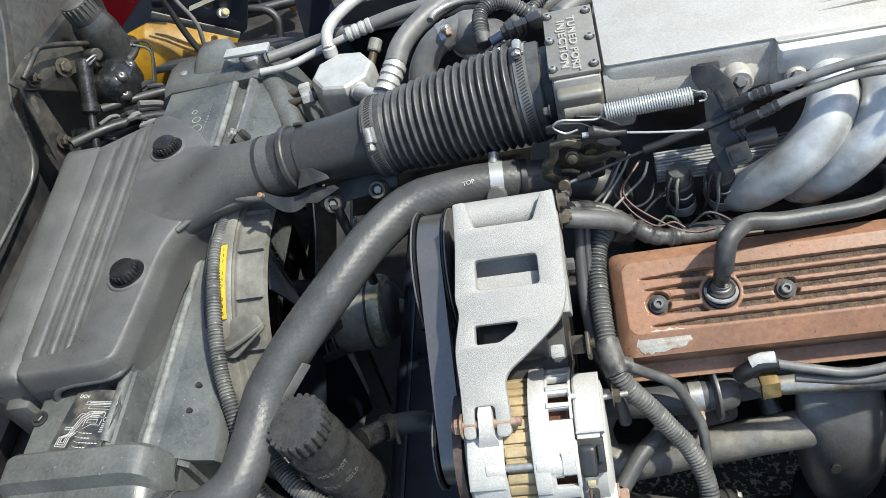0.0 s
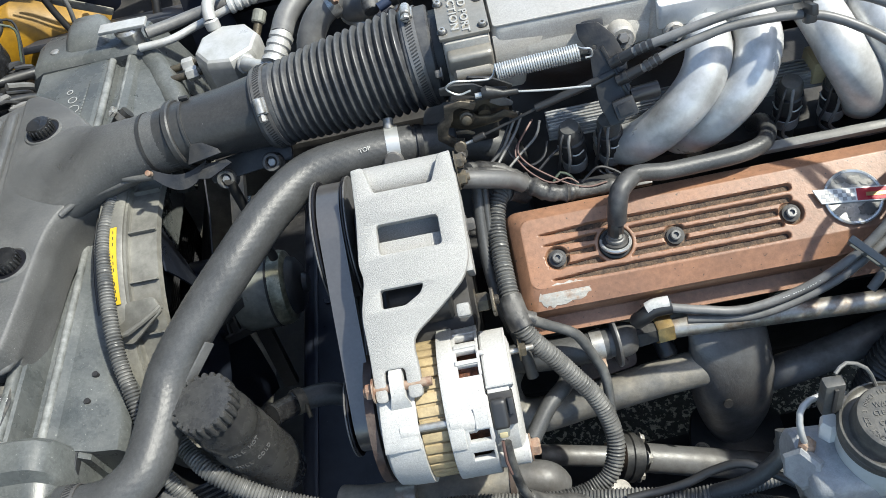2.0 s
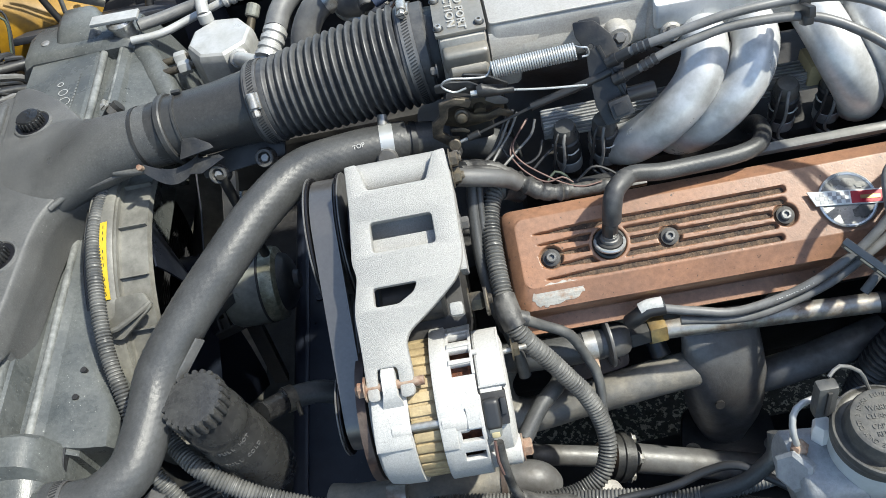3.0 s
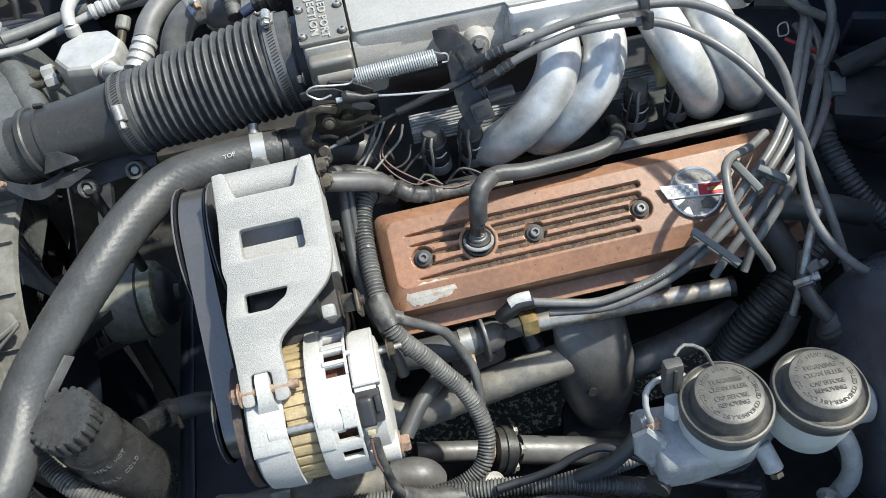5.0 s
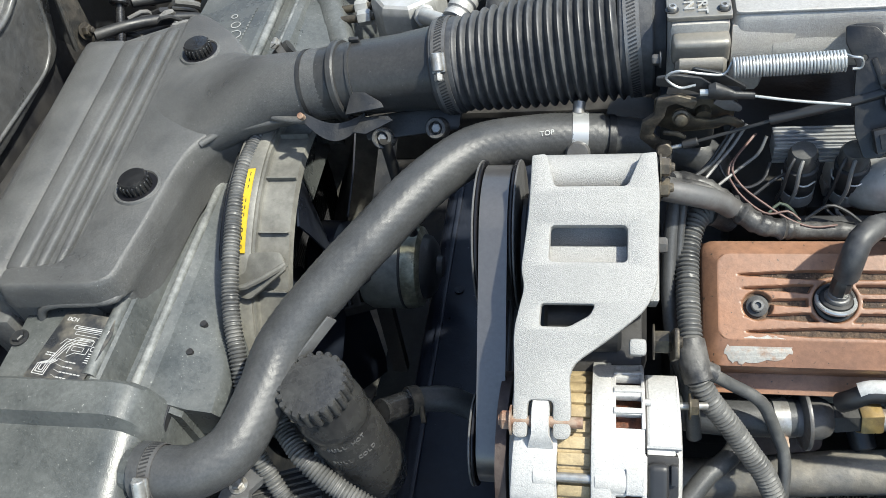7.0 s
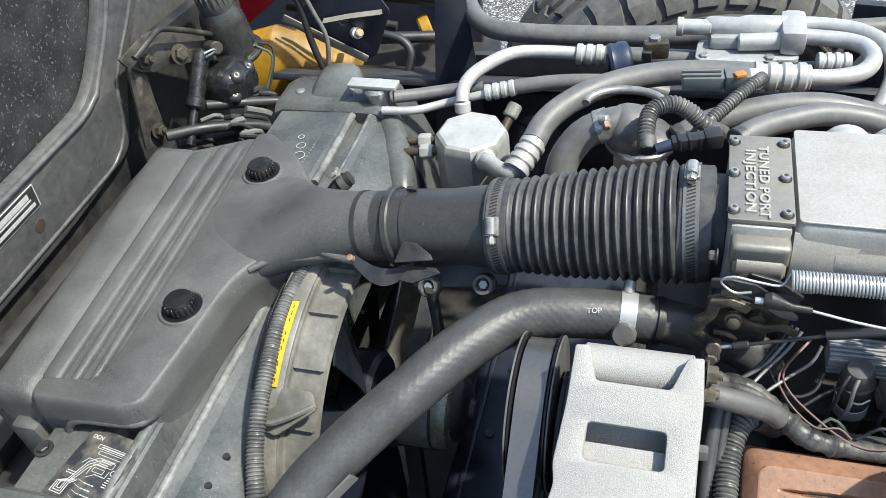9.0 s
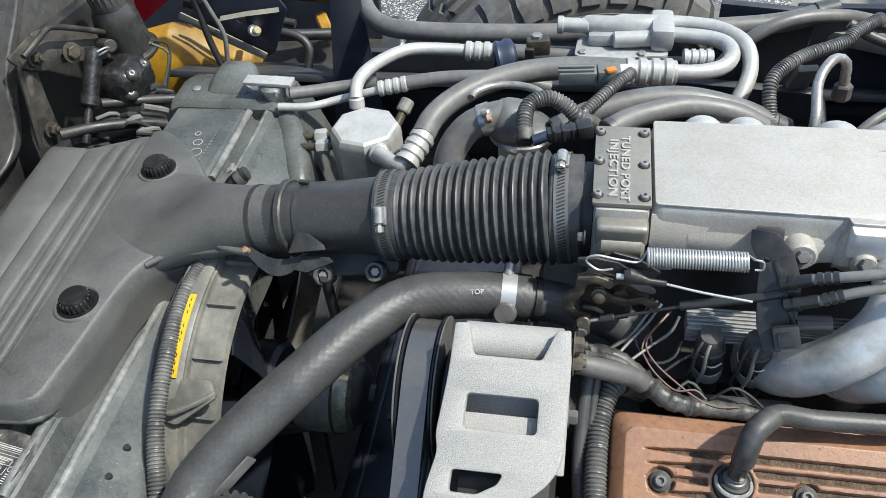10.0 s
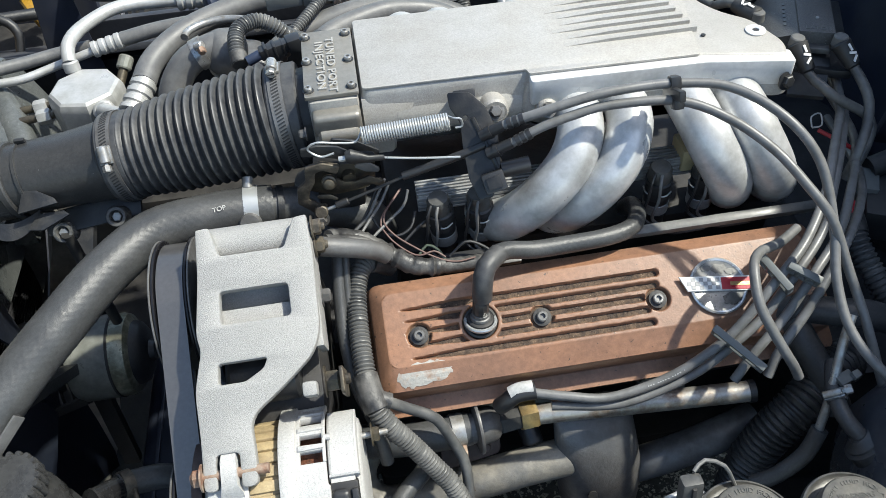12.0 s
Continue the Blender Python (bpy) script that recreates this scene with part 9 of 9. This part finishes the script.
WM = axis_mat(WC, WC + V(-math.sin(radians(18)), math.cos(radians(18)), 0))
TYRE = [(-0.112, 0.205), (-0.126, 0.235), (-0.130, 0.262), (-0.126, 0.282), (-0.113, 0.302), (-0.092, 0.313), (-0.050, 0.317), (0.0, 0.318)]
prof_t = [(r, w) for w, r in TYRE] + [(r, -w) for w, r in TYRE[-2::-1]]
tyre = part("tyre", lathe(prof_t, WM, 96), M_TYRE, ww)
part("rim", lathe([(0.205, -0.09), (0.20, -0.10), (0.18, -0.07), (0.05, -0.05), (0.0, -0.05)], WM, 48, cap=False), M_STEEL, ww)
part("sidewall_ring", lathe([(0.2600, -0.1300), (0.2610, -0.1318), (0.2640, -0.1318), (0.2650, -0.1295)], WM, 96, cap=False), M_TYRE, tyre)


def tread_block(side, a0, width, inner, outer):
    """One curved lug that runs from the middle of the tread down over the shoulder."""
    ws_ = [-0.010, -0.030, -0.055, -0.080, -0.098, -0.113, -0.121, -0.127]
    rs_t = [0.318, 0.3175, 0.3165, 0.3145, 0.311, 0.302, 0.292, 0.278]
    sec_t = []
    for w, r in zip(ws_, rs_t):
        if not (inner <= -w <= outer):
            continue
        a = a0 + 0.10 * (1 - math.exp(-(-w) / 0.035)) - 0.9 * max(0.0, -w - 0.10)
        h = width / 2 * (1.0 if w > -0.12 else 0.82)
        lift = 0.0085 if w > -0.12 else 0.004
        lean = 0.0 if w > -0.105 else -0.004
        row = []
        for da, dr_ in ((-h, -0.004), (-h * 0.94, lift), (h * 0.94, lift), (h, -0.004)):
            q = r + dr_
            row.append(WM @ V(q * math.cos(a + da), q * math.sin(a + da), side * (w + (lean if dr_ > 0 else 0.0)) * 1.0))
        sec_t.append(row)
    part("tread_block", loft_sections(sec_t), M_TREAD, tyre, smooth=30)


for k in range(38):
    a = 2 * math.pi * k / 38
    for side in (1, -1):
        tread_block(side, a + (0.0 if side > 0 else 0.08), 0.138, 0.050, 0.13)
        tread_block(side, a + 0.04, 0.120, 0.0, 0.045)

# ---- front corner: hood, hinge, headlamp gear ----
hd = thing("hood", (-0.90, 0, 0.55), "open tilted hood with a dusty black inner frame", "hood")
HX = frame_mat((-0.86, 0.10, 0.66), (0, 1, 0), (0.97, 0, -0.12))
part("inner_frame", plate(rounded([(-0.75, -0.078), (-0.03, -0.078), (0.132, -0.062), (0.172, 0.045), (0.245, 0.120), (0.30, 0.22), (0.32, 0.75), (-0.75, 0.75)], [0.01, 0.03, 0.03, 0.05, 0.05, 0.05, 0.01, 0.01]), [rounded([(-0.70, 0.046), (-0.06, 0.046), (0.070, 0.050), (0.105, 0.075), (0.165, 0.150), (0.185, 0.25), (0.185, 0.70), (-0.70, 0.70)], [0.02, 0.02, 0.03, 0.04, 0.04, 0.04, 0.02, 0.02])], 0.018, HX @ Matrix.Translation((0, 0, 0.004)), 0.005), M_HOOD, hd)
part("insulation_panel", plate([(-0.72, 0.02), (0.20, 0.02), (0.20, 0.72), (-0.72, 0.72)], [], 0.006, HX @ Matrix.Translation((0, 0, -0.014)), 0.001), M_INSUL, hd, "speckled black insulation panel")
part("side_flange", plate(rounded([(0.10, -0.14), (0.44, -0.14), (0.475, 0.00), (0.475, 0.30), (0.46, 0.75), (0.10, 0.75)], 0.02), [circle(0.265, 0.155, 0.008, 18)], 0.010, HX @ Matrix.Translation((0, 0, -0.036)), 0.002), M_HOOD, hd)
part("outer_skin", plate(rounded([(-0.80, -0.06), (0.34, -0.02), (0.40, 0.25), (0.40, 0.76), (-0.80, 0.76)], 0.05), [], 0.004, HX @ Matrix.Translation((0, 0, -0.070)), 0.001), M_RED, hd, "red painted outer skin")
part("frame_bead", tube([HX @ V(x, y, 0.005) for x, y in ((-0.70, 0.040), (-0.06, 0.040), (0.074, 0.044), (0.112, 0.072), (0.172, 0.150), (0.194, 0.25), (0.196, 0.60))], 0.004, 10, 0.02), M_HOOD, hd)
part("frame_bead", tube([HX @ V(x, y, 0.004) for x, y in ((-0.70, -0.060), (-0.04, -0.060), (0.110, -0.045), (0.145, 0.045), (0.222, 0.128), (0.28, 0.24))], 0.003, 10, 0.02), M_HOOD, hd)
part("drain_hole", rod(HX @ V(-0.072, -0.030, 0.003), HX @ V(-0.072, -0.030, 0.0046), 0.009, seg=20), M_RUSTDK, hd)
lb = thing("hood_label", (-0.85, 0.0, 0.66), "small white-edged black label on the hood", "label")
LM = HX @ pose(-0.100, 0.010, 0.0055, 0, 0, 0)
part("backing", plate(rounded([(-0.055, -0.016), (0.042, -0.016), (0.042, 0.018), (-0.055, 0.018)], 0.002), [], 0.0008, LM, 0.0002), M_GREYPRINT, lb)
part("face", plate(rounded([(-0.053, -0.0145), (0.040, -0.0145), (0.040, 0.0165), (-0.053, 0.0165)], 0.002), [], 0.0006, LM @ pose(0, 0, 0.0004), 0.0001), M_BLACK, lb)
for w, h, x, y in ((0.062, 0.0075, -0.003, 0.0085), (0.066, 0.0022, -0.003, 0.0018), (0.074, 0.0050, -0.003, -0.0070)):
    part("print_bar", box((w, h, 0.0006), LM @ pose(x, y, 0.0006), 0), M_GREYPRINT, lb)
rl = thing("radiator_support", (-0.79, 0.0, 0.55), "black front support rail under the hood", "rail")
part("rail", box((0.06, 0.64, 0.04), pose(-0.810, 0.00, 0.535, 0, 20, 0), 0.008), M_BLOCK, rl)
part("rail", box((0.02, 0.62, 0.04), pose(-0.838, 0.00, 0.560, 0, 8, 0), 0.006), M_BLOCK, rl)
# Added black wall that stands in for shade in the gap below the hood.
part("gap_dark_panel", box((0.012, 1.20, 0.34), pose(-0.886, -0.14, 0.475), 0.004), M_BLOCK, rl, "black sheet added behind the rail to darken the gap")
part("sill", box((0.16, 0.66, 0.02), pose(-0.84, 0.0, 0.495), 0.005), M_BLOCK, rl)
HG = frame_mat((-0.820, 0.25, 0.665), (0, 1, 0), (1, -0.12, 0.05))
hg = part("hinge", plate(rounded([(-0.038, -0.050), (-0.010, -0.066), (0.008, -0.058), (0.014, 0.000), (0.024, 0.062), (-0.004, 0.066)], 0.005), [], 0.004, HG, 0.0008), M_HINGE, hd, "dirty steel hood hinge with bolts and brown grime")
part("plate_lip", tube([HG @ V(-0.003, 0.066, 0.002), HG @ V(-0.037, -0.050, 0.002)], 0.0035, 8), M_HINGE, hg)
part("arm", plate(rounded([(-0.016, 0.082), (0.046, 0.086), (0.062, 0.082), (0.160, 0.020), (0.170, 0.004), (0.164, -0.012), (0.148, -0.018), (0.120, -0.002), (0.060, 0.030), (0.028, 0.036), (0.006, 0.050), (-0.010, 0.066)], [0.004, 0.010, 0.010, 0.012, 0.012, 0.012, 0.012, 0.02, 0.02, 0.01, 0.01, 0.006]), [], 0.004, frame_mat((-0.803, 0.25, 0.662), (0.04, 1, 0), (1, -0.05, 0.25)), 0.001), M_HINGE, hg)
part("arm_lip", tube([(-0.800, 0.236, 0.744), (-0.796, 0.270, 0.750), (-0.796, 0.298, 0.751), (-0.792, 0.330, 0.734), (-0.788, 0.394, 0.692), (-0.786, 0.414, 0.676), (-0.786, 0.419, 0.660)], 0.0042, 10), M_HINGE, hg)
for p_ in ((-0.812, 0.268, 0.722), (-0.812, 0.238, 0.628)):
    hexbolt(hg, p_, (1, -0.2, 0.2), 0.008, 0.010, M_GOLD, stud=0.005)
hexbolt(hg, (-0.796, 0.322, 0.700), (1, -0.3, 0.3), 0.010, 0.007, M_GOLD)
part("pin", rod((-0.800, 0.392, 0.672), (-0.768, 0.372, 0.682), 0.010, seg=18, chamfer=0.002), M_HINGE, hg)
gs = thing("gas_strut", (-0.78, 0.3, 0.6), "black gas strut on the hood hinge", "strut")
part("cylinder", rod((-0.776, 0.345, 0.694), (-0.776, 0.285, 0.637), 0.0120, seg=24, chamfer=0.003), M_GLOSSBLK, gs)
part("end_collar", rod((-0.776, 0.296, 0.647), (-0.776, 0.284, 0.636), 0.0138, seg=24, chamfer=0.002), M_GLOSSBLK, gs)
part("rod", rod((-0.776, 0.286, 0.638), (-0.776, 0.246, 0.600), 0.0055, 0.0075, seg=16), M_GLOSSBLK, gs)
part("clip", tube([(-0.760, 0.326, 0.700), (-0.752, 0.338, 0.700), (-0.757, 0.350, 0.690), (-0.762, 0.330, 0.692)], 0.0014, 8, 0.003), M_ZINC, gs)
ha = thing("headlamp_motor", (-0.78, 0.42, 0.6), "black headlamp motor with a ribbed knob", "motor")
m0, m1 = V(-0.780, 0.436, 0.634), V(-0.784, 0.424, 0.724)
HM = axis_mat(m0, m1)
part("can", lathe([(0.039, 0), (0.041, 0.003), (0.041, 0.009), (0.035, 0.011), (0.034, 0.060), (0.031, 0.076), (0.026, 0.086)], HM, 40), M_RESBLK, ha)
part("can_seam", lathe([(0.0410, 0.002), (0.0425, 0.004), (0.0425, 0.008), (0.0410, 0.010)], HM, 40, cap=False), M_HINGE, ha, "grimy seam ring")
kb = part("knob", lathe([(0.024, 0.086), (0.025, 0.090), (0.022, 0.118), (0.016, 0.122)], HM, 32), M_CAPBLK, ha, "grey ribbed knob")
for k in range(18):
    a = 2 * math.pi * k / 18
    part("knob_rib", box((0.003, 0.004, 0.026), HM @ Matrix.Rotation(a, 4, 'Z') @ Matrix.Translation((0.0235, 0, 0.104)), 0.001, None, 1), M_CAPBLK, kb)
part("gearbox", loft_sections([lid_section(x, 0.385 - w, 0.385 + w, 0.628 + h, 0.610 - h, 2.6) for x, w, h in ((-0.812, 0.020, 0.008), (-0.800, 0.040, 0.022), (-0.775, 0.048, 0.028), (-0.752, 0.042, 0.022), (-0.738, 0.022, 0.008))]), M_GLOSSBLK, ha)
for q in ((-0.748, 0.365, 0.640), (-0.746, 0.398, 0.636), (-0.752, 0.352, 0.615)):
    part("gearbox_boss", lathe([(0.012, -0.010), (0.0118, 0.000), (0.0098, 0.0042), (0.0060, 0.0066), (0.0025, 0.0072), (0.0, 0.0060)], axis_mat(q, V(*q) + V(0.6, -0.3, 0.7)), 20, cap=False), M_RESBLK, ha)
part("bolt", lathe([(0.007, 0), (0.007, 0.008), (0.005, 0.009)], axis_mat((-0.752, 0.438, 0.648), (-0.72, 0.43, 0.70)), 6), M_GOLD, ha, smooth=25)
part("wire", tube([(-0.745, 0.436, 0.650), (-0.725, 0.440, 0.632), (-0.730, 0.420, 0.600), (-0.738, 0.395, 0.57)], 0.0020, 8), M_GREENWIRE, ha)
part("wire", tube([(-0.746, 0.438, 0.655), (-0.728, 0.452, 0.640), (-0.727, 0.435, 0.610), (-0.740, 0.400, 0.560)], 0.0020, 8), M_BLKWIRE, ha)
for pts in ([(-0.800, 0.235, 0.622), (-0.760, 0.272, 0.612), (-0.715, 0.318, 0.588), (-0.68, 0.35, 0.56)], [(-0.80, 0.250, 0.595), (-0.755, 0.300, 0.580), (-0.72, 0.345, 0.560), (-0.69, 0.38, 0.535)], [(-0.79, 0.33, 0.610), (-0.73, 0.372, 0.592), (-0.68, 0.40, 0.578)]):
    single("steel_rod", tube(pts, 0.0080, 12), M_BLACK, "dirty black steel rod of the headlamp gear", "rod")
rh = random.Random(9)
for k in range(14):
    x, y = -0.80 + 0.10 * rh.random(), 0.27 + 0.12 * rh.random()
    single("loose_wire", tube([(x, y, 0.60), (x + 0.02, y + 0.03 * rh.random(), 0.575 + 0.03 * rh.random()), (x + 0.05 * rh.random(), y + 0.04, 0.55), (x + 0.04, y + 0.06, 0.52)], 0.003 + 0.003 * rh.random(), 8), (M_BLKWIRE, M_GREYWIRE, M_BLACK)[k % 3], "thin loose wire near the headlamp motor", "wire", "loose wires")
hb = thing("headlamp_bucket", (-0.88, 0.40, 0.45), "dark plastic headlamp bucket behind the hinge", "headlamp bucket")
part("panel", box((0.02, 0.34, 0.30), pose(-0.875, 0.400, 0.560, 0, 6, -8), 0.006), M_BLACK, hb)
part("floor", box((0.34, 0.30, 0.02), pose(-0.735, 0.400, 0.470, 4, 0, 0), 0.006), M_BLACK, hb)
yb = thing("front_bumper_beam", (-0.8, 0.6, 0.4), "yellow moulded bumper beam behind the headlamp", "bumper beam")
rows_b = [(-1.02, 0.560, 0.47, 0.060), (-0.92, 0.570, 0.48, 0.080), (-0.85, 0.585, 0.49, 0.096), (-0.80, 0.595, 0.50, 0.096), (-0.765, 0.605, 0.505, 0.075), (-0.735, 0.618, 0.515, 0.045), (-0.70, 0.632, 0.522, 0.028), (-0.665, 0.645, 0.520, 0.018)]
beam = []
for p_, q_ in zip(rows_b, rows_b[1:]):
    for j in range(6):
        f = j / 6
        f = f * f * (3 - 2 * f)
        x, y, zc, hz = (a + (b - a) * f for a, b in zip(p_, q_))
        beam.append([V(x, y + 0.05 * math.cos(a), zc + hz * math.copysign(abs(math.sin(a)) ** 0.85, math.sin(a))) for a in [2 * math.pi * k / 32 for k in range(32)]])
part("beam", loft_sections(beam), M_FOAM, yb, smooth=70)
part("beam_lobe", rod((-0.60, 0.775, 0.490), (-0.58, 0.785, 0.495), 0.030, seg=24, chamfer=0.004), M_FOAM, yb)
rp_ = thing("red_panel", (-0.8, 0.65, 0.5), "glossy red painted headlamp cover", "panel")
part("skin", loft_sections([[V(x, 0.600, z0), V(x, 0.640, z0 - 0.006), V(x, 0.70, 0.84), V(x, 0.62, 0.84)] for x, z0 in ((-0.960, 0.560), (-0.905, 0.566), (-0.860, 0.590), (-0.800, 0.632), (-0.740, 0.680), (-0.660, 0.745))]), M_RED, rp_)
part("edge_strip", tube([(-0.872, 0.592, 0.74), (-0.880, 0.594, 0.65), (-0.886, 0.598, 0.572)], 0.004, 8), M_STEEL, rp_)
single("wall_corner_panel", box((0.66, 0.02, 0.50), pose(-0.83, 0.86, 0.46, -6), 0.005), M_NAVY, "dark navy inner panel of the front corner", "inner fender", kind="structure")
sp_ = thing("side_support", (-0.6, 0.66, 0.5), "dark front corner support with cables and a yellow bulb", "support")
for a, b, r_, mt in (((-0.80, 0.66, 0.60), (-0.60, 0.66, 0.565), 0.008, M_BLACK), ((-0.70, 0.64, 0.64), (-0.55, 0.72, 0.60), 0.006, M_BLACK), ((-0.76, 0.72, 0.60), (-0.56, 0.80, 0.545), 0.012, M_BLACK), ((-0.62, 0.60, 0.575), (-0.48, 0.66, 0.55), 0.010, M_BLACK), ((-0.66, 0.70, 0.62), (-0.50, 0.82, 0.60), 0.014, M_NAVY)):
    part("strut", rod(a, b, r_, seg=16), mt, sp_)
SB = frame_mat((0, 0.578, 0), (1, 0, 0), (0, -1, 0))
part("bracket", plate(rounded([(-0.765, 0.612), (-0.685, 0.570), (-0.632, 0.545), (-0.612, 0.556), (-0.575, 0.636), (-0.590, 0.662), (-0.700, 0.662)], 0.006), [circle(-0.660, 0.618, 0.009, 18)], 0.004, SB, 0.001), M_NAVY, sp_, "dark navy sheet bracket")
part("bracket_flange", plate(rounded([(-0.770, 0.618), (-0.688, 0.572), (-0.632, 0.544), (-0.624, 0.556), (-0.684, 0.588), (-0.762, 0.630)], 0.003), [], 0.003, SB @ pose(0, 0, 0.006), 0.0008), M_DUSTY, sp_, "pale dusty flange")
part("bracket_rib", loft_sections([[V(x, y, z) for y, z in ((0.570, zc - 0.004), (0.560, zc), (0.570, zc + 0.004))] for x, zc in ((-0.690, 0.622), (-0.640, 0.632), (-0.585, 0.640))]), M_DUSTY, sp_)
part("bulb_socket", rod((-0.640, 0.572, 0.600), (-0.630, 0.560, 0.606), 0.009, seg=20), M_WHITE, sp_)
part("bulb", rod((-0.631, 0.562, 0.605), (-0.622, 0.552, 0.611), 0.0065, seg=18, chamfer=0.002), M_TAN, sp_, "pale yellow bulb")
part("bulb_mount", rod((-0.66, 0.60, 0.585), (-0.640, 0.572, 0.600), 0.006, seg=14), M_BLACK, sp_)
part("corner_tray", box((0.46, 0.46, 0.02), pose(-0.66, 0.66, 0.40, 8, 0, 12), 0.006), M_BLOCK, sp_)
part("cable", tube([(-0.735, 0.56, 0.70), (-0.722, 0.560, 0.650), (-0.715, 0.555, 0.600), (-0.705, 0.550, 0.560), (-0.69, 0.55, 0.50)], 0.006, 10), M_BLKWIRE, sp_)
part("cable", tube([(-0.72, 0.56, 0.70), (-0.700, 0.56, 0.64), (-0.685, 0.555, 0.60), (-0.69, 0.55, 0.55)], 0.004, 10), M_GREYWIRE, sp_)
part("cable", tube([(-0.62, 0.60, 0.585), (-0.575, 0.60, 0.575), (-0.555, 0.59, 0.555), (-0.560, 0.57, 0.52)], 0.0075, 10), M_BLKWIRE, sp_)
single("navy_shield", plate(rounded([(-0.045, -0.14), (0.045, -0.14), (0.030, 0.13), (-0.015, 0.13)], 0.01), [], 0.004, frame_mat((-0.455, 0.50, 0.57), (0.95, 0.3, 0), (0.25, -0.95, 0.1)), 0.001), M_NAVY, "dark navy plastic shield before the fender", "shield")
# printed marks on the far panel and neck of the lid
pm = thing("panel_print", (-0.535, 0.18, 0.660), "pale worn printed marks on the radiator cover", "label")
for x, y, r in ((-0.571, 0.204, 0.0042), (-0.564, 0.186, 0.0062), (-0.559, 0.166, 0.0080)):
    part("print_ring", lathe([(r - 0.0008, 0.0), (r, 0.0), (r, 0.0003), (r - 0.0008, 0.0003)], pose(x, y, 0.6590), 24, cap=False), M_GREYPRINT, pm)
for k in range(14):
    part("print_bar", box((0.0018, 0.0042, 0.0004), pose(-0.5485 + 0.0002 * k, 0.140 + 0.0062 * k, 0.6592, 0, 0, 4), 0), M_PALE, pm)
for k in range(3):
    part("print_bar", box((0.0070, 0.0012, 0.0004), pose(-0.556 + 0.002 * k, 0.152 - 0.004 * k, 0.6592, 0, 0, 4), 0), M_GREYPRINT, pm)
single("hose_nipple", tube([(-0.486, 0.088, 0.665), (-0.476, 0.096, 0.676), (-0.462, 0.102, 0.684)], 0.0085, 14, 0.004), M_BLACK, "small hose stub on the radiator cover", "hose")
worm_clamp("hose_clamp", (-0.470, 0.098, 0.680), (0.8, 0.4, 0.45), 0.0095, "small steel clamp on a hose stub", 1.2, 0.008, False)
mo = thing("duct_mount", (-0.33, -0.05, 0.66), "black plastic duct mount with two round bushes", "mount")
part("arm", plate(rounded([(-0.048, -0.011), (0.046, -0.013), (0.050, 0.006), (0.046, 0.014), (-0.048, 0.012)], 0.004), [], 0.006, frame_mat((-0.304, -0.024, 0.6775), (0.985, 0.0, 0.17), (0, -0.72, 0.69)), 0.001), M_BLACK, mo)
for p_ in ((-0.333, -0.030, 0.664), (-0.277, -0.030, 0.675)):
    m = axis_mat(p_, Vector(p_) + V(-0.05, -0.75, 0.66))
    part("bush", lathe([(0.0105, -0.006), (0.0108, 0.010), (0.0095, 0.0125), (0.0068, 0.0125), (0.0060, 0.0105), (0.0058, 0.006)], m, 28), M_PLASTIC, mo)
    part("bush_screw", lathe([(0.0050, 0.004), (0.0050, 0.0095), (0.0042, 0.0102)], m, 6), M_STEEL, mo, smooth=25)
part("leg", rod((-0.330, -0.040, 0.670), (-0.332, -0.030, 0.520), 0.006, seg=12), M_BLACK, mo)

# ---- pale print along wires and hoses ----


def print_run(parent, pts, r, up, s0, n, step=0.0024, w=0.0015, h=0.0009, material=None):
    """A run of short unreadable bars along a wire."""
    path = spline(pts, 0.0008)
    acc, k, b = 0.0, 0, bmesh.new()
    rp0 = random.Random(int(s0 * 1000) + n)
    for p_, q_ in zip(path, path[1:]):
        acc += (q_ - p_).length
        if acc >= s0 + k * step and k < n:
            t_ = (q_ - p_).normalized()
            o_ = (Vector(up) - t_ * Vector(up).dot(t_)).normalized()
            if rp0.random() < 0.85:
                box((w * (0.6 + 0.5 * rp0.random()), h, 0.0003), frame_mat(q_ + o_ * (r + 0.0001), t_, o_), 0, b)
            k += 1
    return tagged(part("print_bars", b, material or M_GREYPRINT, parent), kind="stuff")


print_run(pw, [(0.162, -0.278, 0.596), (0.215, -0.274, 0.606), (0.255, -0.268, 0.630), (0.280, -0.260, 0.650)], 0.0044, (0, -0.6, 0.8), 0.035, 16)
